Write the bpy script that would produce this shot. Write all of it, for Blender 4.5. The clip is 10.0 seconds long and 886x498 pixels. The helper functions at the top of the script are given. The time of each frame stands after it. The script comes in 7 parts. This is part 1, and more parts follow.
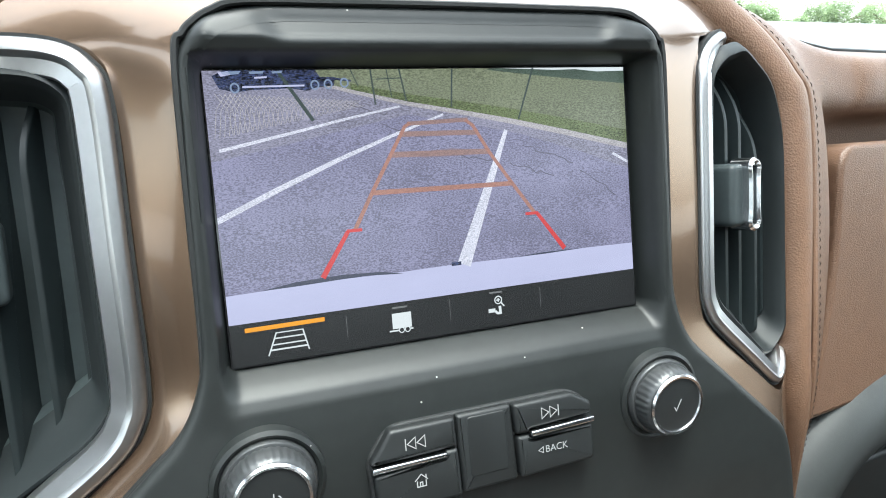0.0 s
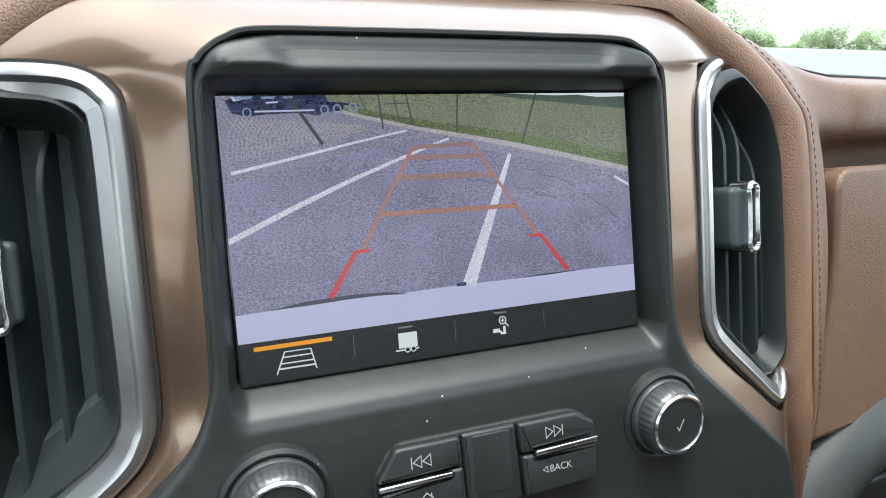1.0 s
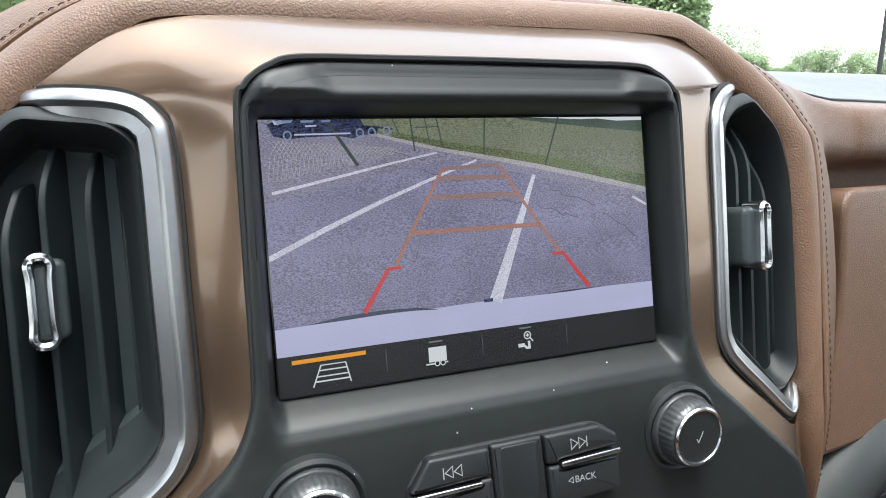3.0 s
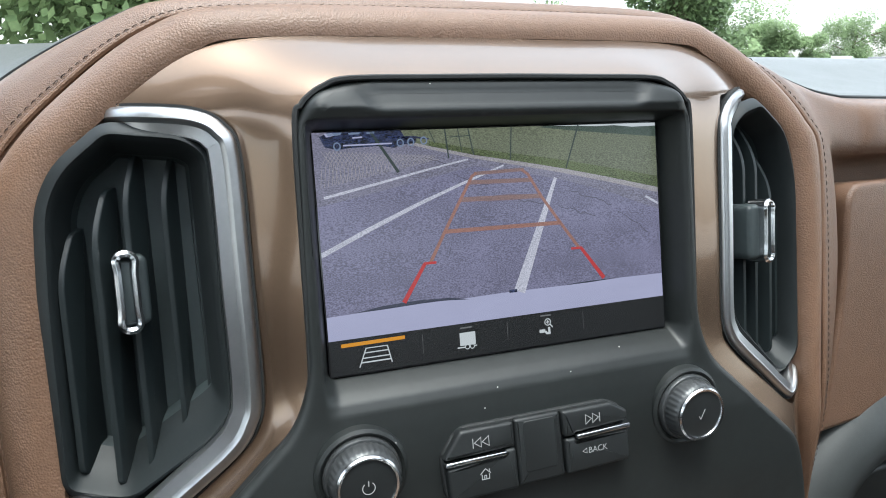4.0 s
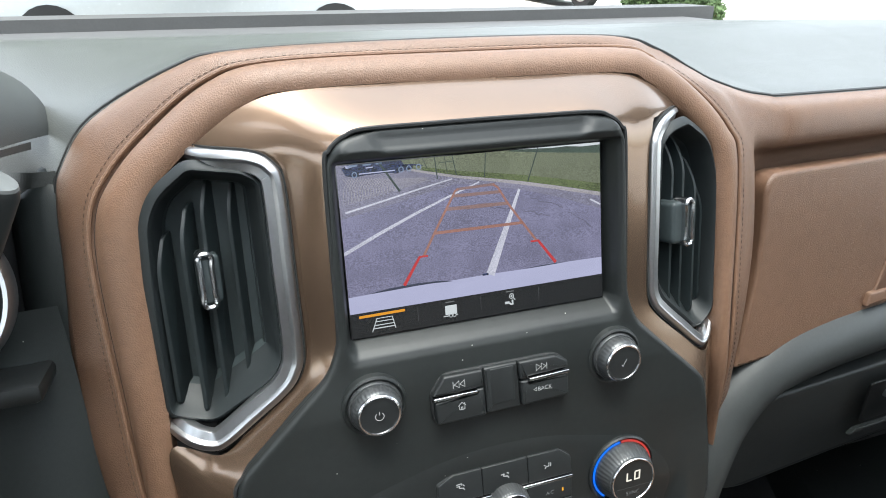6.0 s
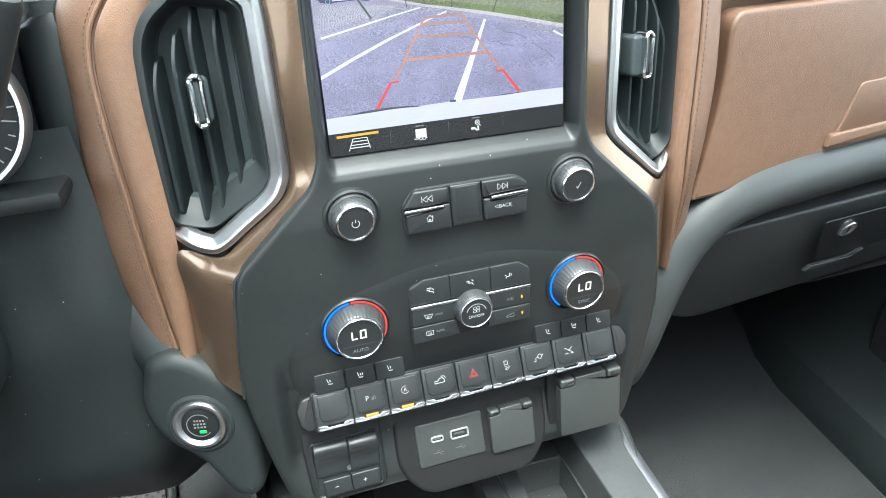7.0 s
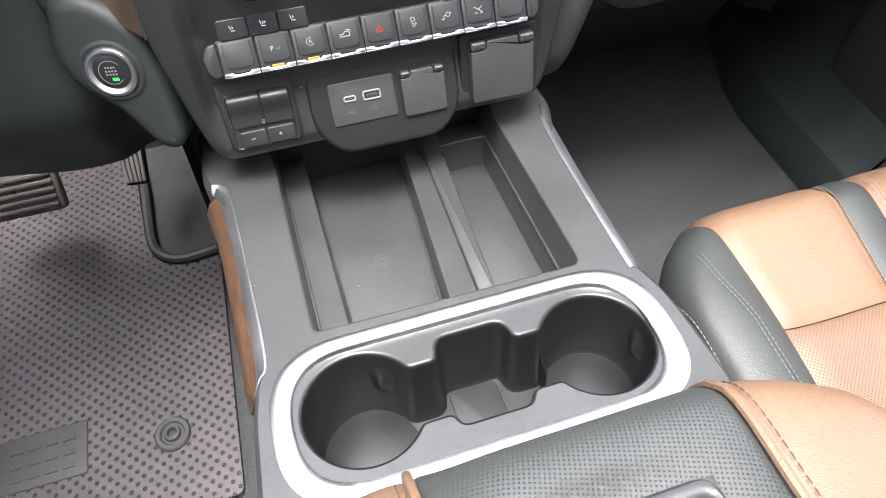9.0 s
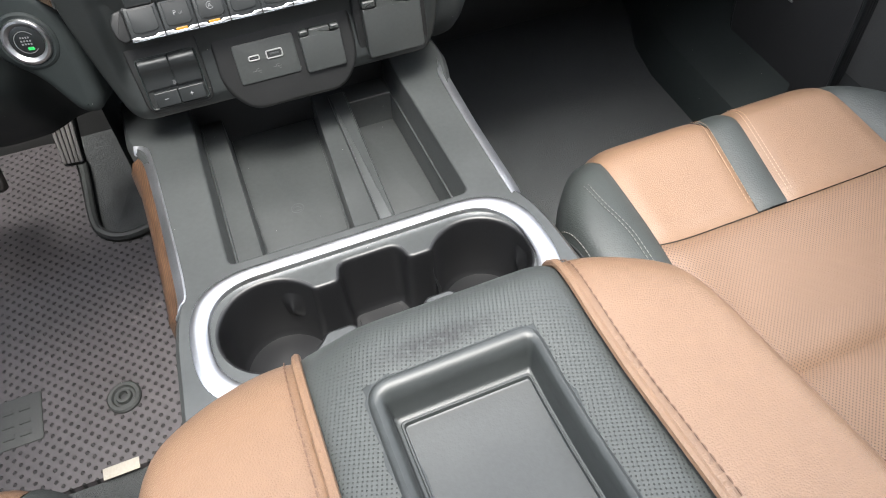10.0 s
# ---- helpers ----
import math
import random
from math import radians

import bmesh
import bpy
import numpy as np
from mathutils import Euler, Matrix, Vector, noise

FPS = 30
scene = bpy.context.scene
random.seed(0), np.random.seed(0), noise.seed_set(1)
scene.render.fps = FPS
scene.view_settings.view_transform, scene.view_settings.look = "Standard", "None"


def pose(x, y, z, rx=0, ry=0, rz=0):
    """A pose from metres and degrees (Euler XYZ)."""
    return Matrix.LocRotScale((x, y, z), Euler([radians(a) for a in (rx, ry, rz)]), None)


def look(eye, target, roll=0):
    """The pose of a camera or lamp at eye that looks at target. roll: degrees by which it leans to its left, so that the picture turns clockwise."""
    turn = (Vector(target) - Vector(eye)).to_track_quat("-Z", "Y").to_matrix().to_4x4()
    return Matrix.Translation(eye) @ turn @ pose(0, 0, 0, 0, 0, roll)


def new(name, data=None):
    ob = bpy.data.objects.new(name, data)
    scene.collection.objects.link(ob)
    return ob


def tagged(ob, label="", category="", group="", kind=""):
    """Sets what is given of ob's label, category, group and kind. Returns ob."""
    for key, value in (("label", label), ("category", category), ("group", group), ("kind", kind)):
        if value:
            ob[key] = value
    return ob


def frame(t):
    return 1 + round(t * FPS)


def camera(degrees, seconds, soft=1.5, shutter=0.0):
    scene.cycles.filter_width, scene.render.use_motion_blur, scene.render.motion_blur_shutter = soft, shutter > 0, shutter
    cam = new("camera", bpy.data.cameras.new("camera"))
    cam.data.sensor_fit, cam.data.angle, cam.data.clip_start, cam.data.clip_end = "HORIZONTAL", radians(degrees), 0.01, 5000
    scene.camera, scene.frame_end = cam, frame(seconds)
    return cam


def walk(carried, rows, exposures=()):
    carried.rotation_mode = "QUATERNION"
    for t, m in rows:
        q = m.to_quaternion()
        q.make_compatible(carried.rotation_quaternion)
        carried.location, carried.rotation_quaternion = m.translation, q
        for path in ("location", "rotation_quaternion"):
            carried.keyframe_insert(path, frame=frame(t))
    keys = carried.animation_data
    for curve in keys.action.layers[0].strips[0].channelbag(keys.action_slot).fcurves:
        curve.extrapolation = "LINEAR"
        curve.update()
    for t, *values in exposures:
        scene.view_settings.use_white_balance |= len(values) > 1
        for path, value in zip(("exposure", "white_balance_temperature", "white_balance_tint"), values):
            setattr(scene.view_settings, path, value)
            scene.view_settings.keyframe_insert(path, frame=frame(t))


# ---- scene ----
# The dashboard, console and seats are drawn in the dashboard's own axes, which lean by LEAN about x.
LEAN = pose(0, 0, 0, -9.4, 0, 0)
cam = camera(66.98, 10.0, soft=1.0)
PATH = [
    (0, (-0.0119, -0.2450, 0.8122), (0.7060, 1.6041, 0.5564), -3.61),
    (0.5, (-0.0167, -0.2473, 0.8118), (0.7066, 1.6037, 0.5868), -3.55),
    (1, (-0.0158, -0.2488, 0.8121), (0.7089, 1.6058, 0.6241), -3.51),
    (1.5, (-0.0183, -0.2500, 0.8134), (0.7104, 1.6045, 0.6408), -3.40),
    (2, (-0.0173, -0.2501, 0.8124), (0.7096, 1.6068, 0.6591), -3.37),
    (2.5, (-0.0097, -0.2494, 0.8122), (0.7226, 1.6066, 0.6744), -3.50),
    (3, (-0.0319, -0.2537, 0.8128), (0.7077, 1.5999, 0.6830), -3.46),
    (3.2, (-0.0372, -0.2606, 0.8245), (0.6890, 1.5983, 0.6927), -3.35),
    (4.3, (-0.0491, -0.2857, 0.8281), (0.6249, 1.5787, 0.5637), -3.08),
    (4.5, (-0.0369, -0.2863, 0.8303), (0.6479, 1.5696, 0.5362), -3.06),
    (5, (-0.0381, -0.2936, 0.8385), (0.6472, 1.5606, 0.5346), -3.27),
    (5.2, (-0.0561, -0.3005, 0.8496), (0.6310, 1.5556, 0.5616), -3.37),
    (6.3, (-0.0678, -0.4182, 0.9027), (0.5172, 1.3972, 0.3009), -3.07),
    (6.5, (-0.0602, -0.4385, 0.9048), (0.5028, 1.3599, 0.2349), -3.11),
    (7, (-0.0588, -0.4413, 0.8757), (0.4685, 1.2930, 0.0306), -3.24),
    (7.5, (-0.0453, -0.4416, 0.8403), (0.4473, 1.2184, -0.1605), -3.22),
    (8, (-0.0300, -0.4454, 0.8013), (0.4238, 1.1335, -0.3394), -3.41),
    (8.5, (-0.0193, -0.4724, 0.7782), (0.3914, 1.0184, -0.4902), -3.65),
    (9, (-0.0055, -0.5353, 0.7969), (0.3642, 0.8678, -0.5795), -4.14),
    (9.5, (0.0084, -0.6264, 0.8166), (0.3866, 0.7541, -0.5802), -4.43),
    (10, (0.0257, -0.6338, 0.8012), (0.4709, 0.7199, -0.6022), -5.51),
]
EXPOSURES = [(0, 3.1, 6250, 0), (1.0, 2.73, 6300, 2), (2.0, 2.52, 6450, 5), (3.0, 2.62, 6350, 4), (4.5, 2.4, 6150, 2), (5.2, 2.65, 6150, 2), (6.5, 2.85, 6450, 4), (7.0, 3.7, 6150, -1), (7.5, 4.3, 6200, 0), (8.0, 4.45, 6450, 8), (8.5, 3.95, 6500, 10), (9.0, 3.5, 6550, 13), (10, 3.1, 6500, 8)]
walk(cam, [(t, LEAN @ look(eye, target, roll)) for t, eye, target, roll in PATH], EXPOSURES)

# ---- daylight ----
world = bpy.data.worlds.new("sky")
scene.world = world
world.use_nodes = True
wn = world.node_tree.nodes
sky = wn.new("ShaderNodeTexSky")
sky.sky_type, sky.sun_disc = "NISHITA", False
sky.sun_elevation, sky.sun_rotation = radians(80), radians(200)
sky.air_density, sky.dust_density, sky.ozone_density = 1.0, 3.0, 1.0
wn["Background"].inputs["Strength"].default_value = 0.15
haze = wn.new("ShaderNodeHueSaturation")
haze.inputs["Saturation"].default_value = 0.35
world.node_tree.links.new(sky.outputs["Color"], haze.inputs["Color"])
world.node_tree.links.new(haze.outputs["Color"], wn["Background"].inputs["Color"])
sun = new("sun", bpy.data.lights.new("sun", "SUN"))
sun.data.energy, sun.data.angle, sun.data.color = 1.0, radians(25), (1.0, 0.97, 0.93)
sun.matrix_world = look((0, 0, 0), (-math.sin(radians(200)) * math.cos(radians(80)), -math.cos(radians(200)) * math.cos(radians(80)), -math.sin(radians(80))))

C = 0.0885  # the middle of the dashboard


# ---- materials ----
def node_mat(name):
    m = bpy.data.materials.new(name)
    m.use_nodes = True
    nt = m.node_tree
    return m, nt, nt.nodes["Principled BSDF"], (lambda kind: nt.nodes.new("ShaderNode" + kind)), nt.links.new


def mat(name, color, rough=0.5, metal=0.0, var=0.15, vscale=25.0, grain=0.0, gscale=900.0, cells=False, depth=0.0003, coat=0.0, spec=0.5, rvar=0.12, specks=0.0):
    """A worn surface: two scales of colour and gloss variation, a fine relief, and dust specks where asked."""
    m, nt, b, add, link = node_mat(name)
    co = add("TexCoord")
    n1, n2 = add("TexNoise"), add("TexNoise")
    n1.inputs["Scale"].default_value, n1.inputs["Detail"].default_value = vscale, 4.0
    n2.inputs["Scale"].default_value, n2.inputs["Detail"].default_value = vscale * 14, 3.0
    for n in (n1, n2):
        link(co.outputs["Object"], n.inputs["Vector"])
    s = add("Math")
    s.operation = "ADD"
    link(n1.outputs["Fac"], s.inputs[0])
    link(n2.outputs["Fac"], s.inputs[1])
    r = add("MapRange")
    r.inputs["From Min"].default_value, r.inputs["From Max"].default_value = 0.6, 1.4
    link(s.outputs[0], r.inputs["Value"])
    mix = add("Mix")
    mix.data_type = "RGBA"
    lo, hi = [c * (1 - var) for c in color], [min(1, c * (1 + var)) for c in color]
    mix.inputs["A"].default_value, mix.inputs["B"].default_value = (*lo, 1), (*hi, 1)
    link(r.outputs["Result"], mix.inputs["Factor"])
    out = mix.outputs["Result"]
    if specks:
        v = add("TexVoronoi")
        v.inputs["Scale"].default_value = 130.0
        link(co.outputs["Object"], v.inputs["Vector"])
        lt = add("Math")
        lt.operation, lt.inputs[1].default_value = "LESS_THAN", specks
        link(v.outputs["Distance"], lt.inputs[0])
        rare = add("Math")
        rare.operation, rare.inputs[1].default_value = "GREATER_THAN", 0.9
        sep = add("SeparateColor")
        link(v.outputs["Color"], sep.inputs["Color"])
        link(sep.outputs["Red"], rare.inputs[0])
        both = add("Math")
        both.operation = "MULTIPLY"
        link(lt.outputs[0], both.inputs[0])
        link(rare.outputs[0], both.inputs[1])
        m2 = add("Mix")
        m2.data_type = "RGBA"
        m2.inputs["B"].default_value = (0.45, 0.43, 0.4, 1)
        link(out, m2.inputs["A"])
        link(both.outputs[0], m2.inputs["Factor"])
        out = m2.outputs["Result"]
    link(out, b.inputs["Base Color"])
    rr = add("MapRange")
    rr.inputs["To Min"].default_value, rr.inputs["To Max"].default_value = max(0.03, rough - rvar / 2), min(1, rough + rvar / 2)
    link(n1.outputs["Fac"], rr.inputs["Value"])
    link(rr.outputs["Result"], b.inputs["Roughness"])
    b.inputs["Metallic"].default_value, b.inputs["Coat Weight"].default_value, b.inputs["Specular IOR Level"].default_value = metal, coat, spec
    b.inputs["Coat Roughness"].default_value = 0.08
    if grain:
        g = add("TexVoronoi" if cells else "TexNoise")
        g.inputs["Scale"].default_value = gscale
        if cells:
            g.feature = "F1"
        link(co.outputs["Object"], g.inputs["Vector"])
        bump = add("Bump")
        bump.inputs["Strength"].default_value, bump.inputs["Distance"].default_value = grain, depth
        bump.invert = cells
        link(g.outputs["Distance" if cells else "Fac"], bump.inputs["Height"])
        link(bump.outputs["Normal"], b.inputs["Normal"])
    return m


def dotted(name, color, hole, pitch, size, rough=0.5, turn=45.0, depth=0.0006, var=0.12, vscale=20.0, scuff=None):
    """A skin pierced or dimpled by a regular grid of dots over its x and y."""
    m = mat(name, color, rough, var=var, vscale=vscale)
    nt = m.node_tree
    b, add, link = nt.nodes["Principled BSDF"], (lambda kind: nt.nodes.new("ShaderNode" + kind)), nt.links.new
    co, mp, fr, sub, ln, mr = add("TexCoord"), add("Mapping"), add("VectorMath"), add("VectorMath"), add("VectorMath"), add("MapRange")
    mp.inputs["Scale"].default_value, mp.inputs["Rotation"].default_value = (1 / pitch, 1 / pitch, 0), (0, 0, radians(turn))
    fr.operation, sub.operation, ln.operation = "FRACTION", "SUBTRACT", "LENGTH"
    sub.inputs[1].default_value = (0.5, 0.5, 0)
    link(co.outputs["Object"], mp.inputs["Vector"])
    link(mp.outputs["Vector"], fr.inputs[0])
    link(fr.outputs["Vector"], sub.inputs[0])
    link(sub.outputs["Vector"], ln.inputs[0])
    mr.inputs["From Min"].default_value, mr.inputs["From Max"].default_value = size / pitch * 0.38, size / pitch * 0.6
    link(ln.outputs["Value"], mr.inputs["Value"])
    old = b.inputs["Base Color"].links[0].from_socket
    mix = add("Mix")
    mix.data_type = "RGBA"
    mix.inputs["A"].default_value = (*hole, 1)
    link(old, mix.inputs["B"])
    link(mr.outputs["Result"], mix.inputs["Factor"])
    out = mix.outputs["Result"]
    if scuff:
        tone, sc, cut, where = scuff
        n, mr2, m2 = add("TexNoise"), add("MapRange"), add("Mix")
        n.inputs["Scale"].default_value, n.inputs["Detail"].default_value, n.inputs["Roughness"].default_value = sc, 9.0, 0.72
        link(co.outputs["Object"], n.inputs["Vector"])
        mr2.inputs["From Min"].default_value, mr2.inputs["From Max"].default_value, mr2.inputs["To Max"].default_value = cut, cut + 0.12, 0.75
        link(n.outputs["Fac"], mr2.inputs["Value"])
        amount = mr2.outputs["Result"]
        if where:
            mp2, l2, mr3, mul = add("Mapping"), add("VectorMath"), add("MapRange"), add("Math")
            x, y, z, rx, ry = where
            mp2.inputs["Scale"].default_value, mp2.inputs["Location"].default_value = (1 / rx, 1 / ry, 0), (-x / rx, -y / ry, 0)
            l2.operation, mul.operation = "LENGTH", "MULTIPLY"
            link(co.outputs["Object"], mp2.inputs["Vector"])
            link(mp2.outputs["Vector"], l2.inputs[0])
            mr3.inputs["From Min"].default_value, mr3.inputs["From Max"].default_value, mr3.inputs["To Min"].default_value, mr3.inputs["To Max"].default_value = 0.3, 1.0, 1.0, 0.0
            link(l2.outputs["Value"], mr3.inputs["Value"])
            link(mr3.outputs["Result"], mul.inputs[0])
            link(amount, mul.inputs[1])
            amount = mul.outputs[0]
        m2.data_type = "RGBA"
        m2.inputs["B"].default_value = (*tone, 1)
        link(out, m2.inputs["A"])
        link(amount, m2.inputs["Factor"])
        out = m2.outputs["Result"]
    link(out, b.inputs["Base Color"])
    bump = add("Bump")
    bump.inputs["Distance"].default_value, bump.inputs["Strength"].default_value = depth, 0.8
    link(mr.outputs["Result"], bump.inputs["Height"])
    link(bump.outputs["Normal"], b.inputs["Normal"])
    return m


LIT = 0.118  # the brightness of lit signs beside the daylight


def glow(name, color, strength, speckle=0.0, scale=(1500, 900), dark=0.55, ghost=0.0):
    """A lit surface of the display or a lamp."""
    m, nt, b, add, link = node_mat(name)
    b.inputs["Base Color"].default_value = (0.01, 0.01, 0.01, 1)
    b.inputs["Roughness"].default_value = 0.25
    b.inputs["Emission Color"].default_value = (*color, 1)
    b.inputs["Emission Strength"].default_value = strength * LIT
    if speckle:
        co, n, n2, mix = add("TexCoord"), add("TexNoise"), add("TexNoise"), add("Mix")
        mp = add("Mapping")
        mp.inputs["Scale"].default_value = (0.7, 1, 1.6)
        n.inputs["Scale"].default_value, n.inputs["Detail"].default_value = scale[0], 2.0
        n2.inputs["Scale"].default_value, n2.inputs["Detail"].default_value = scale[1] / 30, 5.0
        link(co.outputs["Object"], mp.inputs["Vector"])
        link(mp.outputs["Vector"], n.inputs["Vector"])
        link(co.outputs["Object"], n2.inputs["Vector"])
        s, r = add("Math"), add("MapRange")
        s.operation = "MULTIPLY_ADD"
        s.inputs[1].default_value = 0.35
        link(n2.outputs["Fac"], s.inputs[0])
        link(n.outputs["Fac"], s.inputs[2])
        r.inputs["From Min"].default_value, r.inputs["From Max"].default_value = 0.675 - 0.2 * speckle, 0.675 + 0.2 * speckle
        link(s.outputs[0], r.inputs["Value"])
        mix.data_type = "RGBA"
        mix.inputs["A"].default_value, mix.inputs["B"].default_value = (*[c * dark for c in color], 1), (*[c * (2 - dark) for c in color], 1)
        link(r.outputs["Result"], mix.inputs["Factor"])
        link(mix.outputs["Result"], b.inputs["Emission Color"])
    return m


def wood_mat(name):
    m, nt, b, add, link = node_mat(name)
    co, mp, w, n, ramp = add("TexCoord"), add("Mapping"), add("TexWave"), add("TexNoise"), add("ValToRGB")
    mp.inputs["Scale"].default_value = (60, 2.5, 90)
    w.inputs["Scale"].default_value, w.inputs["Distortion"].default_value, w.inputs["Detail"].default_value = 3.2, 7.0, 5.0
    n.inputs["Scale"].default_value, n.inputs["Detail"].default_value = 6.0, 6.0
    link(co.outputs["Object"], mp.inputs["Vector"])
    link(mp.outputs["Vector"], w.inputs["Vector"])
    link(mp.outputs["Vector"], n.inputs["Vector"])
    s = add("Math")
    s.operation = "MULTIPLY"
    link(w.outputs["Fac"], s.inputs[0])
    link(n.outputs["Fac"], s.inputs[1])
    e = ramp.color_ramp.elements
    e[0].position, e[0].color = 0.12, (0.020, 0.012, 0.008, 1)
    e[1].position, e[1].color = 0.62, (0.135, 0.072, 0.040, 1)
    link(s.outputs[0], ramp.inputs["Fac"])
    link(ramp.outputs["Color"], b.inputs["Base Color"])
    b.inputs["Roughness"].default_value, b.inputs["Coat Weight"].default_value = 0.35, 0.3
    return m


SOFT = mat("soft_dark_plastic", (0.0140, 0.0178, 0.0176), 0.56, spec=0.36, grain=0.35, gscale=1600, depth=0.0002, specks=0.05)
# The soft plastic again, brightened: haze over the lower dash put into its colour.
SOFT_LIT = mat("soft_dark_plastic_lit", (0.0250, 0.0280, 0.0278), 0.52, spec=0.4, grain=0.35, gscale=1600, depth=0.0002, specks=0.05)
PAD = mat("dash_pad_vinyl", (0.052, 0.056, 0.054), 0.45, grain=0.5, gscale=900, cells=True, depth=0.0003)
HOOD = mat("hood_vinyl", (0.029, 0.032, 0.031), 0.55, grain=0.5, gscale=900, cells=True, depth=0.0003)
PANEL = mat("stack_plastic", (0.0126, 0.0146, 0.0145), 0.44, spec=0.42, grain=0.2, gscale=2200, depth=0.0001, specks=0.05, var=0.2, vscale=14, rvar=0.2)
GLOSS = mat("smooth_black_plastic", (0.0105, 0.0120, 0.0125), 0.38, rvar=0.08, specks=0.04)
PLATE = mat("climate_plate_plastic", (0.0136, 0.0154, 0.0155), 0.40, spec=0.42, rvar=0.1, specks=0.04)
BUTTON = mat("button_plastic", (0.0115, 0.0130, 0.0135), 0.46, spec=0.4)
BLACK = mat("matte_black", (0.0085, 0.0095, 0.010), 0.7)
# Lighter than the slats: lifts the shade in the gaps between them by colour.
VENT = mat("vent_lifted_plastic", (0.0300, 0.0390, 0.0410), 0.5, spec=0.42)
VENTRIM = mat("vent_frame_plastic", (0.0115, 0.0150, 0.0160), 0.55, spec=0.4)
SLAT = mat("slat_black_plastic", (0.0120, 0.0170, 0.0182), 0.45, spec=0.42)
CUPDARK = mat("cup_black_plastic", (0.0065, 0.0066, 0.0072), 0.42, spec=0.45)
COWL = mat("cowl_plastic", (0.0078, 0.0080, 0.0080), 0.5, spec=0.35, grain=0.3, gscale=1600, depth=0.0002, specks=0.04)
FLAP = mat("cover_plastic", (0.027, 0.0295, 0.0285), 0.46, grain=0.3, gscale=1600, depth=0.0002)
# One leather in two tones: brighter for the roll's sheen, darkened for dimmer panels.
LEATHER = mat("brown_leather", (0.150, 0.084, 0.051), 0.47, grain=0.6, gscale=1000, cells=True, depth=0.0004, vscale=14)
LEATHER_SHADED = mat("brown_leather_shaded", (0.122, 0.0685, 0.0425), 0.45, grain=0.5, gscale=1250, cells=True, depth=0.0005, vscale=10)
SEAT = mat("tan_seat_leather", (0.143, 0.0870, 0.0550), 0.40, spec=0.42, var=0.07, grain=0.5, gscale=900, cells=True, depth=0.0005, vscale=9)
SEATDARK = mat("black_seat_leather", (0.026, 0.030, 0.029), 0.54, grain=0.5, gscale=520, cells=True, depth=0.0004, vscale=14)
SEATPERF = dotted("tan_perforated_leather", (0.138, 0.0835, 0.0530), (0.045, 0.023, 0.015), 0.0029, 0.0013, 0.5, var=0.07)
ARMPERF = dotted("black_perforated_leather", (0.033, 0.037, 0.0355), (0.006, 0.006, 0.006), 0.0024, 0.00086, 0.50, turn=20.0, scuff=((0.003, 0.003, 0.003), 240.0, 0.39, (-0.004, 0.0880, 0.075, 0.046, 0.0105)))
THREAD = mat("pale_thread", (0.33, 0.22, 0.15), 0.7)
THREADDARK = mat("brown_thread", (0.030, 0.016, 0.010), 0.8)
THREADTAN = mat("tan_brown_thread", (0.085, 0.045, 0.028), 0.75)
THREADGREY = mat("grey_thread", (0.13, 0.13, 0.12), 0.7)
BLADE = mat("dull_silver", (0.42, 0.43, 0.45), 0.33, metal=0.95, var=0.15, vscale=40, rvar=0.2)
CONSOLE = mat("console_plastic", (0.0310, 0.0335, 0.0333), 0.34, grain=0.25, gscale=1800, depth=0.0001, specks=0.045, var=0.22, vscale=16, rvar=0.26)
GASRIB = mat("worn_pedal_rib", (0.15, 0.142, 0.138), 0.5, grain=0.4, gscale=300)
BRONZE = mat("bronze_metallic_paint", (0.182, 0.121, 0.082), 0.26, metal=0.79, coat=0.7, var=0.06, grain=0.08, gscale=3000, depth=0.0001, rvar=0.06)
CHROME = mat("satin_chrome", (0.62, 0.63, 0.65), 0.22, metal=1.0, var=0.06, rvar=0.1)
SATIN = mat("brushed_silver", (0.54, 0.55, 0.57), 0.36, metal=1.0, var=0.08, rvar=0.12)
SATINC = mat("satin_chrome_bracket", (0.46, 0.465, 0.475), 0.36, metal=1.0, var=0.06, rvar=0.1)
GREYKNOB = mat("grey_knob", (0.058, 0.061, 0.063), 0.36, metal=0.5)
WHITE = glow("backlit_white", (0.86, 0.88, 0.9), 0.75)
DIM = glow("dim_print", (0.6, 0.62, 0.64), 0.38)
AMBER = glow("amber_led", (1.0, 0.45, 0.03), 1.1)
GREEN = glow("green_led", (0.05, 0.9, 0.2), 0.9)
REDL = glow("red_led", (0.95, 0.06, 0.05), 0.8)
BLUEL = glow("blue_led", (0.0, 0.17, 1.0), 1.3)
RUBBER = mat("rubber", (0.0225, 0.0245, 0.0242), 0.55, grain=0.4, gscale=500, specks=0.07)
MATDOT = dotted("dimpled_rubber", (0.046, 0.0405, 0.0435), (0.003, 0.0028, 0.003), 0.0118, 0.0046, 0.48, depth=0.002, var=0.3, vscale=7.0, scuff=((0.30, 0.27, 0.26), 9.0, 0.64, None))
CARPET = mat("dark_carpet", (0.038, 0.041, 0.042), 0.95, grain=1.0, gscale=900, depth=0.002)
ALLOY = mat("pedal_rubber", (0.080, 0.070, 0.065), 0.6, grain=0.4, gscale=300)
WOOD = wood_mat("open_pore_wood")


# ---- mesh tools ----
BASE = {}


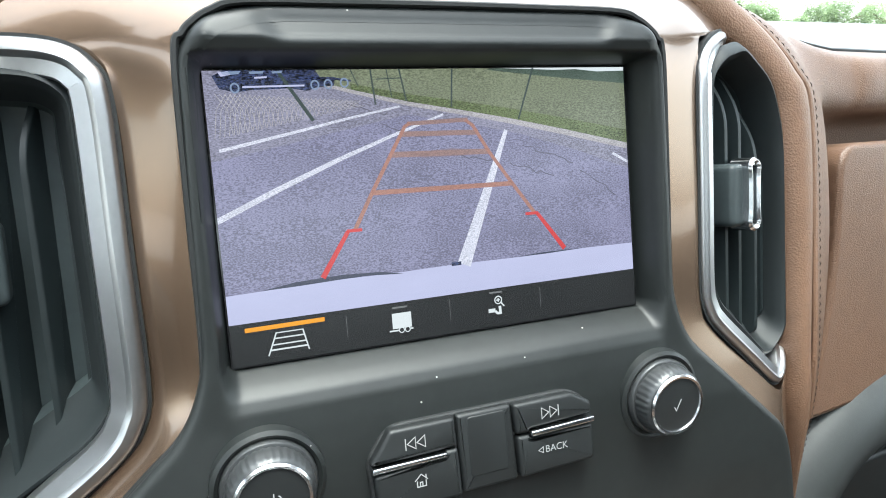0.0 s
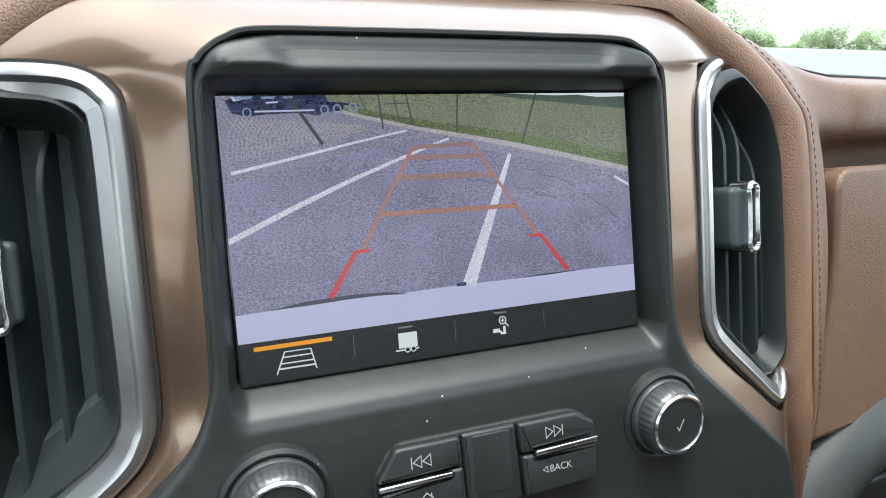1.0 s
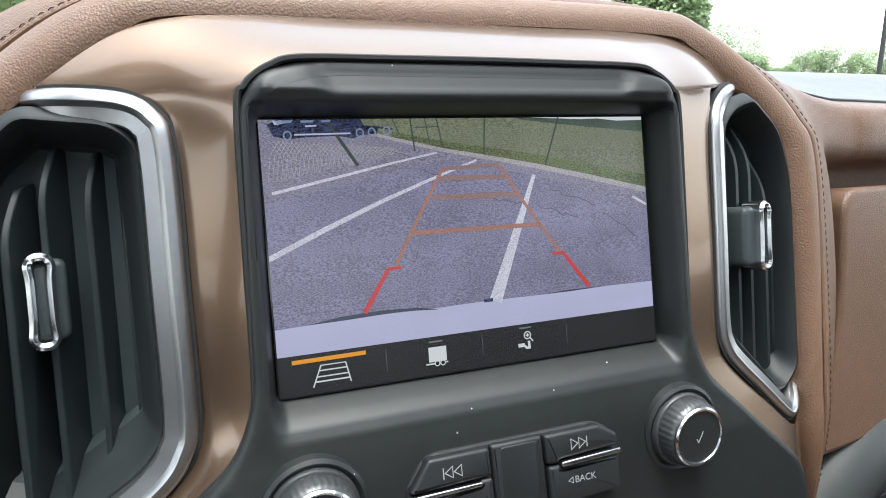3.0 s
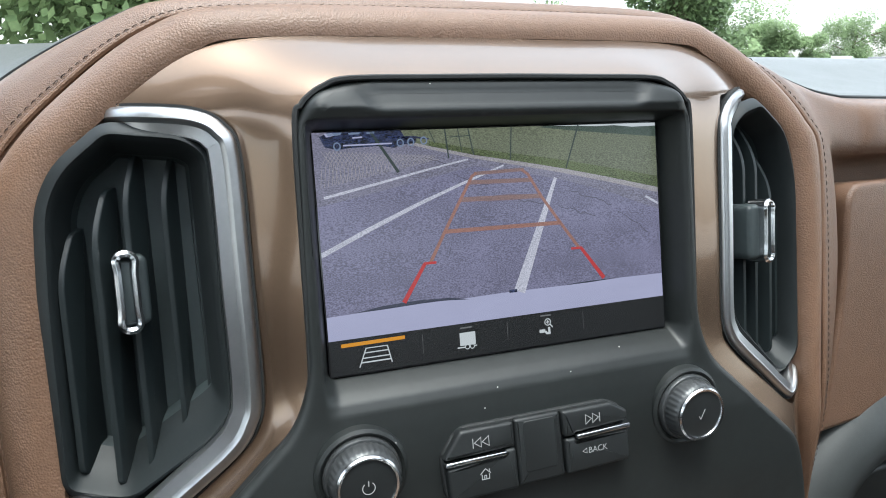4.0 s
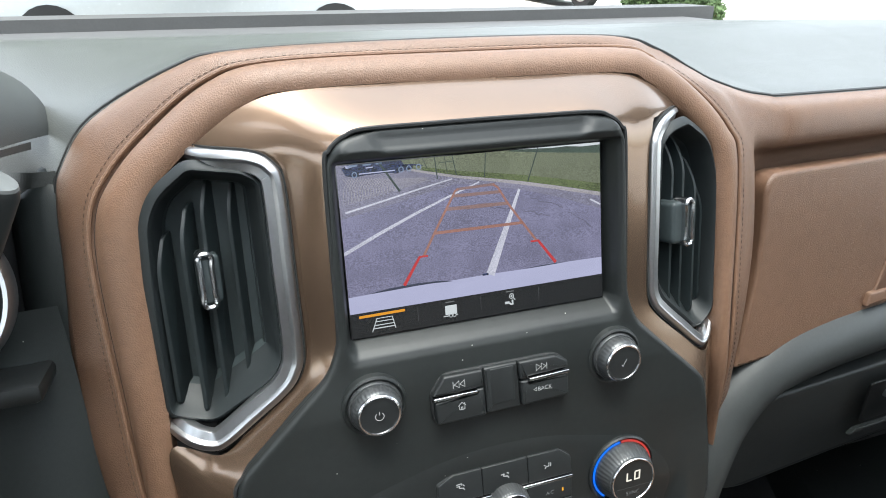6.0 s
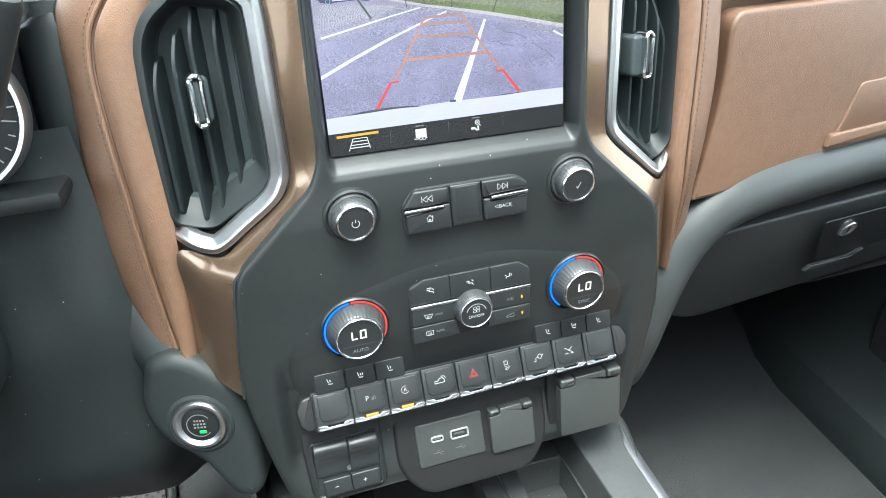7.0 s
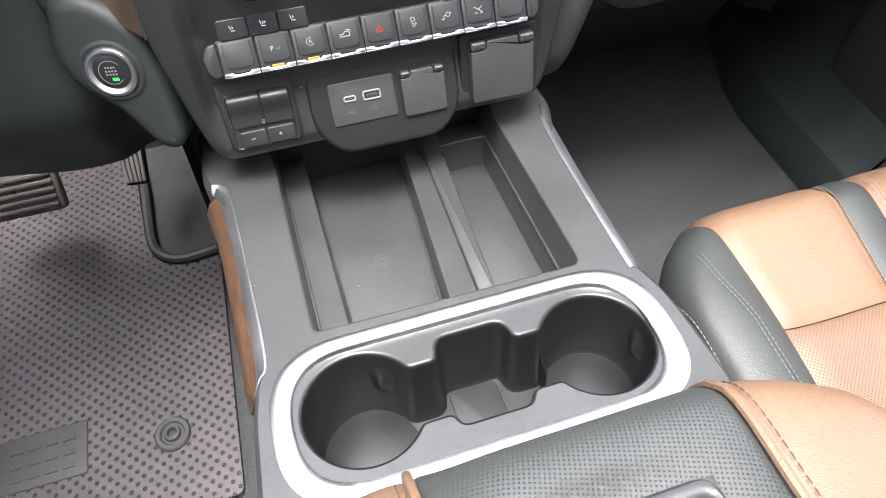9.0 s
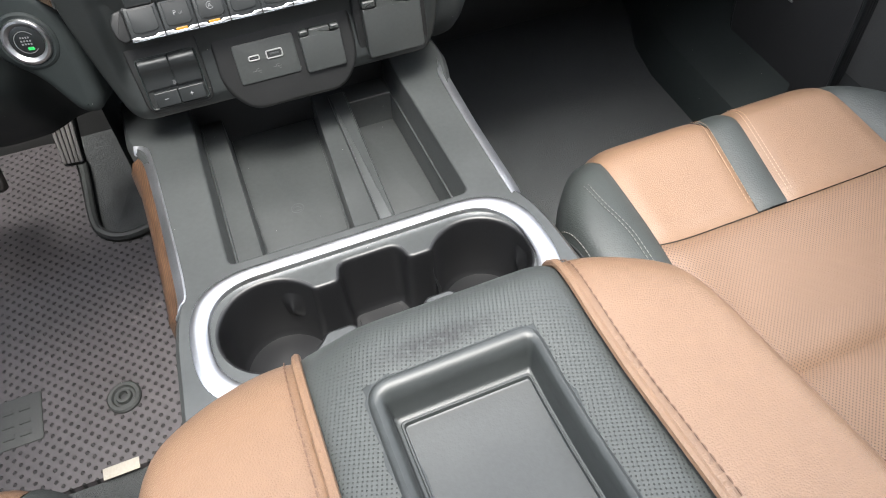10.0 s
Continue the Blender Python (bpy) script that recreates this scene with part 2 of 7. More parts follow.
def mesh_of(name, bm, base, angle=38):
    bmesh.ops.remove_doubles(bm, verts=bm.verts, dist=1e-6)
    bmesh.ops.recalc_face_normals(bm, faces=bm.faces)
    bmesh.ops.translate(bm, verts=bm.verts, vec=-Vector(base))
    me = bpy.data.meshes.new(name)
    bm.to_mesh(me)
    bm.free()
    me.polygons.foreach_set("use_smooth", [True] * len(me.polygons))
    me.set_sharp_from_angle(angle=radians(angle))
    return me


def thing(name, label, category, base=(0, 0, 0), group="", kind="", m=None):
    ob = new(name)
    ob.empty_display_size = 0.02
    ob.matrix_world = (LEAN if m is None else m) @ Matrix.Translation(base)
    BASE[ob.name] = Vector(base)
    return tagged(ob, label, category, group, kind)


def solid(name, bm, material, label, category, base=(0, 0, 0), group="", kind="", m=None):
    ob = new(name, mesh_of(name, bm, base))
    ob.data.materials.append(material)
    ob.matrix_world = (LEAN if m is None else m) @ Matrix.Translation(base)
    BASE[ob.name] = Vector(base)
    return tagged(ob, label, category, group, kind)


def part(name, bm, material, parent, label=""):
    ob = new(name, mesh_of(name, bm, BASE[parent.name]))
    ob.data.materials.append(material)
    ob.parent = parent
    BASE[ob.name] = BASE[parent.name]
    return tagged(ob, label)


def loft(bm, rings, closed=True, cap0=False, cap1=False):
    """Quads between rings of points of one length."""
    vs = [[bm.verts.new(p) for p in ring] for ring in rings]
    n = len(vs[0])
    for a, b in zip(vs, vs[1:]):
        for i in range(n if closed else n - 1):
            j = (i + 1) % n
            try:
                bm.faces.new((a[i], a[j], b[j], b[i]))
            except ValueError:
                pass
    if cap0:
        bm.faces.new(vs[0])
    if cap1:
        bm.faces.new(vs[-1])
    return bm


def fillet(pts, r, n=5):
    """A closed outline with its corners rounded; r is one radius or one for each corner."""
    out = []
    k = len(pts)
    rs = r if isinstance(r, (list, tuple)) else [r] * k
    for i in range(k):
        p, a, b = Vector(pts[i]), Vector(pts[i - 1]), Vector(pts[(i + 1) % k])
        u, v = (a - p), (b - p)
        lu, lv = u.length, v.length
        u, v = u / lu, v / lv
        cut = min(rs[i], lu * 0.48, lv * 0.48)
        if cut < 1e-6:
            out.append(tuple(p))
            continue
        s, e = p + u * cut, p + v * cut
        for j in range(n + 1):
            t = j / n
            q = s * (1 - t) ** 2 + p * 2 * t * (1 - t) + e * t**2
            out.append(tuple(q))
    return out


def area2(loop):
    return sum(a[0] * b[1] - b[0] * a[1] for a, b in zip(loop, loop[1:] + loop[:1])) / 2


def inset(loop, d):
    """The closed outline moved inwards by d."""
    s = 1 if area2(loop) > 0 else -1
    out = []
    n = len(loop)
    for i in range(n):
        p, a, b = Vector(loop[i]), Vector(loop[i - 1]), Vector(loop[(i + 1) % n])
        e1, e2 = (p - a), (b - p)
        e1 = e1.normalized() if e1.length > 1e-9 else e2.normalized()
        e2 = e2.normalized() if e2.length > 1e-9 else e1
        n1, n2 = Vector((-e1.y, e1.x)) * s, Vector((-e2.y, e2.x)) * s
        m = (n1 + n2)
        m = m / max(0.5, m.length_squared / 2) if m.length > 1e-6 else n1
        out.append(tuple(p + m * d))
    return out


def rect(x0, x1, y0, y1, r=0.0, n=4):
    p = [(x0, y0), (x1, y0), (x1, y1), (x0, y1)]
    return fillet(p, r, n) if r else p


def facing(o, tilt=0.0, yaw=0.0):
    """A face of the dashboard at o: a to the right, b up, h out of it towards the cabin; tilt: degrees by which it looks up."""
    t, w = radians(tilt), radians(yaw)
    X = Vector((math.cos(w), math.sin(w), 0))
    U = Vector((-math.sin(w) * math.sin(t), math.cos(w) * math.sin(t), math.cos(t)))
    N = X.cross(U)
    O = Vector(o)
    return lambda a, b, h=0.0: O + X * a + U * b + N * h


def flat(o):
    """A level face: a to the right, b ahead, h up."""
    O = Vector(o)
    return lambda a, b, h=0.0: O + Vector((a, b, h))


def slab(bm, loop, on, h0, h1, r=0.0008, steps=3):
    """A plate with a rounded front rim, from depth h0 to h1."""
    rings = [[on(a, b, h0) for a, b in loop], [on(a, b, h1 - r) for a, b in loop]]
    for i in range(1, steps + 1):
        w = math.pi / 2 * i / steps
        rings.append([on(a, b, h1 - r + r * math.sin(w)) for a, b in inset(loop, r * (1 - math.cos(w)))])
    return loft(bm, rings, True, True, True)


def ring_plate(bm, outer, inner, on, h0, h1, r=0.0006):
    """A frame between two outlines with the same count of points."""
    rings = [[on(a, b, h0) for a, b in outer], [on(a, b, h1 - r) for a, b in outer], [on(a, b, h1) for a, b in inset(outer, r)],
             [on(a, b, h1) for a, b in inset(inner, -r)], [on(a, b, h1 - r) for a, b in inner], [on(a, b, h0) for a, b in inner]]
    return loft(bm, rings)


def stroke(bm, pts, w, on, h=0.0, t=0.00012, closed=False):
    """A flat line of width w along points of a face."""
    pts = [Vector(p) for p in pts]
    n = len(pts)
    left, right = [], []
    for i, p in enumerate(pts):
        a = pts[i - 1] if (i or closed) else p
        b = pts[(i + 1) % n] if (i < n - 1 or closed) else p
        e1 = (p - a) if (p - a).length > 1e-9 else (b - p)
        e2 = (b - p) if (b - p).length > 1e-9 else (p - a)
        e1, e2 = e1.normalized(), e2.normalized()
        m = Vector((-e1.y, e1.x)) + Vector((-e2.y, e2.x))
        m = m / max(0.6, m.length_squared / 2)
        left.append(p + m * w / 2)
        right.append(p - m * w / 2)
    rings = [[on(*q, h) for q in left], [on(*q, h + t) for q in left], [on(*q, h + t) for q in right], [on(*q, h) for q in right]]
    if closed:
        rings = [r + [r[0]] for r in rings]
    return loft(bm, rings, False)


def disc(cx, cy, r, n=24, a0=0.0, a1=360.0):
    full = abs(a1 - a0 - 360) < 1e-6
    return [(cx + r * math.cos(radians(a0 + (a1 - a0) * i / (n if full else n - 1))), cy + r * math.sin(radians(a0 + (a1 - a0) * i / (n if full else n - 1)))) for i in range(n)]


def lathe(bm, profile, on, cx, cy, n=48, knurl=0.0, caps=(True, True)):
    """A turned body on a face: rows of radius and height."""
    rings = []
    for row in profile:
        r, h = row[0], row[1]
        k = knurl if len(row) > 2 and row[2] else 0.0
        rings.append([on(cx + (r + (k if (i // 2) % 2 else 0)) * math.cos(2 * math.pi * i / n), cy + (r + (k if (i // 2) % 2 else 0)) * math.sin(2 * math.pi * i / n), h) for i in range(n)])
    return loft(bm, rings, True, caps[0] and profile[0][0] > 0, caps[1] and profile[-1][0] > 0)


def spline(pts, n=6):
    """A smooth line through points."""
    P = [Vector(p) for p in pts]
    P = [P[0] * 2 - P[1]] + P + [P[-1] * 2 - P[-2]]
    out = []
    for i in range(1, len(P) - 2):
        a, b, c, d = P[i - 1:i + 3]
        for j in range(n):
            t = j / n
            out.append(0.5 * ((2 * b) + (c - a) * t + (2 * a - 5 * b + 4 * c - d) * t * t + (3 * b - a - 3 * c + d) * t**3))
    return out + [P[-2]]


def tube(bm, pts, r, n=8, cap=True):
    pts = [Vector(p) for p in pts]
    rings = []
    side = None
    for i, p in enumerate(pts):
        t = (pts[min(i + 1, len(pts) - 1)] - pts[max(i - 1, 0)]).normalized()
        if side is None:
            side = t.orthogonal().normalized()
        side = (side - t * side.dot(t)).normalized()
        up = t.cross(side)
        rr = r[i] if isinstance(r, (list, tuple)) else r
        rings.append([p + side * rr * math.cos(2 * math.pi * k / n) + up * rr * math.sin(2 * math.pi * k / n) for k in range(n)])
    return loft(bm, rings, True, cap, cap)


def sweep(bm, pts, profile, out, caps=True, scale=None, closed=True):
    """A profile of (across, height) carried along points; out: the way its height points."""
    pts = [Vector(p) for p in pts]
    rings = []
    for i, p in enumerate(pts):
        t = (pts[min(i + 1, len(pts) - 1)] - pts[max(i - 1, 0)]).normalized()
        o = Vector(out[i] if isinstance(out[0], (list, tuple, Vector)) else out)
        o = (o - t * o.dot(t)).normalized()
        a = o.cross(t)
        s = scale[i] if scale else 1.0
        rings.append([p + a * (u * s) + o * (v * s) for u, v in profile])
    return loft(bm, rings, closed, caps and closed, caps and closed)


def box(bm, x0, x1, y0, y1, z0, z1, r=0.0, seg=2):
    g = bmesh.ops.create_cube(bm, size=1.0)
    for v in g["verts"]:
        v.co = Vector((x0 + (v.co.x + 0.5) * (x1 - x0), y0 + (v.co.y + 0.5) * (y1 - y0), z0 + (v.co.z + 0.5) * (z1 - z0)))
    if r:
        e = {e for v in g["verts"] for e in v.link_edges}
        bmesh.ops.bevel(bm, geom=list(e), offset=r, segments=seg, profile=0.5, affect="EDGES")
    return bm


def grid(bm, f, us, vs):
    loft(bm, [[f(u, v) for u in us] for v in vs], False)
    return bm


def span(a, b, n):
    return [a + (b - a) * i / n for i in range(n + 1)]


def pierced(bm, outer, holes, on):
    """A face with holes."""
    edges = []
    for loop in [outer] + holes:
        v = [bm.verts.new(on(*p)) for p in loop]
        edges += [bm.edges.new((v[i], v[(i + 1) % len(v)])) for i in range(len(v))]
    bmesh.ops.triangle_fill(bm, use_beauty=True, use_dissolve=False, edges=edges)
    return bm


def writing(name, body, size, on, a, b, h, material, parent, label=""):
    cu = bpy.data.curves.new("writing", "FONT")
    cu.body, cu.size, cu.align_x, cu.align_y = body, size, "CENTER", "CENTER"
    tmp = new("writing", cu)
    me = bpy.data.meshes.new_from_object(tmp.evaluated_get(bpy.context.evaluated_depsgraph_get()))
    bpy.data.objects.remove(tmp)
    base = BASE[parent.name]
    for v in me.vertices:
        v.co = on(a + v.co.x, b + v.co.y, h) - base
    me.materials.clear()
    me.materials.append(material)
    ob = new(name, me)
    ob.parent = parent
    BASE[ob.name] = base
    return tagged(ob, label)


def smooth(a, b, x):
    t = min(1, max(0, (x - a) / (b - a)))
    return t * t * (3 - 2 * t)


def icon(parent, on, a, b, h, s, strokes, material=None, w=0.00055, name="icon"):
    """A small printed sign: strokes in units of s round (a, b)."""
    bm = bmesh.new()
    for st in strokes:
        shut = len(st) > 3 and st[0] == st[-1]
        stroke(bm, [(a + x * s, b + y * s) for x, y in (st[:-1] if shut else st)], w, on, h, closed=shut)
    return part(name, bm, material or WHITE, parent)


def bump_out(rings_a, rings_b, fr, bulge, hint):
    """Rings between two edge lines, bulged along the sheet's own normal."""
    rows = []
    n = len(rings_a)
    for f, w in zip(fr, bulge):
        row = []
        for i in range(n):
            a, b = rings_a[i], rings_b[i]
            t = rings_a[min(i + 1, n - 1)] + rings_b[min(i + 1, n - 1)] - rings_a[max(i - 1, 0)] - rings_b[max(i - 1, 0)]
            nn = (b - a).cross(t)
            nn = nn.normalized() if nn.length > 1e-9 else Vector((0, -1, 0))
            if nn.dot(Vector(hint)) < 0:
                nn = -nn
            row.append(a.lerp(b, f) + nn * w)
        rows.append(row)
    return rows


# ---- the dashboard's large forms ----
HALF = [(0, 0.8703), (0.068, 0.8700), (0.0885, 0.8638), (0.0968, 0.8530), (0.0988, 0.747), (0.106, 0.7275), (0.163, 0.675), (0.1675, 0.657), (0.1775, 0.585), (0.167, 0.515), (0.154, 0.452), (0, 0.449)]
STACK = [(C + u, z) for u, z in HALF[1:-1]] + [(C - u, z) for u, z in HALF[-2:0:-1]]
STACK_LOOP = fillet(STACK, [0.016, 0.012, 0.012, 0.03, 0.02, 0.014, 0.012, 0.03, 0.03, 0.02] + [0.02, 0.03, 0.03, 0.012, 0.014, 0.02, 0.03, 0.012, 0.012, 0.016], 6)
W, Z0, Z1 = 0.174, 0.744, 0.8485  # the display's glass


def inside(x, z, loop):
    """The distance from a point to an outline, positive inside it."""
    P = np.array(loop)
    Q = np.roll(P, -1, 0)
    d = Q - P
    w = np.stack([x, z], -1)[..., None, :] - P
    t = np.clip((w * d).sum(-1) / np.maximum((d * d).sum(-1), 1e-12), 0, 1)
    dist = np.sqrt(((w - t[..., None] * d) ** 2).sum(-1)).min(-1)
    cross = ((P[:, 1] > z[..., None]) != (Q[:, 1] > z[..., None])) & (x[..., None] < d[:, 0] * (z[..., None] - P[:, 1]) / np.where(np.abs(d[:, 1]) < 1e-12, 1e-12, d[:, 1]) + P[:, 0])
    return np.where(cross.sum(-1) % 2 == 1, dist, -dist)


MID_Z = [0.42, 0.44, 0.465, 0.505, 0.528, 0.566, 0.60, 0.66, 0.70, 0.712, 0.722, 0.730, 0.7345, 0.738, 0.741, 0.7435, 0.7450, 0.847, 0.8495, 0.8525, 0.857, 0.864, 0.8695]
MID_Y = [0.004, -0.006, -0.011, 0.000, -0.001, -0.001, -0.010, -0.014, -0.0150, -0.0146, -0.0138, -0.0128, -0.0106, -0.0070, -0.0028, 0.0015, 0.0080, 0.0080, 0.0040, -0.0125, -0.0145, -0.0115, -0.0075]
SIDE_Z = [0.42, 0.44, 0.465, 0.505, 0.528, 0.566, 0.60, 0.66, 0.70, 0.725, 0.86, 0.8695]
SIDE_Y = [0.004, -0.006, -0.011, 0.000, -0.001, -0.001, -0.010, -0.014, -0.0150, -0.0125, -0.0105, -0.0075]

EDGE_Z = [0.42, 0.44, 0.465, 0.505, 0.535, 0.566, 0.60, 0.66]  # the outer flanges, free of keys
EDGE_Y = [0.004, -0.003, -0.006, -0.0075, -0.0088, -0.0100, -0.0115, -0.014]


def skin_y(x, z):
    """How far the stack's skin stands at a place of it."""
    x, z = np.asarray(x, float), np.asarray(z, float)
    u = np.abs(x - C)
    t = np.clip((u - 0.0868) / 0.0075, 0, 1)
    t = t * t * (3 - 2 * t)
    y = np.interp(z, MID_Z, MID_Y) * (1 - t) + np.interp(z, SIDE_Z, SIDE_Y) * t
    e = np.clip((u - 0.142) / 0.014, 0, 1)
    y = y + (np.interp(z, EDGE_Z, EDGE_Y) - y) * np.where(z < 0.66, e * e * (3 - 2 * e), 0.0)
    scoop = np.clip((0.074 - u - 0.6 * (0.866 - z)) / 0.006, 0, 1) * np.clip((z - 0.855) / 0.003, 0, 1) * np.clip((0.867 - z) / 0.003, 0, 1)
    return y + 0.0022 * scoop


def stack_y(x, z):
    """The same, with the rim rounded off."""
    x, z = np.asarray(x, float), np.asarray(z, float)
    y = skin_y(x, z)
    d = inside(x, z, STACK_LOOP)
    r = 0.0035
    q = np.clip(r - d, 0, r)
    y = y + r - np.sqrt(np.maximum(r * r - q * q, 0))
    return np.where(d < 0, y + 0.010, y)


def sheet(name, X, Y, Z, material, parent, keep=None):
    """A mesh over a grid of places."""
    r, c = X.shape
    base = np.array(BASE[parent.name])
    co = np.stack([X, Y, Z], -1).reshape(-1, 3) - base
    i = np.arange(r * c).reshape(r, c)
    f = np.stack([i[:-1, :-1], i[:-1, 1:], i[1:, 1:], i[1:, :-1]], -1).reshape(-1, 4)
    if keep is not None:
        f = f[keep.reshape(-1)[f].all(1)]
    me = bpy.data.meshes.new(name)
    me.from_pydata(co.tolist(), [], f.tolist())
    me.polygons.foreach_set("use_smooth", [True] * len(me.polygons))
    me.materials.append(material)
    ob = new(name, me)
    ob.parent = parent
    BASE[ob.name] = BASE[parent.name]
    return ob


stack = thing("centre_stack", "dark grey moulded plastic centre stack with a recessed display hood", "centre stack", (C, 0.0, 0.42))
xs = np.concatenate([np.linspace(-0.088, -0.008, 44), np.linspace(-0.0065, 0.0065, 14), np.linspace(0.0095, C, 34)])
xs = np.concatenate([xs, (2 * C - xs)[::-1][1:]])
zs = np.concatenate([np.linspace(0.415, 0.705, 130), np.linspace(0.7065, 0.752, 42), np.linspace(0.757, 0.843, 18), np.linspace(0.8445, 0.876, 42)])
GX, GZ = np.meshgrid(xs, zs)
sheet("body", GX, stack_y(GX, GZ), GZ, PANEL, stack, inside(GX, GZ, STACK_LOOP) > 0.0028)
rows = []
for d, drop in ((0.0, 0.016), (0.0, 0.0035), (0.0003, 0.0021), (0.0010, 0.0010), (0.0021, 0.0003), (0.0035, 0.0), (0.0055, 0.0), (0.0075, 0.0)):
    lp = inset(STACK_LOOP, d) if d else STACK_LOOP
    rows.append([Vector((x, float(skin_y(x, z)) + drop - 0.0001, z)) for x, z in lp])
part("rim", loft(bmesh.new(), rows), PANEL, stack)


bm = bmesh.new()
box(bm, -0.075, 0.250, 0.064, 0.085, 0.36, 0.52)
part("plinth", bm, BLACK, stack, "black recessed plinth over the console")


def mirrored(p):
    return (2 * C - p[0], *p[1:])


# the leather roll round the stack: its inner edge, its seam and its outer edge
ROLL_IN = [(-0.1155, 0.028, 0.570), (-0.1152, 0.030, 0.594), (-0.113, 0.029, 0.653), (-0.111, 0.030, 0.700), (-0.108, 0.035, 0.785), (-0.106, 0.036, 0.823), (-0.099, 0.036, 0.840), (-0.078, 0.033, 0.862), (-0.046, 0.028, 0.884), (-0.017, 0.025, 0.892),
           (0.0885, 0.024, 0.8930), (0.198, 0.022, 0.892), (0.222, 0.020, 0.885), (0.247, 0.020, 0.866), (0.266, 0.016, 0.843), (0.2745, 0.013, 0.817), (0.2785, 0.013, 0.709), (0.2795, 0.013, 0.670), (0.291, 0.028, 0.615), (0.297, 0.036, 0.585)]
ROLL_SEAM = [(-0.1215, 0.030, 0.570), (-0.1268, 0.036, 0.600), (-0.132, 0.044, 0.653), (-0.135, 0.051, 0.700), (-0.139, 0.060, 0.786), (-0.136, 0.063, 0.822), (-0.126, 0.063, 0.843), (-0.104, 0.061, 0.867), (-0.065, 0.055, 0.897), (-0.025, 0.051, 0.907),
             (0.0885, 0.049, 0.9085), (0.208, 0.047, 0.907), (0.238, 0.042, 0.899), (0.268, 0.030, 0.877), (0.290, 0.020, 0.849), (0.298, 0.016, 0.820), (0.294, 0.010, 0.709), (0.2965, 0.016, 0.662), (0.301, 0.031, 0.612), (0.3025, 0.037, 0.585)]
ROLL_OUT = [(-0.130, 0.041, 0.578), (-0.147, 0.050, 0.608), (-0.164, 0.069, 0.670), (-0.1675, 0.084, 0.735), (-0.164, 0.094, 0.79), (-0.162, 0.100, 0.832), (-0.156, 0.100, 0.852), (-0.1340, 0.097, 0.8810), (-0.081, 0.080, 0.9085), (-0.042, 0.070, 0.916),
            (0.0885, 0.064, 0.9185), (0.222, 0.063, 0.9163), (0.262, 0.0615, 0.9060)]
surround = thing("dash_surround", "stitched brown leather roll and bronze trim arching over the centre stack", "dashboard trim", (C, 0.03, 0.545))
N = 7
ri, rs = spline(ROLL_IN, N), spline(ROLL_SEAM, N)
ro = spline(ROLL_OUT, N)
hint = (0, -1, 0.4)
rows = [[p + Vector((0, 0.014, 0)) + (Vector((C, 0.03, 0.74)) - p).normalized() * 0.002 for p in ri]]
rows += bump_out(ri, rs, [0, 0.06, 0.18, 0.35, 0.55, 0.75, 0.90, 0.975, 1.0], [0, 0.0035, 0.0066, 0.0085, 0.0085, 0.0065, 0.0035, 0.0014, -0.0012], hint)
part("roll", loft(bmesh.new(), rows, False), LEATHER, surround)
k = len(ro)
rows = bump_out(rs[:k], ro, [0.0, 0.03, 0.08, 0.25, 0.5, 0.75, 0.93, 1.0], [-0.0012, 0.0016, 0.0026, 0.0045, 0.0055, 0.0045, 0.0020, -0.0015], hint)
for row, f in zip(rows, [0.0, 0.03, 0.08, 0.25, 0.5, 0.75, 0.93, 1.0]):
    for i in range(k - 9, k):
        row[i] = row[i].lerp(rs[i].lerp(ro[i], f), smooth(k - 10, k - 1, i))
rows.append([p + Vector((0, 0.004, -0.008)) for p in ro])
part("outer_band", loft(bmesh.new(), rows, False), LEATHER_SHADED, surround)
# piping beside the seam and the row of stitches beyond it
pipe = bump_out(rs[:k], ro, [0.055], [0.0028], hint)[0]
rest = [p + Vector((0.0020, -0.0016, 0)) for p in rs[k:]]
part("seam", tube(bmesh.new(), [p + Vector((0, -0.0006, 0)) for p in rs], 0.0009, 6), THREADDARK, surround, "dark sunken seam line")
part("piping", tube(bmesh.new(), pipe + rest, 0.0016, 8), LEATHER, surround, "thin raised leather piping along the seam")


def stitches(line, length, gap, r, lift, bm=None):
    """Short threads along a line."""
    bm = bm or bmesh.new()
    d = 0.0
    on = True
    left = length
    start = line[0]
    for a, b in zip(line, line[1:]):
        seg = (b - a).length
        pos = 0.0
        while seg - pos > left:
            pos += left
            p = a.lerp(b, pos / seg)
            if on:
                m = (start + p) / 2
                tube(bm, [start, m + lift, p], [r * 0.6, r, r * 0.6], 4)
            start, on = p, not on
            left = length if on else gap
        left -= seg - pos
    return bm


line = bump_out(rs[:k], ro, [0.165], [0.0037], hint)[0]
for i in range(k - 9, k):
    line[i] = line[i].lerp(rs[i].lerp(ro[i], 0.165) + Vector((0, -0.0006, 0.0004)), smooth(k - 10, k - 1, i))
line += [p + Vector((0.0050, -0.0022, 0.0010)) for p in rs[k:]]
tagged(part("stitching", stitches(line, 0.0026, 0.0017, 0.00027, Vector((0, -0.0004, 0.0002))), THREADDARK, surround, "row of short brown stitches"), kind="stuff")

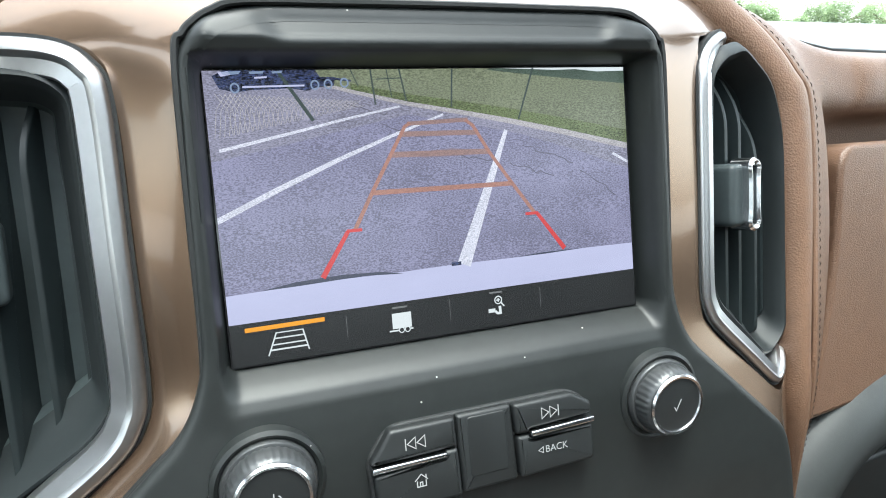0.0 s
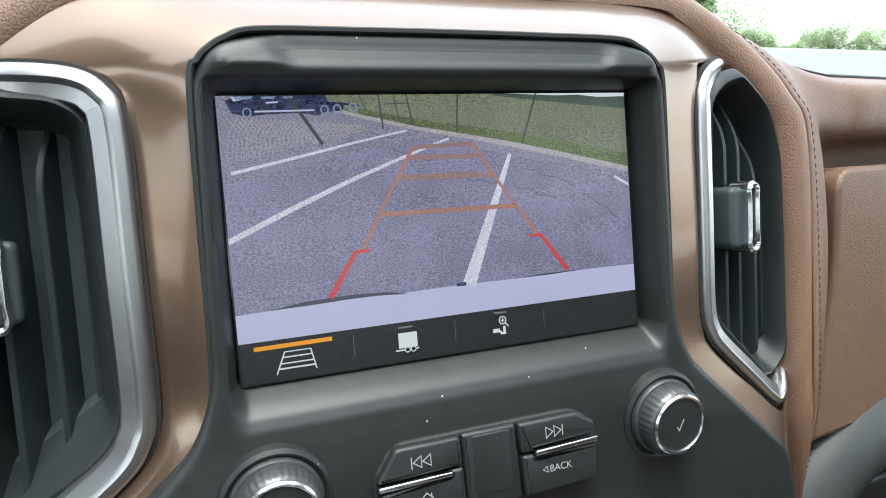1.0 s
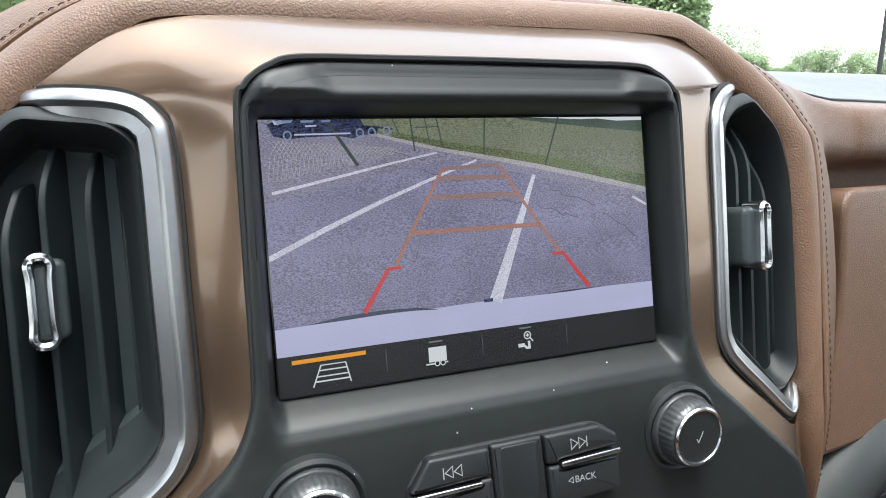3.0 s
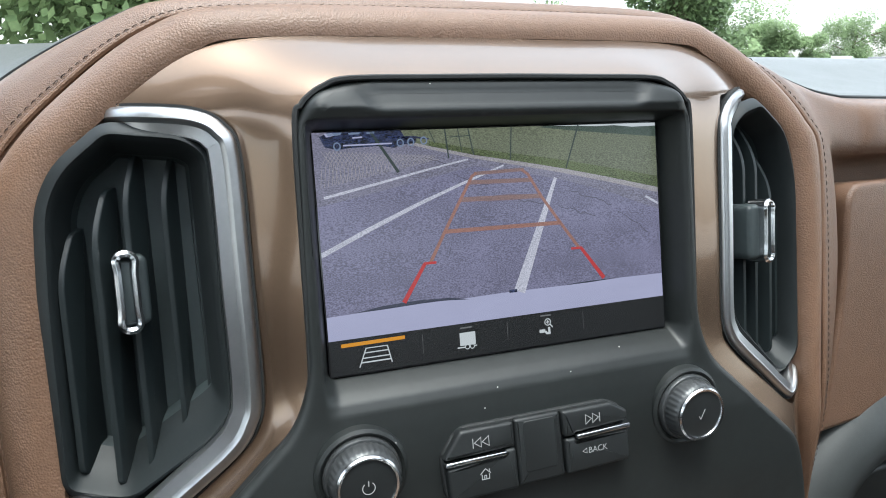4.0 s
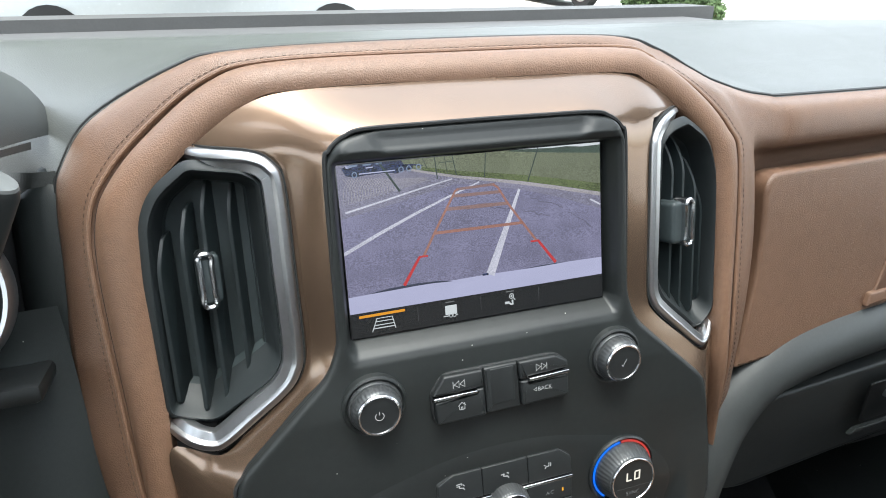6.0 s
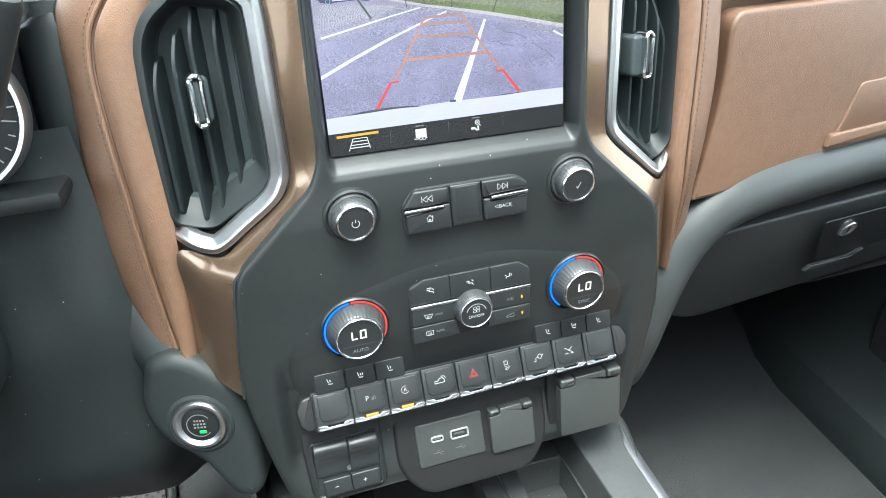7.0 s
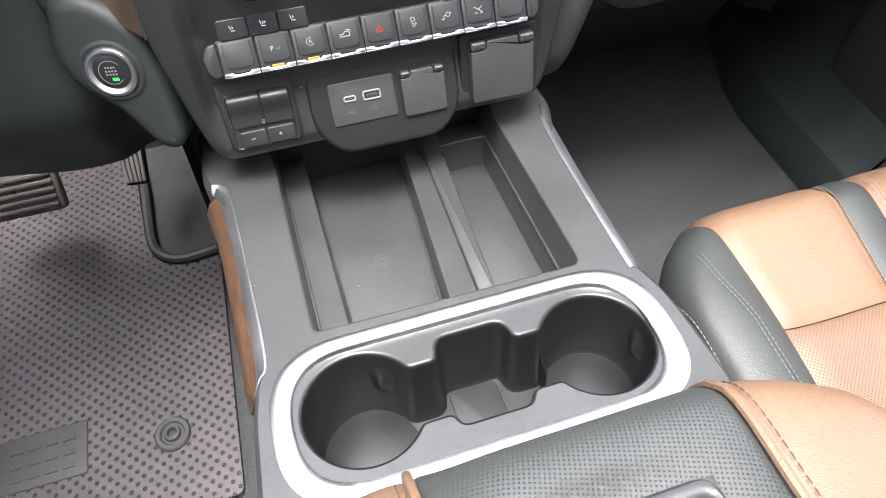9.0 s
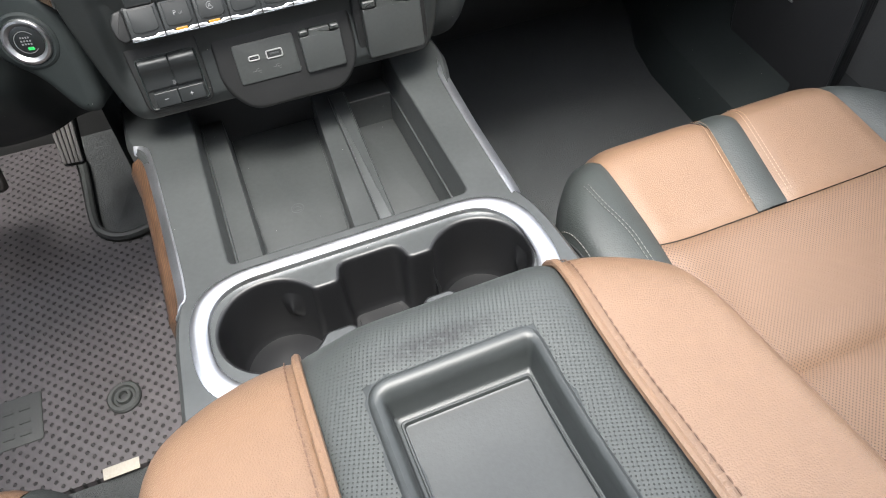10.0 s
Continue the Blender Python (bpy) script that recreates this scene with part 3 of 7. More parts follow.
# bronze trim between the stack and the roll
TRIM = [((-0.0868, 0.574), (-0.1152, 0.028, 0.584)), ((-0.0815, 0.640), (-0.113, 0.027, 0.645)), ((-0.0787, 0.660), (-0.112, 0.024, 0.684)), ((-0.0745, 0.6725), (-0.084, 0.014, 0.680)), ((-0.045, 0.7005), (-0.062, 0.012, 0.697)),
        ((-0.0165, 0.7285), (-0.0385, 0.010, 0.716)), ((-0.0102, 0.745), (-0.030, 0.009, 0.734)), ((-0.0092, 0.80), (-0.031, 0.010, 0.79)), ((-0.0083, 0.851), (-0.033, 0.012, 0.846)), ((-0.0053, 0.8585), (-0.045, 0.015, 0.857)),
        ((-0.002, 0.8622), (-0.078, 0.031, 0.8625)), ((0.004, 0.866), (-0.047, 0.0275, 0.884)), ((0.0145, 0.869), (-0.018, 0.0248, 0.8915)), ((0.05, 0.8695), (0.04, 0.0242, 0.8928))]
t_in = [Vector((a[0], -0.0085, a[1])) for a, b in TRIM] + [Vector((C, -0.0085, 0.8697))]
t_out = [Vector(b) for a, b in TRIM] + [Vector((C, 0.024, 0.8930))]
t_in += [Vector(mirrored(p)) for p in t_in[-2::-1]]
t_out += [Vector(p) for p in [(0.137, 0.0238, 0.8928), (0.195, 0.0225, 0.8918), (0.222, 0.0205, 0.885), (0.2465, 0.020, 0.8670), (0.2220, 0.005, 0.8630), (0.2110, -0.001, 0.8530), (0.2080, -0.004, 0.79), (0.2080, -0.004, 0.742), (0.2140, -0.004, 0.7270), (0.240, -0.002, 0.7040), (0.2625, 0.001, 0.6865), (0.279, 0.011, 0.692), (0.284, 0.018, 0.645), (0.295, 0.033, 0.570)]]
bi = spline(t_in, 6)
k0, k1 = 10, len(t_out) - 11
bo = spline(t_out[:k0 + 1], 6) + spline(t_out[k0:k1 + 1], 6)[1:] + spline(t_out[k1:], 6)[1:]
rows = [[p + Vector((0, 0.016, 0)) for p in bi]]
# one smooth skin through both edge lines
ctl = bi[::2] + bo[::2]
P = np.array([(p.x, p.z) for p in ctl])


def plate_kernel(a, b):
    r2 = ((a[:, None] - b[None]) ** 2).sum(-1) + 1e-12
    return 0.5 * r2 * np.log(r2)


A1 = np.concatenate([np.ones((len(P), 1)), P], 1)
wgt = np.linalg.solve(np.block([[plate_kernel(P, P) + np.eye(len(P)) * 2e-4, A1], [A1.T, np.zeros((3, 3))]]), np.concatenate([[p.y for p in ctl], np.zeros(3)]))
for f in (0, 0.03, 0.1, 0.2, 0.3, 0.4, 0.5, 0.6, 0.7, 0.8, 0.9, 1.0):
    q = [a.lerp(b, f) for a, b in zip(bi, bo)]
    Q = np.array([(p.x, p.z) for p in q])
    yy = plate_kernel(Q, P) @ wgt[:-3] + np.concatenate([np.ones((len(Q), 1)), Q], 1) @ wgt[-3:]
    rows.append([Vector((p.x, float(y) - 0.0005 * math.sin(math.pi * f) ** 0.8 * min(1, (a - b).length / 0.02), p.z)) for p, y, a, b in zip(q, yy, bi, bo)])
part("bronze_trim", loft(bmesh.new(), rows, False), BRONZE, surround, "glossy bronze metallic trim")
# Black tube that draws the shadow in the gap between stack and trim.
part("gap_shadow", tube(bmesh.new(), [p + Vector((0, -0.0004, 0)) for p in bi], 0.0013, 6), BLACK, surround, "thin black line painted as the gap's shadow round the stack")

# passenger side: leather sheet that flows out of the roll
left = [Vector(p) for p in [ROLL_OUT[12], ROLL_SEAM[12], ROLL_SEAM[13], ROLL_SEAM[14], ROLL_SEAM[15], (0.2965, 0.013, 0.76), ROLL_SEAM[16], ROLL_SEAM[17], ROLL_SEAM[18], ROLL_SEAM[19]]]
mids = [[(0.291, 0.060, 0.8910), (0.280, 0.046, 0.888), (0.293, 0.033, 0.873), (0.307, 0.024, 0.846), (0.312, 0.020, 0.818), (0.312, 0.017, 0.76), (0.311, 0.016, 0.709), (0.311, 0.022, 0.662), (0.315, 0.038, 0.612), (0.316, 0.044, 0.585)],
        [(0.318, 0.060, 0.8790), (0.318, 0.046, 0.872), (0.322, 0.038, 0.860), (0.325, 0.032, 0.842), (0.328, 0.029, 0.815), (0.330, 0.028, 0.76), (0.329, 0.031, 0.709), (0.326, 0.035, 0.662), (0.330, 0.046, 0.612), (0.330, 0.050, 0.585)],
        [(0.366, 0.062, 0.8670), (0.366, 0.048, 0.860), (0.366, 0.043, 0.848), (0.362, 0.043, 0.830), (0.350, 0.056, 0.815), (0.345, 0.058, 0.76), (0.344, 0.058, 0.709), (0.340, 0.056, 0.662), (0.345, 0.058, 0.612), (0.345, 0.060, 0.585)],
        [(0.45, 0.068, 0.8645), (0.45, 0.053, 0.858), (0.45, 0.047, 0.846), (0.45, 0.050, 0.828), (0.45, 0.072, 0.817), (0.45, 0.080, 0.76), (0.45, 0.080, 0.709), (0.45, 0.075, 0.658), (0.45, 0.075, 0.612), (0.45, 0.075, 0.592)],
        [(1.0, 0.14, 0.8620), (1.0, 0.125, 0.856), (1.0, 0.118, 0.844), (1.0, 0.122, 0.826), (1.0, 0.142, 0.816), (1.0, 0.15, 0.76), (1.0, 0.15, 0.709), (1.0, 0.145, 0.658), (1.0, 0.145, 0.612), (1.0, 0.145, 0.592)]]
cols = [left] + [[Vector(p) for p in c] for c in mids]
fine = [spline([c[j] for c in cols], 6) for j in range(10)]
cross = [spline([row[i] for row in fine], 4) for i in range(len(fine[0]))]
part("passenger_panel", loft(bmesh.new(), cross, False), LEATHER_SHADED, surround)


def door_on(a, b, h=0.0):
    """The upper glovebox door's face, which runs back as it goes outwards."""
    return Vector((a, 0.030 + (a - 0.34) * 0.12 + (0.81 - b) * 0.06 - h, b))


upper_box = thing("upper_glovebox", "brown leather upper glovebox door, closed", "glovebox", (0.6, 0.06, 0.672))
lp = fillet([(0.3435, 0.8085), (0.3460, 0.735), (0.329, 0.642), (0.98, 0.648), (0.98, 0.8080)], [0.018, 0.05, 0.004, 0.004, 0.01], 6)
part("door", slab(bmesh.new(), lp, door_on, -0.022, 0.0, 0.004, 5), LEATHER_SHADED, upper_box)
lp = fillet([(0.503, 0.674), (0.526, 0.727), (0.72, 0.729), (0.72, 0.674)], [0.003, 0.006, 0.004, 0.002], 4)
part("pull", slab(bmesh.new(), lp, door_on, -0.004, 0.0022, 0.0015), LEATHER_SHADED, upper_box)
lp = fillet([(0.492, 0.667), (0.496, 0.680), (0.72, 0.682), (0.72, 0.667)], 0.002, 3)
part("pull_lip", slab(bmesh.new(), lp, door_on, 0.0, 0.0055, 0.002), LEATHER_SHADED, upper_box)

# dark roll under the leather and the lower glovebox
lower = thing("lower_dash", "dark grey soft plastic lower dashboard on the passenger side", "dashboard", (0.6, 0.06, 0.43))
path = spline([(1.0, 0.14, 0.632), (0.75, 0.085, 0.634), (0.55, 0.062, 0.634), (0.44, 0.050, 0.631), (0.375, 0.045, 0.619), (0.335, 0.043, 0.588), (0.309, 0.040, 0.545), (0.290, 0.042, 0.49), (0.278, 0.058, 0.445), (0.272, 0.12, 0.415)], 6)
prof = [(-0.034, -0.03), (-0.034, -0.006), (-0.028, 0.004), (-0.014, 0.012), (0.000, 0.013), (0.011, 0.008), (0.019, -0.002), (0.0235, -0.013), (0.0245, -0.03)]
part("roll", sweep(bmesh.new(), path, prof, (0, -1, 0.15), True), SOFT_LIT, lower)
# Added black strip: the gap's shadow between roll and lid.
bm = bmesh.new()
loft(bm, [[Vector((x, y + 0.12 * max(0, x - 0.45), z)) for x in span(0.33, 1.0, 10)] for y, z in ((0.070, 0.6015), (0.085, 0.607), (0.115, 0.56))], False)
part("lid_gap_shade", bm, BLACK, lower, "black strip added as the shadow in the gap above the glovebox lid")
bm = bmesh.new()
loft(bm, [[Vector((x, y, z)) for x in span(0.30, 1.0, 8)] for y, z in ((0.138, 0.452), (0.16, 0.445), (0.40, 0.44), (0.62, 0.46))], False)
part("underside", bm, BLACK, lower, "black underside over the footwell")


def low_on(a, b, h=0.0):
    return Vector((a, 0.057 + max(0, a - 0.60) * 0.12 + (0.585 - b) * 0.5 - h, b))


glove = thing("lower_glovebox", "dark grey plastic glovebox lid, closed, with a key lock", "glovebox", (0.65, 0.1, 0.42))
lp = fillet([(0.351, 0.49), (0.3535, 0.566), (0.368, 0.5965), (1.0, 0.600), (1.0, 0.458), (0.40, 0.450)], [0.03, 0.02, 0.03, 0.004, 0.01, 0.03], 6)
part("lid", slab(bmesh.new(), lp, low_on, -0.03, 0.0, 0.005, 5), SOFT_LIT, glove)
lp = fillet([(0.5195, 0.5800), (0.66, 0.583), (0.66, 0.518), (0.551, 0.515)], [0.006, 0.006, 0.004, 0.004], 4)
latch = part("latch_plate", slab(bmesh.new(), lp, low_on, -0.001, 0.0012, 0.001), GLOSS, glove)
part("lock", lathe(bmesh.new(), [(0.0, 0.0035), (0.0045, 0.0035), (0.0052, 0.004), (0.0088, 0.0042), (0.0098, 0.003), (0.0098, 0.0)], low_on, 0.5616, 0.5615, 28), SATIN, latch, "round silver key lock")
bm = bmesh.new()
box(bm, 0.5608, 0.5624, 0.0, 0.0012, 0.5575, 0.5655)
for v in bm.verts:
    v.co = low_on(v.co.x, v.co.z, 0.0034 + v.co.y * 0.6)
part("keyhole", bm, BLACK, latch)
lp = fillet([(0.550, 0.5065), (0.545, 0.4975), (0.612, 0.5030), (0.626, 0.5150), (0.620, 0.5165), (0.606, 0.5085)], 0.002, 3)
part("pull_edge", slab(bmesh.new(), lp, low_on, -0.002, 0.004, 0.002), SOFT_LIT, glove)

# top pad running up to the windscreen
pad = thing("dashboard_cover", "dark grey grained vinyl dashboard top under the windscreen", "dashboard", (C, 0.4, 0.9))
edge = [Vector(p) for p in ROLL_OUT[2:]] + [Vector(p) for p in [(0.291, 0.060, 0.8910), (0.318, 0.060, 0.8790), (0.366, 0.062, 0.8670), (0.45, 0.068, 0.8645), (1.0, 0.14, 0.8620)]]
e0 = spline(edge, 5)
rows = [[p + Vector((0, 0.001, -0.004)) for p in e0]]
for f in (0.0, 0.06, 0.16, 0.3, 0.45, 0.6, 0.75, 0.9, 1.0, 1.4, 2.0):
    row = []
    for p in e0:
        lft = smooth(-0.03, -0.16, p.x)
        crest = Vector((p.x - 0.12 * lft + (0.02 if p.x > 0.3 else 0), 0.34, 0.941 + 0.005 * lft))
        back = Vector((p.x - 0.30 * lft + (0.05 if p.x > 0.3 else 0), 0.95, 0.995))
        q = p.lerp(crest, f) if f <= 1 else crest.lerp(back, f - 1)
        if f < 1:
            q.z = p.z + (crest.z - p.z) * (0.35 * f + 0.65 * smooth(0, 1, f)) + 0.004 * smooth(0, 0.06, f) - 0.004 * lft * math.sin(math.pi * f)
        row.append(q)
    rows.append(row)
part("pad", loft(bmesh.new(), rows, False), PAD, pad)
side = spline(ROLL_OUT[4:7], 5)
part("side_pad", loft(bmesh.new(), [[p + Vector((-d, e + 0.3 * max(0, d - 0.02), -0.002)) for p in side] for d, e in ((-0.002, 0.010), (0.001, 0.006), (0.008, 0.004), (0.018, 0.006), (0.032, 0.016), (0.05, 0.05))], False), PAD, pad, "dark grained vinyl beside the leather roll")
tube_line = [p + Vector((0, 0.003, 0.0005)) for p in e0]
part("edge_seal", tube(bmesh.new(), tube_line, 0.0022, 6), BLACK, pad, "narrow black gap strip along the leather")


# ---- cab shell, in the upright world ----
UP = Matrix.Identity(4)
ROOF = mat("headliner_cloth", (0.52, 0.50, 0.47), 0.9, grain=0.5, gscale=700)
SHELL = mat("cab_trim_dark", (0.05, 0.05, 0.05), 0.6, grain=0.3, gscale=600)
XL, XR, YB = C - 0.78, C + 0.86, -1.75


def wall(name, pieces, material, label="", kind="structure"):
    bm = bmesh.new()
    for b in pieces:
        box(bm, *b)
    return solid(name, bm, material, label, "wall", kind=kind, m=UP)


# Walls added behind the camera, window openings kept small to limit light and reflections.
wall("wall_left", [(XL - 0.08, XL, YB, 1.15, -0.12, 0.72), (XL - 0.08, XL, YB, -0.70, 0.72, 1.06), (XL - 0.08, XL, -0.70, -0.62, 0.72, 1.22), (XL - 0.08, XL, YB, 0.12, 1.19, 1.26)], SHELL, "dark door trim below the driver's side windows, closed up behind to cut light")
wall("wall_right", [(XR, XR + 0.08, YB, 1.15, -0.12, 0.72), (XR, XR + 0.08, YB, -0.70, 0.72, 1.06), (XR, XR + 0.08, -0.70, -0.62, 0.72, 1.22), (XR, XR + 0.08, YB, 0.12, 1.19, 1.26)], SHELL, "dark door trim below the passenger side windows, closed up behind to cut light")
wall("wall_rear", [(XL - 0.08, XR + 0.08, YB - 0.08, YB, -0.12, 0.98), (XL - 0.08, XL + 0.2, YB - 0.08, YB, 0.70, 1.26), (XR - 0.2, XR + 0.08, YB - 0.08, YB, 0.70, 1.26), (XL, XR, YB - 0.08, YB, 1.15, 1.26)], SHELL, "unseen dark rear wall, added with a narrow window to cut light")
wall("firewall", [(XL - 0.08, XR + 0.08, 1.05, 1.15, -0.12, 0.86), (XL, XR, 0.78, 1.05, 0.78, 0.84), (XL, XR, 0.62, 1.05, -0.10, 0.55)], SHELL, "dark bulkhead behind the dashboard")
# Unseen roof; its middle opening is invented to let daylight in from above.
bm = bmesh.new()
for b in ((XL - 0.08, C - 0.50, YB - 0.08, 0.10), (C + 0.50, XR + 0.08, YB - 0.08, 0.10), (C - 0.50, C + 0.50, YB - 0.08, -0.60), (C - 0.50, C + 0.50, 0.02, 0.10)):
    box(bm, *b, 1.26, 1.32)
solid("ceiling", bm, ROOF, "unseen pale headliner with an opening added to let daylight in", "ceiling", kind="structure", m=UP)
for s, x in (("pillar_left", XL), ("pillar_right", XR)):
    bm = bmesh.new()
    tube(bm, [(x, 0.08, 1.27), (x + (0.03 if x > 0 else -0.03), 0.26, 1.08), (x + (0.06 if x > 0 else -0.06), 0.42, 0.86)], 0.045, 10)
    solid(s, bm, SHELL, "dark windscreen pillar", "pillar", kind="structure", m=UP)

# floor, which the dashboard's axes see rising ahead
FL = lambda y: 0.010 + 0.187 * (y - 0.03)
bm = bmesh.new()
grid(bm, lambda x, y: Vector((x, y, FL(y) - 0.006)), [-0.75, 0.0885, 1.0], [-1.9, -0.5, 0.0, 0.3, 0.62])
rows = [[Vector((x, y, z)) for x in (-0.75, 0.0885, 1.0)] for y, z in ((0.62, FL(0.62) - 0.006), (0.74, 0.22), (0.85, 0.45), (0.88, 0.75))]
loft(bm, rows, False)
bmesh.ops.solidify(bm, geom=list(bm.faces), thickness=-0.02)
solid("floor", bm, CARPET, "dark carpeted cab floor rising into a toe board", "floor", kind="structure")

# ---- centre console ----
CZ = lambda y: 0.400 + 0.1 * (y + 0.2)


def top_on(a, b, h=0.0):
    return Vector((a, b, CZ(b) + h))


console = thing("centre_console", "dark grey plastic floor console with open trays and two cup holders", "console", (C, -0.15, 0.0))
outer = fillet([(-0.078, -0.345), (-0.072, -0.25), (-0.068, -0.225), (-0.060, -0.200), (-0.066, -0.03), (-0.085, 0.02), (-0.085, 0.09), (0.262, 0.09), (0.262, 0.02), (0.247, -0.03), (0.241, -0.20), (0.2495, -0.225), (0.253, -0.25), (0.257, -0.345)], [0.03, 0.02, 0.01, 0.01, 0.03, 0.01, 0.002, 0.002, 0.01, 0.03, 0.01, 0.01, 0.02, 0.03], 5)
pit = fillet([(-0.0225, -0.187), (0.2050, -0.190), (0.2060, 0.078), (-0.0230, 0.078)], [0.0085, 0.012, 0.004, 0.004], 5)
cup_out = fillet([(-0.0641, -0.3245), (-0.0641, -0.1950), (0.2446, -0.1950), (0.2446, -0.3245)], [0.056, 0.060, 0.060, 0.056], 12)
cup_in = fillet([(-0.0487, -0.3113), (-0.0487, -0.2070), (0.2272, -0.2070), (0.2272, -0.3113)], 0.0495, 12)
part("top", pierced(bmesh.new(), outer, [pit, inset(cup_out, 0.001)], top_on), CONSOLE, console)
bm = bmesh.new()
loft(bm, [[top_on(a, b, 0) for a, b in outer], [top_on(a, b, -0.003) for a, b in inset(outer, -0.0035)], [top_on(a, b, -0.012) for a, b in inset(outer, -0.0055)], [Vector((a + (0.014 if a < C else -0.014), b, 0.0 + 0.187 * max(0, b))) for a, b in inset(outer, -0.006)]])
part("side_skin", bm, CONSOLE, console)


DECK = -0.036  # the level inside the opening, into which tray and bin are sunk
deck_on = lambda a, b, h=0.0: top_on(a, b, DECK + h)
tray = fillet([(0.0070, -0.180), (0.0960, -0.180), (0.1133, 0.074), (0.0065, 0.074)], 0.003, 3)
bin_ = fillet([(0.1355, -0.182), (0.2010, -0.182), (0.2015, 0.036), (0.1475, 0.036)], [0.006, 0.010, 0.005, 0.004], 5)


def well(loop, on, depth, lip, taper, steps=4):
    """A pocket below a level with a rounded lip and a rounded foot."""
    rings = []
    for i in range(steps + 1):
        w = math.pi / 2 * i / steps
        rings.append([on(a, b, -lip * (1 - math.cos(w))) for a, b in inset(loop, lip * math.sin(w))])
    last = inset(loop, lip + taper)
    rings.append([on(a, b, -depth + 0.0025) for a, b in last])
    rings.append([on(a, b, -depth + 0.0007) for a, b in inset(last, 0.0008)])
    rings.append([on(a, b, -depth) for a, b in inset(last, 0.0025)])
    return rings


pit_wall = loft(bmesh.new(), well(pit, top_on, -DECK, 0.0025, 0.0025))
part("opening_wall", pit_wall, CONSOLE, console)
part("deck", pierced(bmesh.new(), inset(pit, 0.0073), [tray, bin_], deck_on), CONSOLE, console)
part("tray", loft(bmesh.new(), well(tray, deck_on, 0.030, 0.0012, 0.0010), True, False, True), CONSOLE, console)
part("bin", loft(bmesh.new(), well(bin_, deck_on, 0.036, 0.0016, 0.0022), True, False, True), CONSOLE, console)
part("divider", slab(bmesh.new(), fillet([(0.1205, -0.1815), (0.1362, -0.1815), (0.1490, 0.052), (0.1290, 0.052)], 0.0015, 3), deck_on, -0.001, 0.0048, 0.0018), CONSOLE, console)
part("ledge_bead", slab(bmesh.new(), fillet([(-0.0178, -0.1800), (-0.0150, -0.1800), (-0.0150, 0.052), (-0.0178, 0.052)], 0.0009, 2), deck_on, -0.001, 0.0022, 0.0009), CONSOLE, console)
part("charging_mat", slab(bmesh.new(), fillet([(0.0115, -0.1740), (0.0915, -0.1740), (0.1075, 0.068), (0.0110, 0.068)], 0.004, 4), lambda a, b, h: deck_on(a, b, -0.030 + h), -0.001, 0.0012, 0.0006), CONSOLE, console, "dark rubber charging mat with a round mark")
bm = bmesh.new()
on_mat = lambda a, b, h=0.0: deck_on(a, b, -0.0287 + h)
stroke(bm, disc(0.0545, -0.0725, 0.0066, 28), 0.0006, on_mat, 0, closed=True)
stroke(bm, [(0.0505, -0.0735), (0.0545, -0.0695), (0.0585, -0.0735)], 0.0007, on_mat, 0)
stroke(bm, [(0.051, -0.076), (0.058, -0.076)], 0.0007, on_mat, 0)
PRINT = mat("pale_print", (0.30, 0.30, 0.29), 0.6)
part("charging_mark", bm, mat("embossed_mark", (0.050, 0.053, 0.053), 0.5), console)
part("bin_mat", slab(bmesh.new(), fillet([(0.1388, -0.1780), (0.1975, -0.1780), (0.1980, 0.0325), (0.1508, 0.0325)], 0.003, 4), lambda a, b, h: deck_on(a, b, -0.036 + h), -0.001, 0.0016, 0.0006), CONSOLE, console)

# cup holder insert: silver rim, plate, two cups and a slot
cups = thing("cup_holder", "dark plastic double cup holder with a broad silver rim", "cup holder", (C, -0.27, 0.33))
ring_at = lambda t: [(a + (c - a) * t, b + (d - b) * t) for (a, b), (c, d) in zip(cup_out, cup_in)]
rings = [[top_on(a, b, h) for a, b in ring_at(t)] for t, h in ((0.03, -0.004), (0.03, 0.0004), (0.11, 0.0014), (0.38, 0.0022), (0.72, 0.0018), (0.93, 0.0008), (1.0, -0.0006), (1.0, -0.006))]
part("rim", loft(bmesh.new(), rings), SATIN, cups, "broad satin silver rim")
CUPS = [(0.0012, -0.2560, 0.0441), (0.1828, -0.2590, 0.0437)]


def mouth_loop():
    """The joined mouth of both cups and of the slot between them."""
    (x0, y0, r0), (x1, y1, r1) = CUPS
    n, up, dn = 30, -0.2355, -0.2805
    a, b = math.asin((up - y0) / r0), math.asin((dn - y0) / r0) + 2 * math.pi
    pts = [(x0 + r0 * math.cos(t), y0 + r0 * math.sin(t)) for t in span(a, b, n)]
    pts += [(0.0610, dn), (0.0650, -0.2910), (0.1165, -0.2910), (0.1215, dn)]
    a, b = math.pi - math.asin((dn - y1) / r1), 3 * math.pi - math.asin((up - y1) / r1)
    pts += [(x1 + r1 * math.cos(t), y1 + r1 * math.sin(t)) for t in span(a, b, n)]
    pts += [(0.1250, up), (0.1205, -0.2170), (0.0665, -0.2170), (0.0625, up)]
    radii = [0.006 if min(abs(y - up), abs(y - dn)) < 1e-6 else 0.010 for x, y in pts]
    return fillet(pts, radii, 4)


mouth = mouth_loop()
plate_on = lambda a, b, h=0.0: top_on(a, b, -0.0042 + h)
part("plate", pierced(bmesh.new(), cup_in, [inset(mouth, -0.0024)], plate_on), CONSOLE, cups)
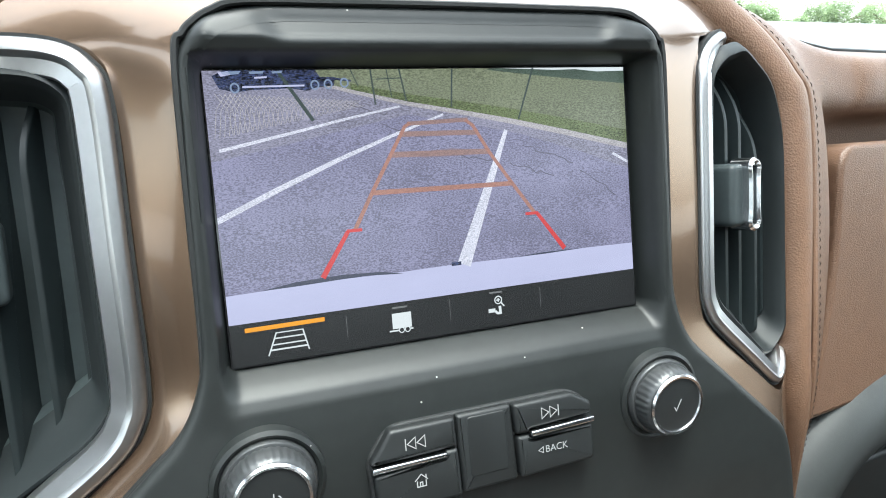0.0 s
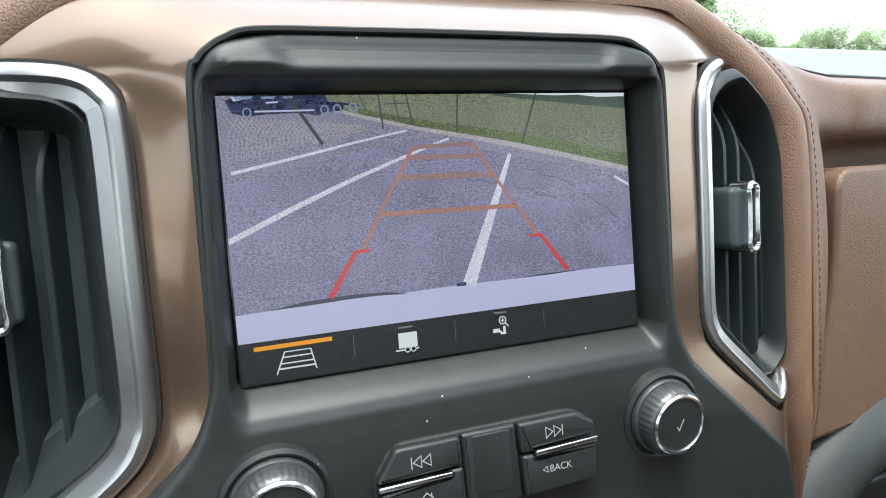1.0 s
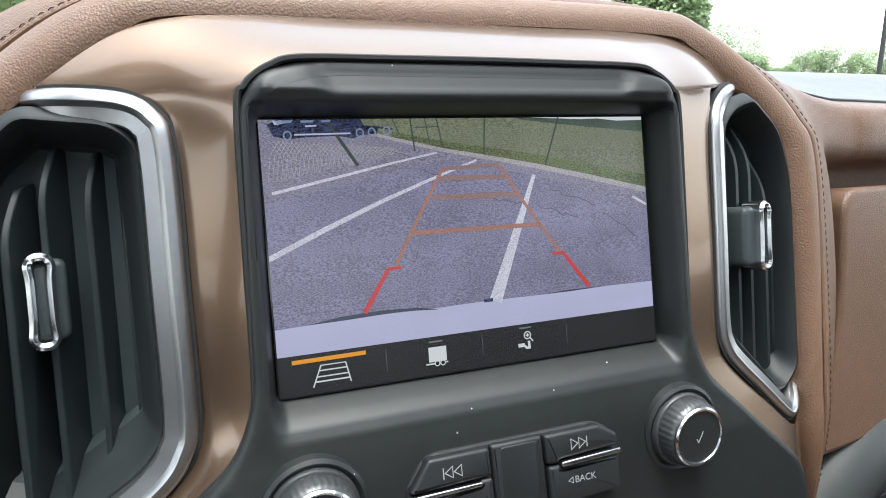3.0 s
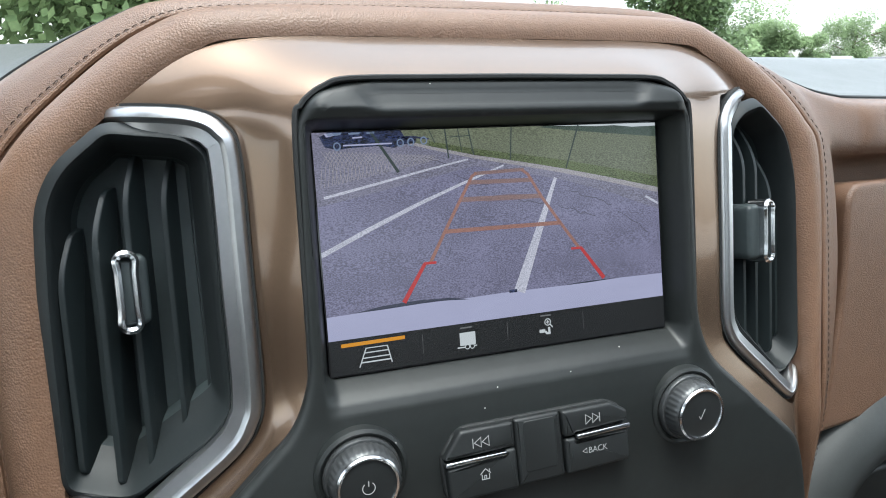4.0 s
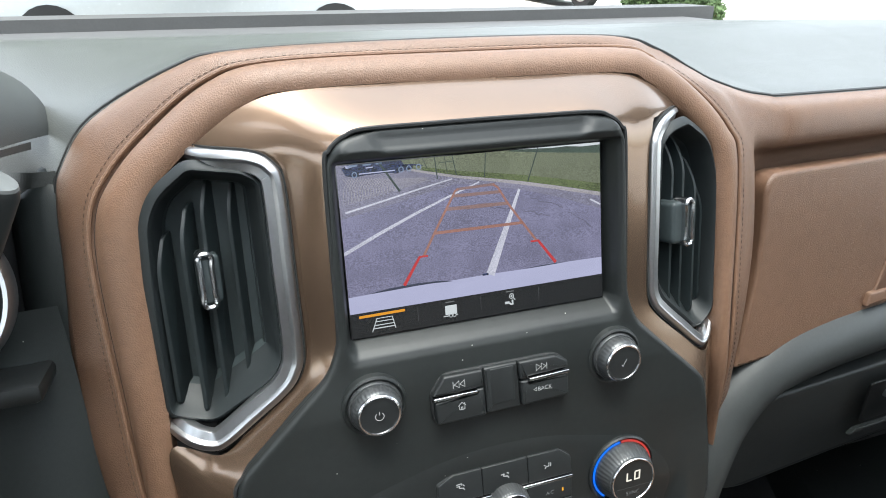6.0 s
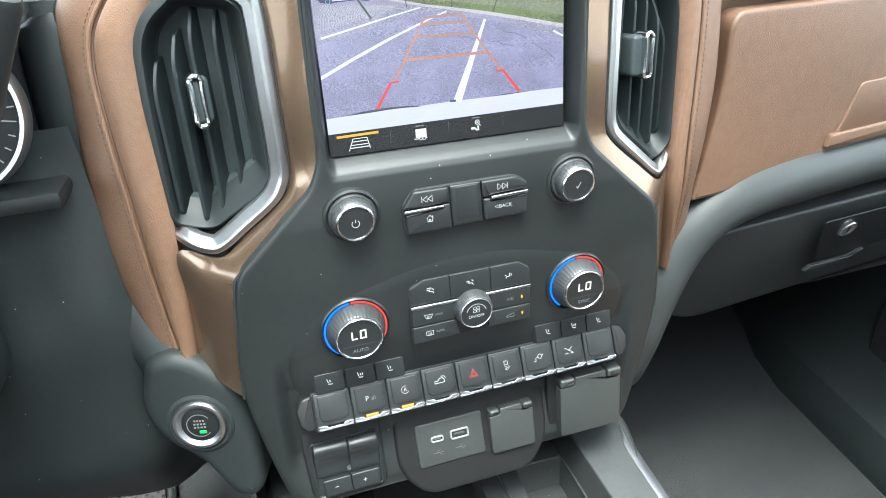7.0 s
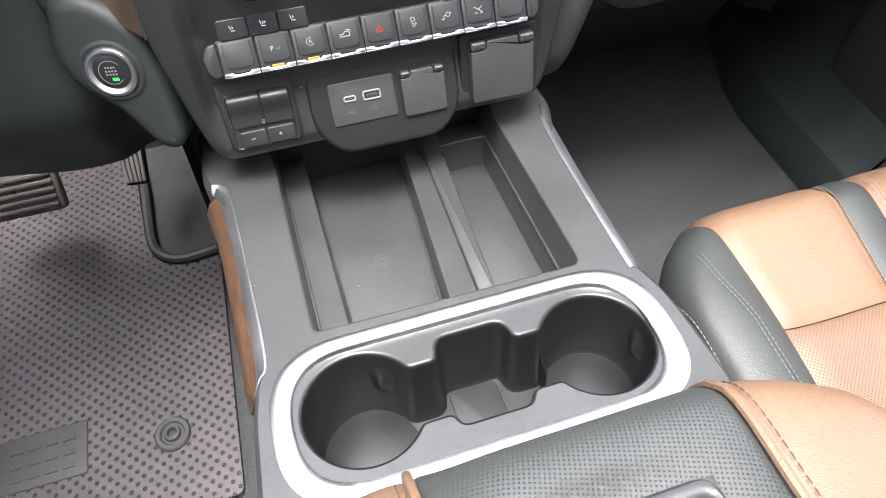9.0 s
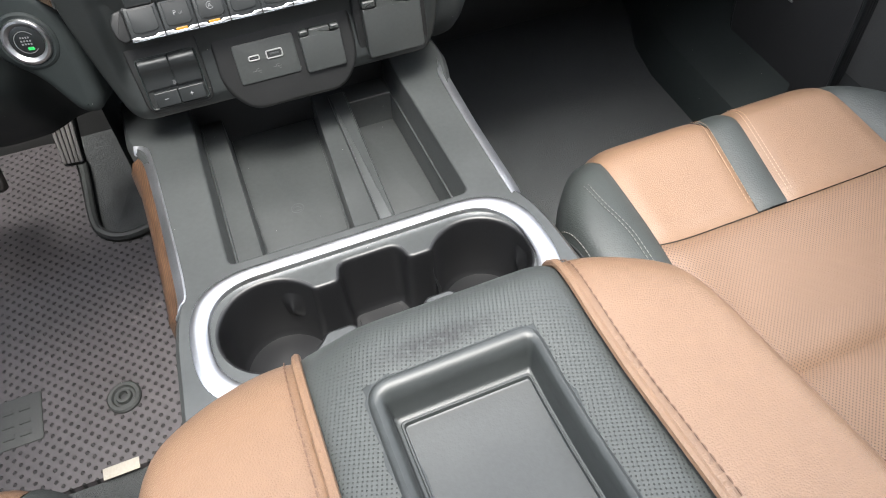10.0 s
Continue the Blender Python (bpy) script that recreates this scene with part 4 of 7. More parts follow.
rings = [[plate_on(a, b, h) for a, b in inset(mouth, d)] for d, h in ((-0.0024, 0.0), (-0.0012, -0.0003), (-0.0003, -0.0011), (0.0003, -0.0024), (0.0006, -0.0045), (0.0014, -0.030), (0.0024, -0.060), (0.0034, -0.0655), (0.0052, -0.0680))]
part("well", loft(bmesh.new(), rings, True, False, True), CUPDARK, cups)
for (x, y, r), turns in zip(CUPS, ((62, 208), (170, 8))):
    part("cup_mat", lathe(bmesh.new(), [(r - 0.0060, -0.069), (r - 0.0060, -0.0668), (r - 0.0070, -0.0662)], plate_on, x, y, 48), CUPDARK, cups)
    for ang in turns:
        t = radians(ang)

        def pad_at(u, v, lift=0.0):
            """A soft swelling of the cup's wall."""
            rr = r - 0.0012 - 0.0052 * math.cos(math.pi * u / 2) ** 2 * math.cos(math.pi * v / 2) ** 1.2 - lift
            tt = t + u * 0.012 / r
            return plate_on(x + rr * math.cos(tt), y + rr * math.sin(tt), -0.032 + 0.016 * v)
        pad_ = part("grip_pad", grid(bmesh.new(), pad_at, span(-1, 1, 10), span(-1, 1, 12)), CUPDARK, cups, "rounded rubber grip with a slit")
        part("slit", grid(bmesh.new(), lambda u, v: pad_at(u, v, 0.0003), [-0.06, 0.06], span(-0.62, 0.62, 8)), BLACK, pad_)
part("slot_mat", slab(bmesh.new(), rect(0.0720, 0.1135, -0.2860, -0.2225, 0.006, 4), plate_on, -0.0685, -0.0672, 0.0006), CUPDARK, cups)

# silver blade and wood beside the trays
for side in (0, 1):
    pts = [(-0.0805, 0.006), (-0.071, 0.002), (-0.0655, -0.016), (-0.0615, -0.10), (-0.0588, -0.196), (-0.0655, -0.214), (-0.0705, -0.2255)]
    inn = [(-0.0825, 0.000), (-0.0785, -0.008), (-0.0745, -0.03), (-0.0705, -0.10), (-0.0680, -0.19), (-0.0692, -0.212), (-0.0716, -0.2265)]
    if side:
        pts = [(0.1790 - x, y) for x, y in [(-0.0760, 0.020), (-0.0720, 0.006)] + pts[2:5] + [(-0.0605, -0.206)]]
        inn = [(0.1812 - x, y) for x, y in [(-0.0775, 0.019), (-0.0765, 0.002)] + inn[2:5] + [(-0.0660, -0.209)]]
    blade = thing("console_trim", "satin silver blade over open-pore wood on the console's flank", "trim", (pts[3][0], -0.1, 0.39), group="console trims")
    a, b = spline([(*p, 0) for p in pts], 5), spline([(*p, 0) for p in inn], 5)
    rows = [[top_on(p.x, p.y, -0.004) for p in a], [top_on(p.x, p.y, 0.0010) for p in a], [top_on(p.x * 0.85 + q.x * 0.15, p.y, 0.0014) for p, q in zip(a, b)], [top_on(p.x * 0.4 + q.x * 0.6, p.y * 0.4 + q.y * 0.6, -0.0008) for p, q in zip(a, b)], [top_on(q.x, q.y, -0.0040) for q in b], [top_on(q.x + (0.001 if side == 0 else -0.001), q.y, -0.013) for q in b]]
    part("blade", loft(bmesh.new(), rows, False), BLADE, blade)
    sgn = -1 if side == 0 else 1
    wood = b[4:]
    thin = [1 - 0.96 * smooth(0.72, 1.0, i / (len(wood) - 1)) for i in range(len(wood))]
    rows = [[top_on(q.x + sgn * u * w * (1.0 if side == 0 else 0.3), q.y, -0.0048 - h * w) for q, w in zip(wood, thin)] for u, h in ((-0.0006, 0.0), (0.0075, 0.0045), (0.0130, 0.016), (0.0150, 0.044), (-0.004, 0.058))]
    part("wood_inlay", loft(bmesh.new(), rows, False), WOOD, blade, "streaked brown open-pore wood")


# ---- armrest over the rear of the console ----
def hump(x):
    """Where along its width the armrest's front is stuffed fullest."""
    return smooth(0.008, 0.060, x) * (1 - 0.3 * smooth(0.170, 0.200, x) - 0.5 * smooth(0.200, 0.270, x))


def arm_front(x):
    """How far ahead the armrest reaches at x: its corners are rounded back."""
    u = abs(x - 0.0945)
    return -0.3555 - 0.0045 * hump(x) - 0.044 * max(0, (u - 0.08) / 0.11) ** 2.4


def arm_on(x, f):
    """A place of the armrest's skin: f metres back from its front edge. The crown draws in as it rises."""
    y = arm_front(x) - f
    s = abs(x - 0.0945)
    side = smooth(0.155, 0.212, s)
    z = 0.4585 + 0.0375 * (1 - math.exp(-f / 0.027)) + 0.006 * smooth(0.05, 0.25, f) - 0.072 * side**2
    full = 0.0015 + 0.048 * (1 - math.exp(-f / 0.013)) - 0.0375 * (1 - math.exp(-f / 0.027))
    z += full * (1 - smooth(0.022, 0.130, f)) * hump(x)
    rise = 1 - math.exp(-f / 0.05)
    draw = smooth(0.09, 0.1945, x) if x < 0.1945 else 1 - 0.45 * smooth(0.1945, 0.30, x)
    return Vector((x - (0.0090 + 0.0095 * rise) * draw - 0.004 * smooth(0.1, 0.4, f) * draw, y, z))


arm = thing("armrest", "folded-down armrest with tan leather flanks and a black perforated leather centre", "armrest", (0.0945, -0.5, 0.4))
fs = [0.0, 0.003, 0.008, 0.014, 0.022, 0.032, 0.045, 0.06, 0.08, 0.11, 0.15, 0.20, 0.26, 0.34, 0.46]


def arm_patch(x0, x1, n, crown=0.0):
    bm = bmesh.new()
    rows = []
    front = [arm_on(x, 0.0) + Vector((0, 0.004 - 0.02, -0.055)) for x in span(x0, x1, n)]
    mid = [arm_on(x, 0.0) + Vector((0, 0.004, -0.016)) for x in span(x0, x1, n)]
    rows += [front, mid]
    for f in fs:
        row = []
        for i, x in enumerate(span(x0, x1, n)):
            e = min(x - x0, x1 - x)
            p = arm_on(x, f)
            p.z += crown * (1 - math.exp(-e / 0.006)) - crown
            row.append(p)
        rows.append(row)
    loft(bm, rows, False)
    return bm


part("left_flank", arm_patch(-0.113, 0.0115, 28, crown=0.0035), SEAT, arm)
part("right_flank", arm_patch(0.1955, 0.302, 26, crown=0.0035), SEAT, arm)
LIDMAT = mat("lid_rubber_mat", (0.028, 0.0305, 0.0305), 0.5, grain=0.3, gscale=700)
LID = mat("lid_plastic", (0.023, 0.026, 0.026), 0.45, grain=0.3, gscale=1200)
AX0, AX1, AF = 0.0425, 0.1550, 0.0635
bm = bmesh.new()
xsn = span(0.0135, AX0, 5) + span(AX0, AX1, 12)[1:] + span(AX1, 0.1935, 6)[1:]
fsn = [0.0, 0.003, 0.006, 0.010, 0.014, 0.018, 0.022, 0.027, 0.032, 0.038, 0.045, 0.056, AF]
rows = [[arm_on(x, 0) + Vector((0, 0.004 - 0.02, -0.055)) for x in xsn], [arm_on(x, 0) + Vector((0, 0.004, -0.016)) for x in xsn]]
def pad_pt(x, f):
    """A place of the black pad, its edges drawn down to the piping."""
    return arm_on(x, f) - Vector((0, 0, 0.003 * math.exp(-min(x - 0.0135, 0.1935 - x) / 0.003)))


rows += [[pad_pt(x, f) for x in xsn] for f in fsn]
loft(bm, rows, False)
for lo, hi in ((0.0135, AX0), (AX1, 0.1935)):
    loft(bm, [[pad_pt(x, f) for x in span(lo, hi, 5)] for f in [AF] + fs[8:]], False)
part("centre_pad", bm, ARMPERF, arm, "black perforated leather with scuffs")
YW = arm_front(C) - AF
lid_on = lambda a, b, h=0.0: Vector((arm_on(a, max(0.0, arm_front(0.0945) - b)).x, b, arm_on(a, max(0.0, arm_front(0.0945) - b)).z + h))


def lid_loop(d):
    r = max(0.013 - d, 0.003) if d >= 0 else 0.015
    ys = [-0.79, -0.66, -0.58, -0.53, -0.49, -0.46]
    n = len(ys)
    return fillet([(AX0 + d, y) for y in ys] + [(AX0 + d, YW - d * 1.25), (AX1 - d, YW - d * 1.25)] + [(AX1 - d, y) for y in ys[::-1]], [0.0] * n + [r, r] + [0.0] * n, 6)


bm = bmesh.new()
loft(bm, [[lid_on(a, b, h) for a, b in lid_loop(d)] for d, h in ((-0.0065, -0.0024), (-0.0045, -0.0006), (-0.0005, 0.0001), (0, 0.0010), (0.0010, 0.0026), (0.0030, 0.0034), (0.0055, 0.0026), (0.0075, 0.0004), (0.0090, -0.0060), (0.0102, -0.0170), (0.0112, -0.0184), (0.0128, -0.0188), (0.0134, -0.0180), (0.0142, -0.0180), (0.0148, -0.0200), (0.0165, -0.0206), (0.0170, -0.0340))], True, False, True)
lid_ = part("lid_tray", bm, LID, arm, "dark plastic lid with a shallow tray")
bm = bmesh.new()
grid(bm, lambda u, v: lid_on(u, v, -0.0200), span(AX0 + 0.0150, AX1 - 0.0150, 6), span(YW - 0.0195, -0.785, 24))
part("tray_floor", bm, LIDMAT, lid_, "finely ribbed dark rubber mat")
for x, s in ((0.0125, 1), (0.1945, -1)):
    line = [arm_on(x, f) + Vector((0, 0.001 if f < 0.002 else 0, 0.0012)) for f in [0.0, 0.004, 0.009] + fs[4:]]
    part("piping", tube(bmesh.new(), [line[0] + Vector((0, 0.003, -0.018))] + line, 0.0030, 8), SEAT, arm, "tan leather piping")
    sl = [arm_on(x - s * 0.0075, f) + Vector((0, 0, 0.0012)) for f in span(0.004, 0.45, 60)]
    tagged(part("stitching", stitches(sl, 0.0045, 0.0016, 0.0006, Vector((0, 0, 0.0004))), THREADTAN, arm), kind="stuff")

# ---- seats ----
def seat(name, sx, back=0.0):
    """A seat cushion: sx maps its local x (0 at the inner flank) into the dashboard's frame."""
    def top(x, y):
        """Height of the cushion at x from its inner flank and y ahead."""
        crown = 0.338 + 0.25 * (y + 0.125) * (1 if y < -0.125 else 0.0)
        roll = 0.045 * (max(0, 0.077 - (edge(x) - y)) / 0.085) ** 3.2
        b1 = 0.016 * math.exp(-((x - 0.055) / 0.045) ** 2) + 0.016 * math.exp(-((x - 0.475) / 0.045) ** 2)
        flank = 0.05 * (max(0, 0.035 - x) / 0.035) ** 2 + 0.05 * (max(0, x - 0.495) / 0.035) ** 2
        return crown - roll + b1 * smooth(-0.08, -0.25, y) - flank - 0.006

    def edge(x):
        return -0.080 - 0.14 * max(0, (0.15 - x) / 0.15) ** 2.6 - 0.14 * max(0, (x - 0.38) / 0.15) ** 2.6

    ob = thing(name, "tan leather seat cushion with black bolsters and a perforated centre", "seat", (sx(0.265), -0.4, 0.05), group="front seats")

    def patch(pname, xa, xb, ya, yb, m, n=16, k=18, puff=0.006, front=False):
        """A padded panel between two lines of x and two of y, which may depend on each other."""
        bm = bmesh.new()
        rows = []
        for j in range(k + 1):
            v = j / k
            row = []
            for i in range(n + 1):
                u = i / n
                y0 = ya((u)) if callable(ya) else ya
                y1 = yb((u)) if callable(yb) else yb
                yy = y0 + (y1 - y0) * v
                x0 = xa(yy) if callable(xa) else xa
                x1 = xb(yy) if callable(xb) else xb
                xx = x0 + (x1 - x0) * u
                if front:
                    yy = edge(xx) + (y1 - edge(xx)) * v
                    x0 = xa(yy) if callable(xa) else xa
                    x1 = xb(yy) if callable(xb) else xb
                    xx = x0 + (x1 - x0) * u
                e = min(u, 1 - u) * abs(x1 - x0)
                w = min(v if not front else 1, 1 - v) * abs(y1 - y0)
                z = top(xx, yy) + puff * ((1 - math.exp(-e / 0.007)) * (1 - math.exp(-w / 0.007)) - 1)
                row.append(Vector((sx(xx), yy, z)))
            rows.append(row)
        if front:
            down = [[p + Vector((0, d, -h)) for p in rows[0]] for d, h in ((-0.03, 0.16), (0.004, 0.06), (0.006, 0.025))]
            rows = down + rows
        loft(bm, rows, False)
        return part(pname, bm, m, ob)

    ob.location += LEAN.to_3x3() @ Vector((0, -back, 0))
    inner = lambda y: 0.105 - 0.02 * smooth(-0.2, -0.5, y) - 0.004
    outr = lambda y: 0.425 + 0.02 * smooth(-0.2, -0.5, y)
    s0, s1 = (lambda y: 0.250 + 0.17 * (y + 0.105)), (lambda y: 0.289 + 0.17 * (y + 0.105))
    SEAM, SEAM2 = -0.245, -0.408
    patch("front_panel", inner, s0, 0, SEAM, SEAT, front=True)
    patch("strap", s0, s1, 0, SEAM, SEATDARK, 8, front=True, puff=0.0048)
    patch("front_panel", s1, outr, 0, SEAM, SEAT, front=True)
    patch("centre_panel", inner, outr, SEAM, SEAM2, SEATPERF, 24, puff=0.008)
    patch("centre_panel", inner, outr, SEAM2, -0.60, SEATPERF, 24, puff=0.008)
    patch("centre_panel", inner, outr, -0.60, -0.80, SEATPERF, 24, puff=0.008)
    for nm, a, b in (("bolster", 0.012, inner), ("bolster", outr, 0.518)):
        patch(nm, a, b, 0, -0.80, SEATDARK, 16, 40, front=True)
    for a, b in ((0.0, 0.012), (0.518, 0.53)):
        bm = bmesh.new()
        x = a if a < 0.2 else b
        xi = b if a < 0.2 else a
        ys = span(edge(xi) - 0.001, -0.80, 30)
        loft(bm, [[Vector((sx(xi), y, top(xi, y) - 0.006)) for y in ys], [Vector((sx((x + xi) / 2), y, top(xi, y) - 0.010)) for y in ys], [Vector((sx(x), y, top(xi, y) - 0.03)) for y in ys], [Vector((sx(x), y, top(xi, y) - 0.20)) for y in ys]], False)
        part("flank", bm, SEATDARK, ob)
    for f in (s0, s1):
        for off in (-0.0045, -0.0095) if f is s0 else (0.0045, 0.0095):
            line = [Vector((sx(f(y) + off), y, top(f(y), y) + 0.0006)) for y in span(-0.10, SEAM + 0.006, 30)]
            tagged(part("stitching", stitches(line, 0.0030, 0.0018, 0.0004, Vector((0, 0, 0.0003))), THREAD, ob), kind="stuff")
    for off in (0.070, 0.075):
        bend = lambda y: off - 0.010 * smooth(-0.24, -0.17, y)
        line = [Vector((sx(bend(y)), y, top(bend(y), y) + 0.0010)) for y in span(-0.155, -0.5, 60)]
        tagged(part("stitching", stitches(line, 0.0038, 0.0016, 0.0005, Vector((0, 0, 0.0003))), THREADGREY, ob), kind="stuff")
    part("edge_seam", tube(bmesh.new(), [Vector((sx(0.0195), y, top(0.0195, y) - 0.0022)) for y in span(edge(0.0195) - 0.006, -0.55, 50)], 0.0011, 6), BLACK, ob, "dark seam along the bolster's edge")
    for off, low in ((0.0160, 0.0026), (0.0230, 0.0006)):
        line = [Vector((sx(off), y, top(off, y) - low)) for y in span(edge(off) - 0.006, -0.55, 70)]
        tagged(part("stitching", stitches(line, 0.0040, 0.0018, 0.0007, Vector((0, 0, 0.0004))), THREADGREY, ob), kind="stuff")
    return ob


seat("bucket_seat", lambda x: 0.290 + x)
seat("bucket_seat", lambda x: -0.128 - x, 0.17)

# ---- floor mat and pedals ----
fm = thing("floor_mat", "worn dimpled grey rubber floor mat with a moulded rim, dusty", "floor mat", (-0.36, 0.2, 0.03))
mo = fillet([(-0.165, -0.060), (-0.150, 0.30), (-0.150, 0.322), (-0.212, 0.318), (-0.247, 0.340), (-0.262, 0.385), (-0.268, 0.52), (-0.29, 0.60), (-0.66, 0.60), (-0.66, -0.055)], [0.01, 0.01, 0.003, 0.02, 0.015, 0.02, 0.03, 0.03, 0.03, 0.02], 5)
mat_on = lambda a, b, h=0.0: Vector((a, b, FL(b) + h))
bm = bmesh.new()
loft(bm, [[mat_on(a, b, -0.006) for a, b in mo], [mat_on(a, b, 0.004) for a, b in mo]])
pierced(bm, mo, [], lambda a, b: mat_on(a, b, 0.004))
part("sheet", bm, MATDOT, fm)
bm = bmesh.new()
rimp = [(-0.152, 0.332), (-0.205, 0.327), (-0.238, 0.345), (-0.252, 0.385), (-0.258, 0.52), (-0.28, 0.60)]
tube(bm, [mat_on(p.x, p.y, 0.009) for p in spline([(*p, 0) for p in rimp], 6)], 0.0075, 8)
part("rim", bm, RUBBER, fm, "raised black rubber rim round the pedal cut-out")
lp = rect(-0.470, -0.354, 0.026, 0.100, 0.003)
part("badge_plate", slab(bmesh.new(), lp, mat_on, 0.0, 0.0052, 0.001), RUBBER, fm, "raised badge with worn illegible lettering")
bm = bmesh.new()
for i, y in enumerate((0.042, 0.060, 0.080)):
    for j in range(4):
        stroke(bm, [(-0.45 + j * 0.022, y), (-0.45 + j * 0.022 + 0.015, y)], 0.006, mat_on, 0.0052, 0.0008)
part("badge_bars", bm, RUBBER, fm)
lathe_on = lambda a, b, h=0.0: mat_on(a, b, 0.004 + h)
g = part("grommet", lathe(bmesh.new(), [(0.0235, -0.001), (0.0235, 0.003), (0.0215, 0.005), (0.0165, 0.005), (0.0145, 0.0022), (0.0115, 0.0022), (0.0100, 0.006), (0.0065, 0.0065), (0.0052, 0.0015)], lathe_on, -0.245, 0.044, 36), RUBBER, fm, "round black fixing button")
part("clip_pin", lathe(bmesh.new(), [(0.0052, 0.0), (0.0050, 0.0025), (0.002, 0.003)], lathe_on, -0.245, 0.044, 20), BLACK, g)
bm = bmesh.new()
box(bm, -0.285, -0.238, -0.064, -0.048, 0, 0.0012, 0.0004, 1)
for v in bm.verts:
    v.co = mat_on(v.co.x, v.co.y, 0.0045 + v.co.z)
solid("paper_tag", bm, mat("cream_tag", (0.27, 0.25, 0.215), 0.8), "cream fabric tag at the floor mat's edge", "tag", (-0.26, -0.05, FL(-0.05)))

brake = thing("brake_pedal", "worn grey rubber brake pedal with long ribs", "pedal", (-0.40, 0.40, 0.08))
bon = facing((-0.386, 0.352, 0.236), 26)
part("pad", slab(bmesh.new(), rect(-0.068, 0.060, -0.032, 0.034, 0.008), bon, -0.018, 0.0, 0.004), ALLOY, brake)
for b in (-0.022, -0.011, 0.0, 0.011, 0.022):
    part("rib", slab(bmesh.new(), rect(-0.062, 0.054, b - 0.0032, b + 0.0032, 0.0028, 3), bon, -0.002, 0.0042, 0.0018), ALLOY, brake)
bm = bmesh.new()
tube(bm, [bon(0, 0, -0.01), (-0.386, 0.44, 0.33), (-0.386, 0.50, 0.55)], 0.012, 8)
part("arm", bm, BLACK, brake)
gas = thing("accelerator_pedal", "grey ribbed accelerator pedal hanging beside the console", "pedal", (-0.205, 0.33, 0.1))
gon = facing((-0.2235, 0.364, 0.246), 30, yaw=-8)
part("pad", slab(bmesh.new(), fillet([(-0.0155, -0.036), (0.0140, -0.036), (0.0225, 0.07), (-0.0225, 0.07)], 0.006, 4), gon, -0.012, 0.0, 0.003), BLACK, gas)
for a in (-0.0155, -0.0078, 0.0, 0.0078, 0.0155):
    part("rib", slab(bmesh.new(), fillet([(a * 0.75 - 0.0026, -0.032), (a * 0.75 + 0.0026, -0.032), (a + 0.003, 0.066), (a - 0.003, 0.066)], 0.002, 3), gon, -0.002, 0.0035, 0.0014), GASRIB, gas)
bm = bmesh.new()
tube(bm, [gon(0, 0.03, -0.01), (-0.20, 0.42, 0.40), (-0.20, 0.52, 0.50)], 0.012, 8)
part("arm", bm, BLACK, gas)


# ---- air vents with their chrome brackets ----
OPEN = [(-0.0805, 0.8535), (-0.0505, 0.8495), (-0.0415, 0.8425), (-0.0405, 0.7330), (-0.0485, 0.7225), (-0.0855, 0.6965), (-0.1105, 0.7035), (-0.1095, 0.785), (-0.1070, 0.823), (-0.0995, 0.8385)]
PATHV = [(-0.083, 0.044, 0.8588), (-0.068, 0.0215, 0.8567), (-0.0475, 0.012, 0.8540), (-0.0385, 0.009, 0.8485), (-0.0355, 0.008, 0.838), (-0.0352, 0.007, 0.79), (-0.0350, 0.007, 0.742), (-0.0378, 0.007, 0.7285), (-0.0450, 0.008, 0.7185), (-0.0640, 0.010, 0.7040), (-0.0800, 0.012, 0.6920), (-0.0880, 0.014, 0.6895), (-0.100, 0.0200, 0.6935), (-0.1125, 0.0400, 0.6980)]
OPEN_R = [(0.2430, 0.8570), (0.2270, 0.8530), (0.2192, 0.8440), (0.2172, 0.7490), (0.2230, 0.7350), (0.2590, 0.7045), (0.2680, 0.7035), (0.2790, 0.7130), (0.2775, 0.815), (0.2680, 0.843)]
PATHV_R = [(0.250, 0.026, 0.8620), (0.236, 0.011, 0.8615), (0.2225, 0.002, 0.8565), (0.2155, -0.001, 0.8490), (0.2132, -0.003, 0.838), (0.2126, -0.004, 0.79), (0.2127, -0.004, 0.749), (0.2152, -0.004, 0.7370), (0.2210, -0.004, 0.7290), (0.240, -0.002, 0.7120), (0.2575, 0.001, 0.6970), (0.2645, 0.004, 0.6945), (0.2725, 0.010, 0.6990), (0.283, 0.022, 0.7080)]


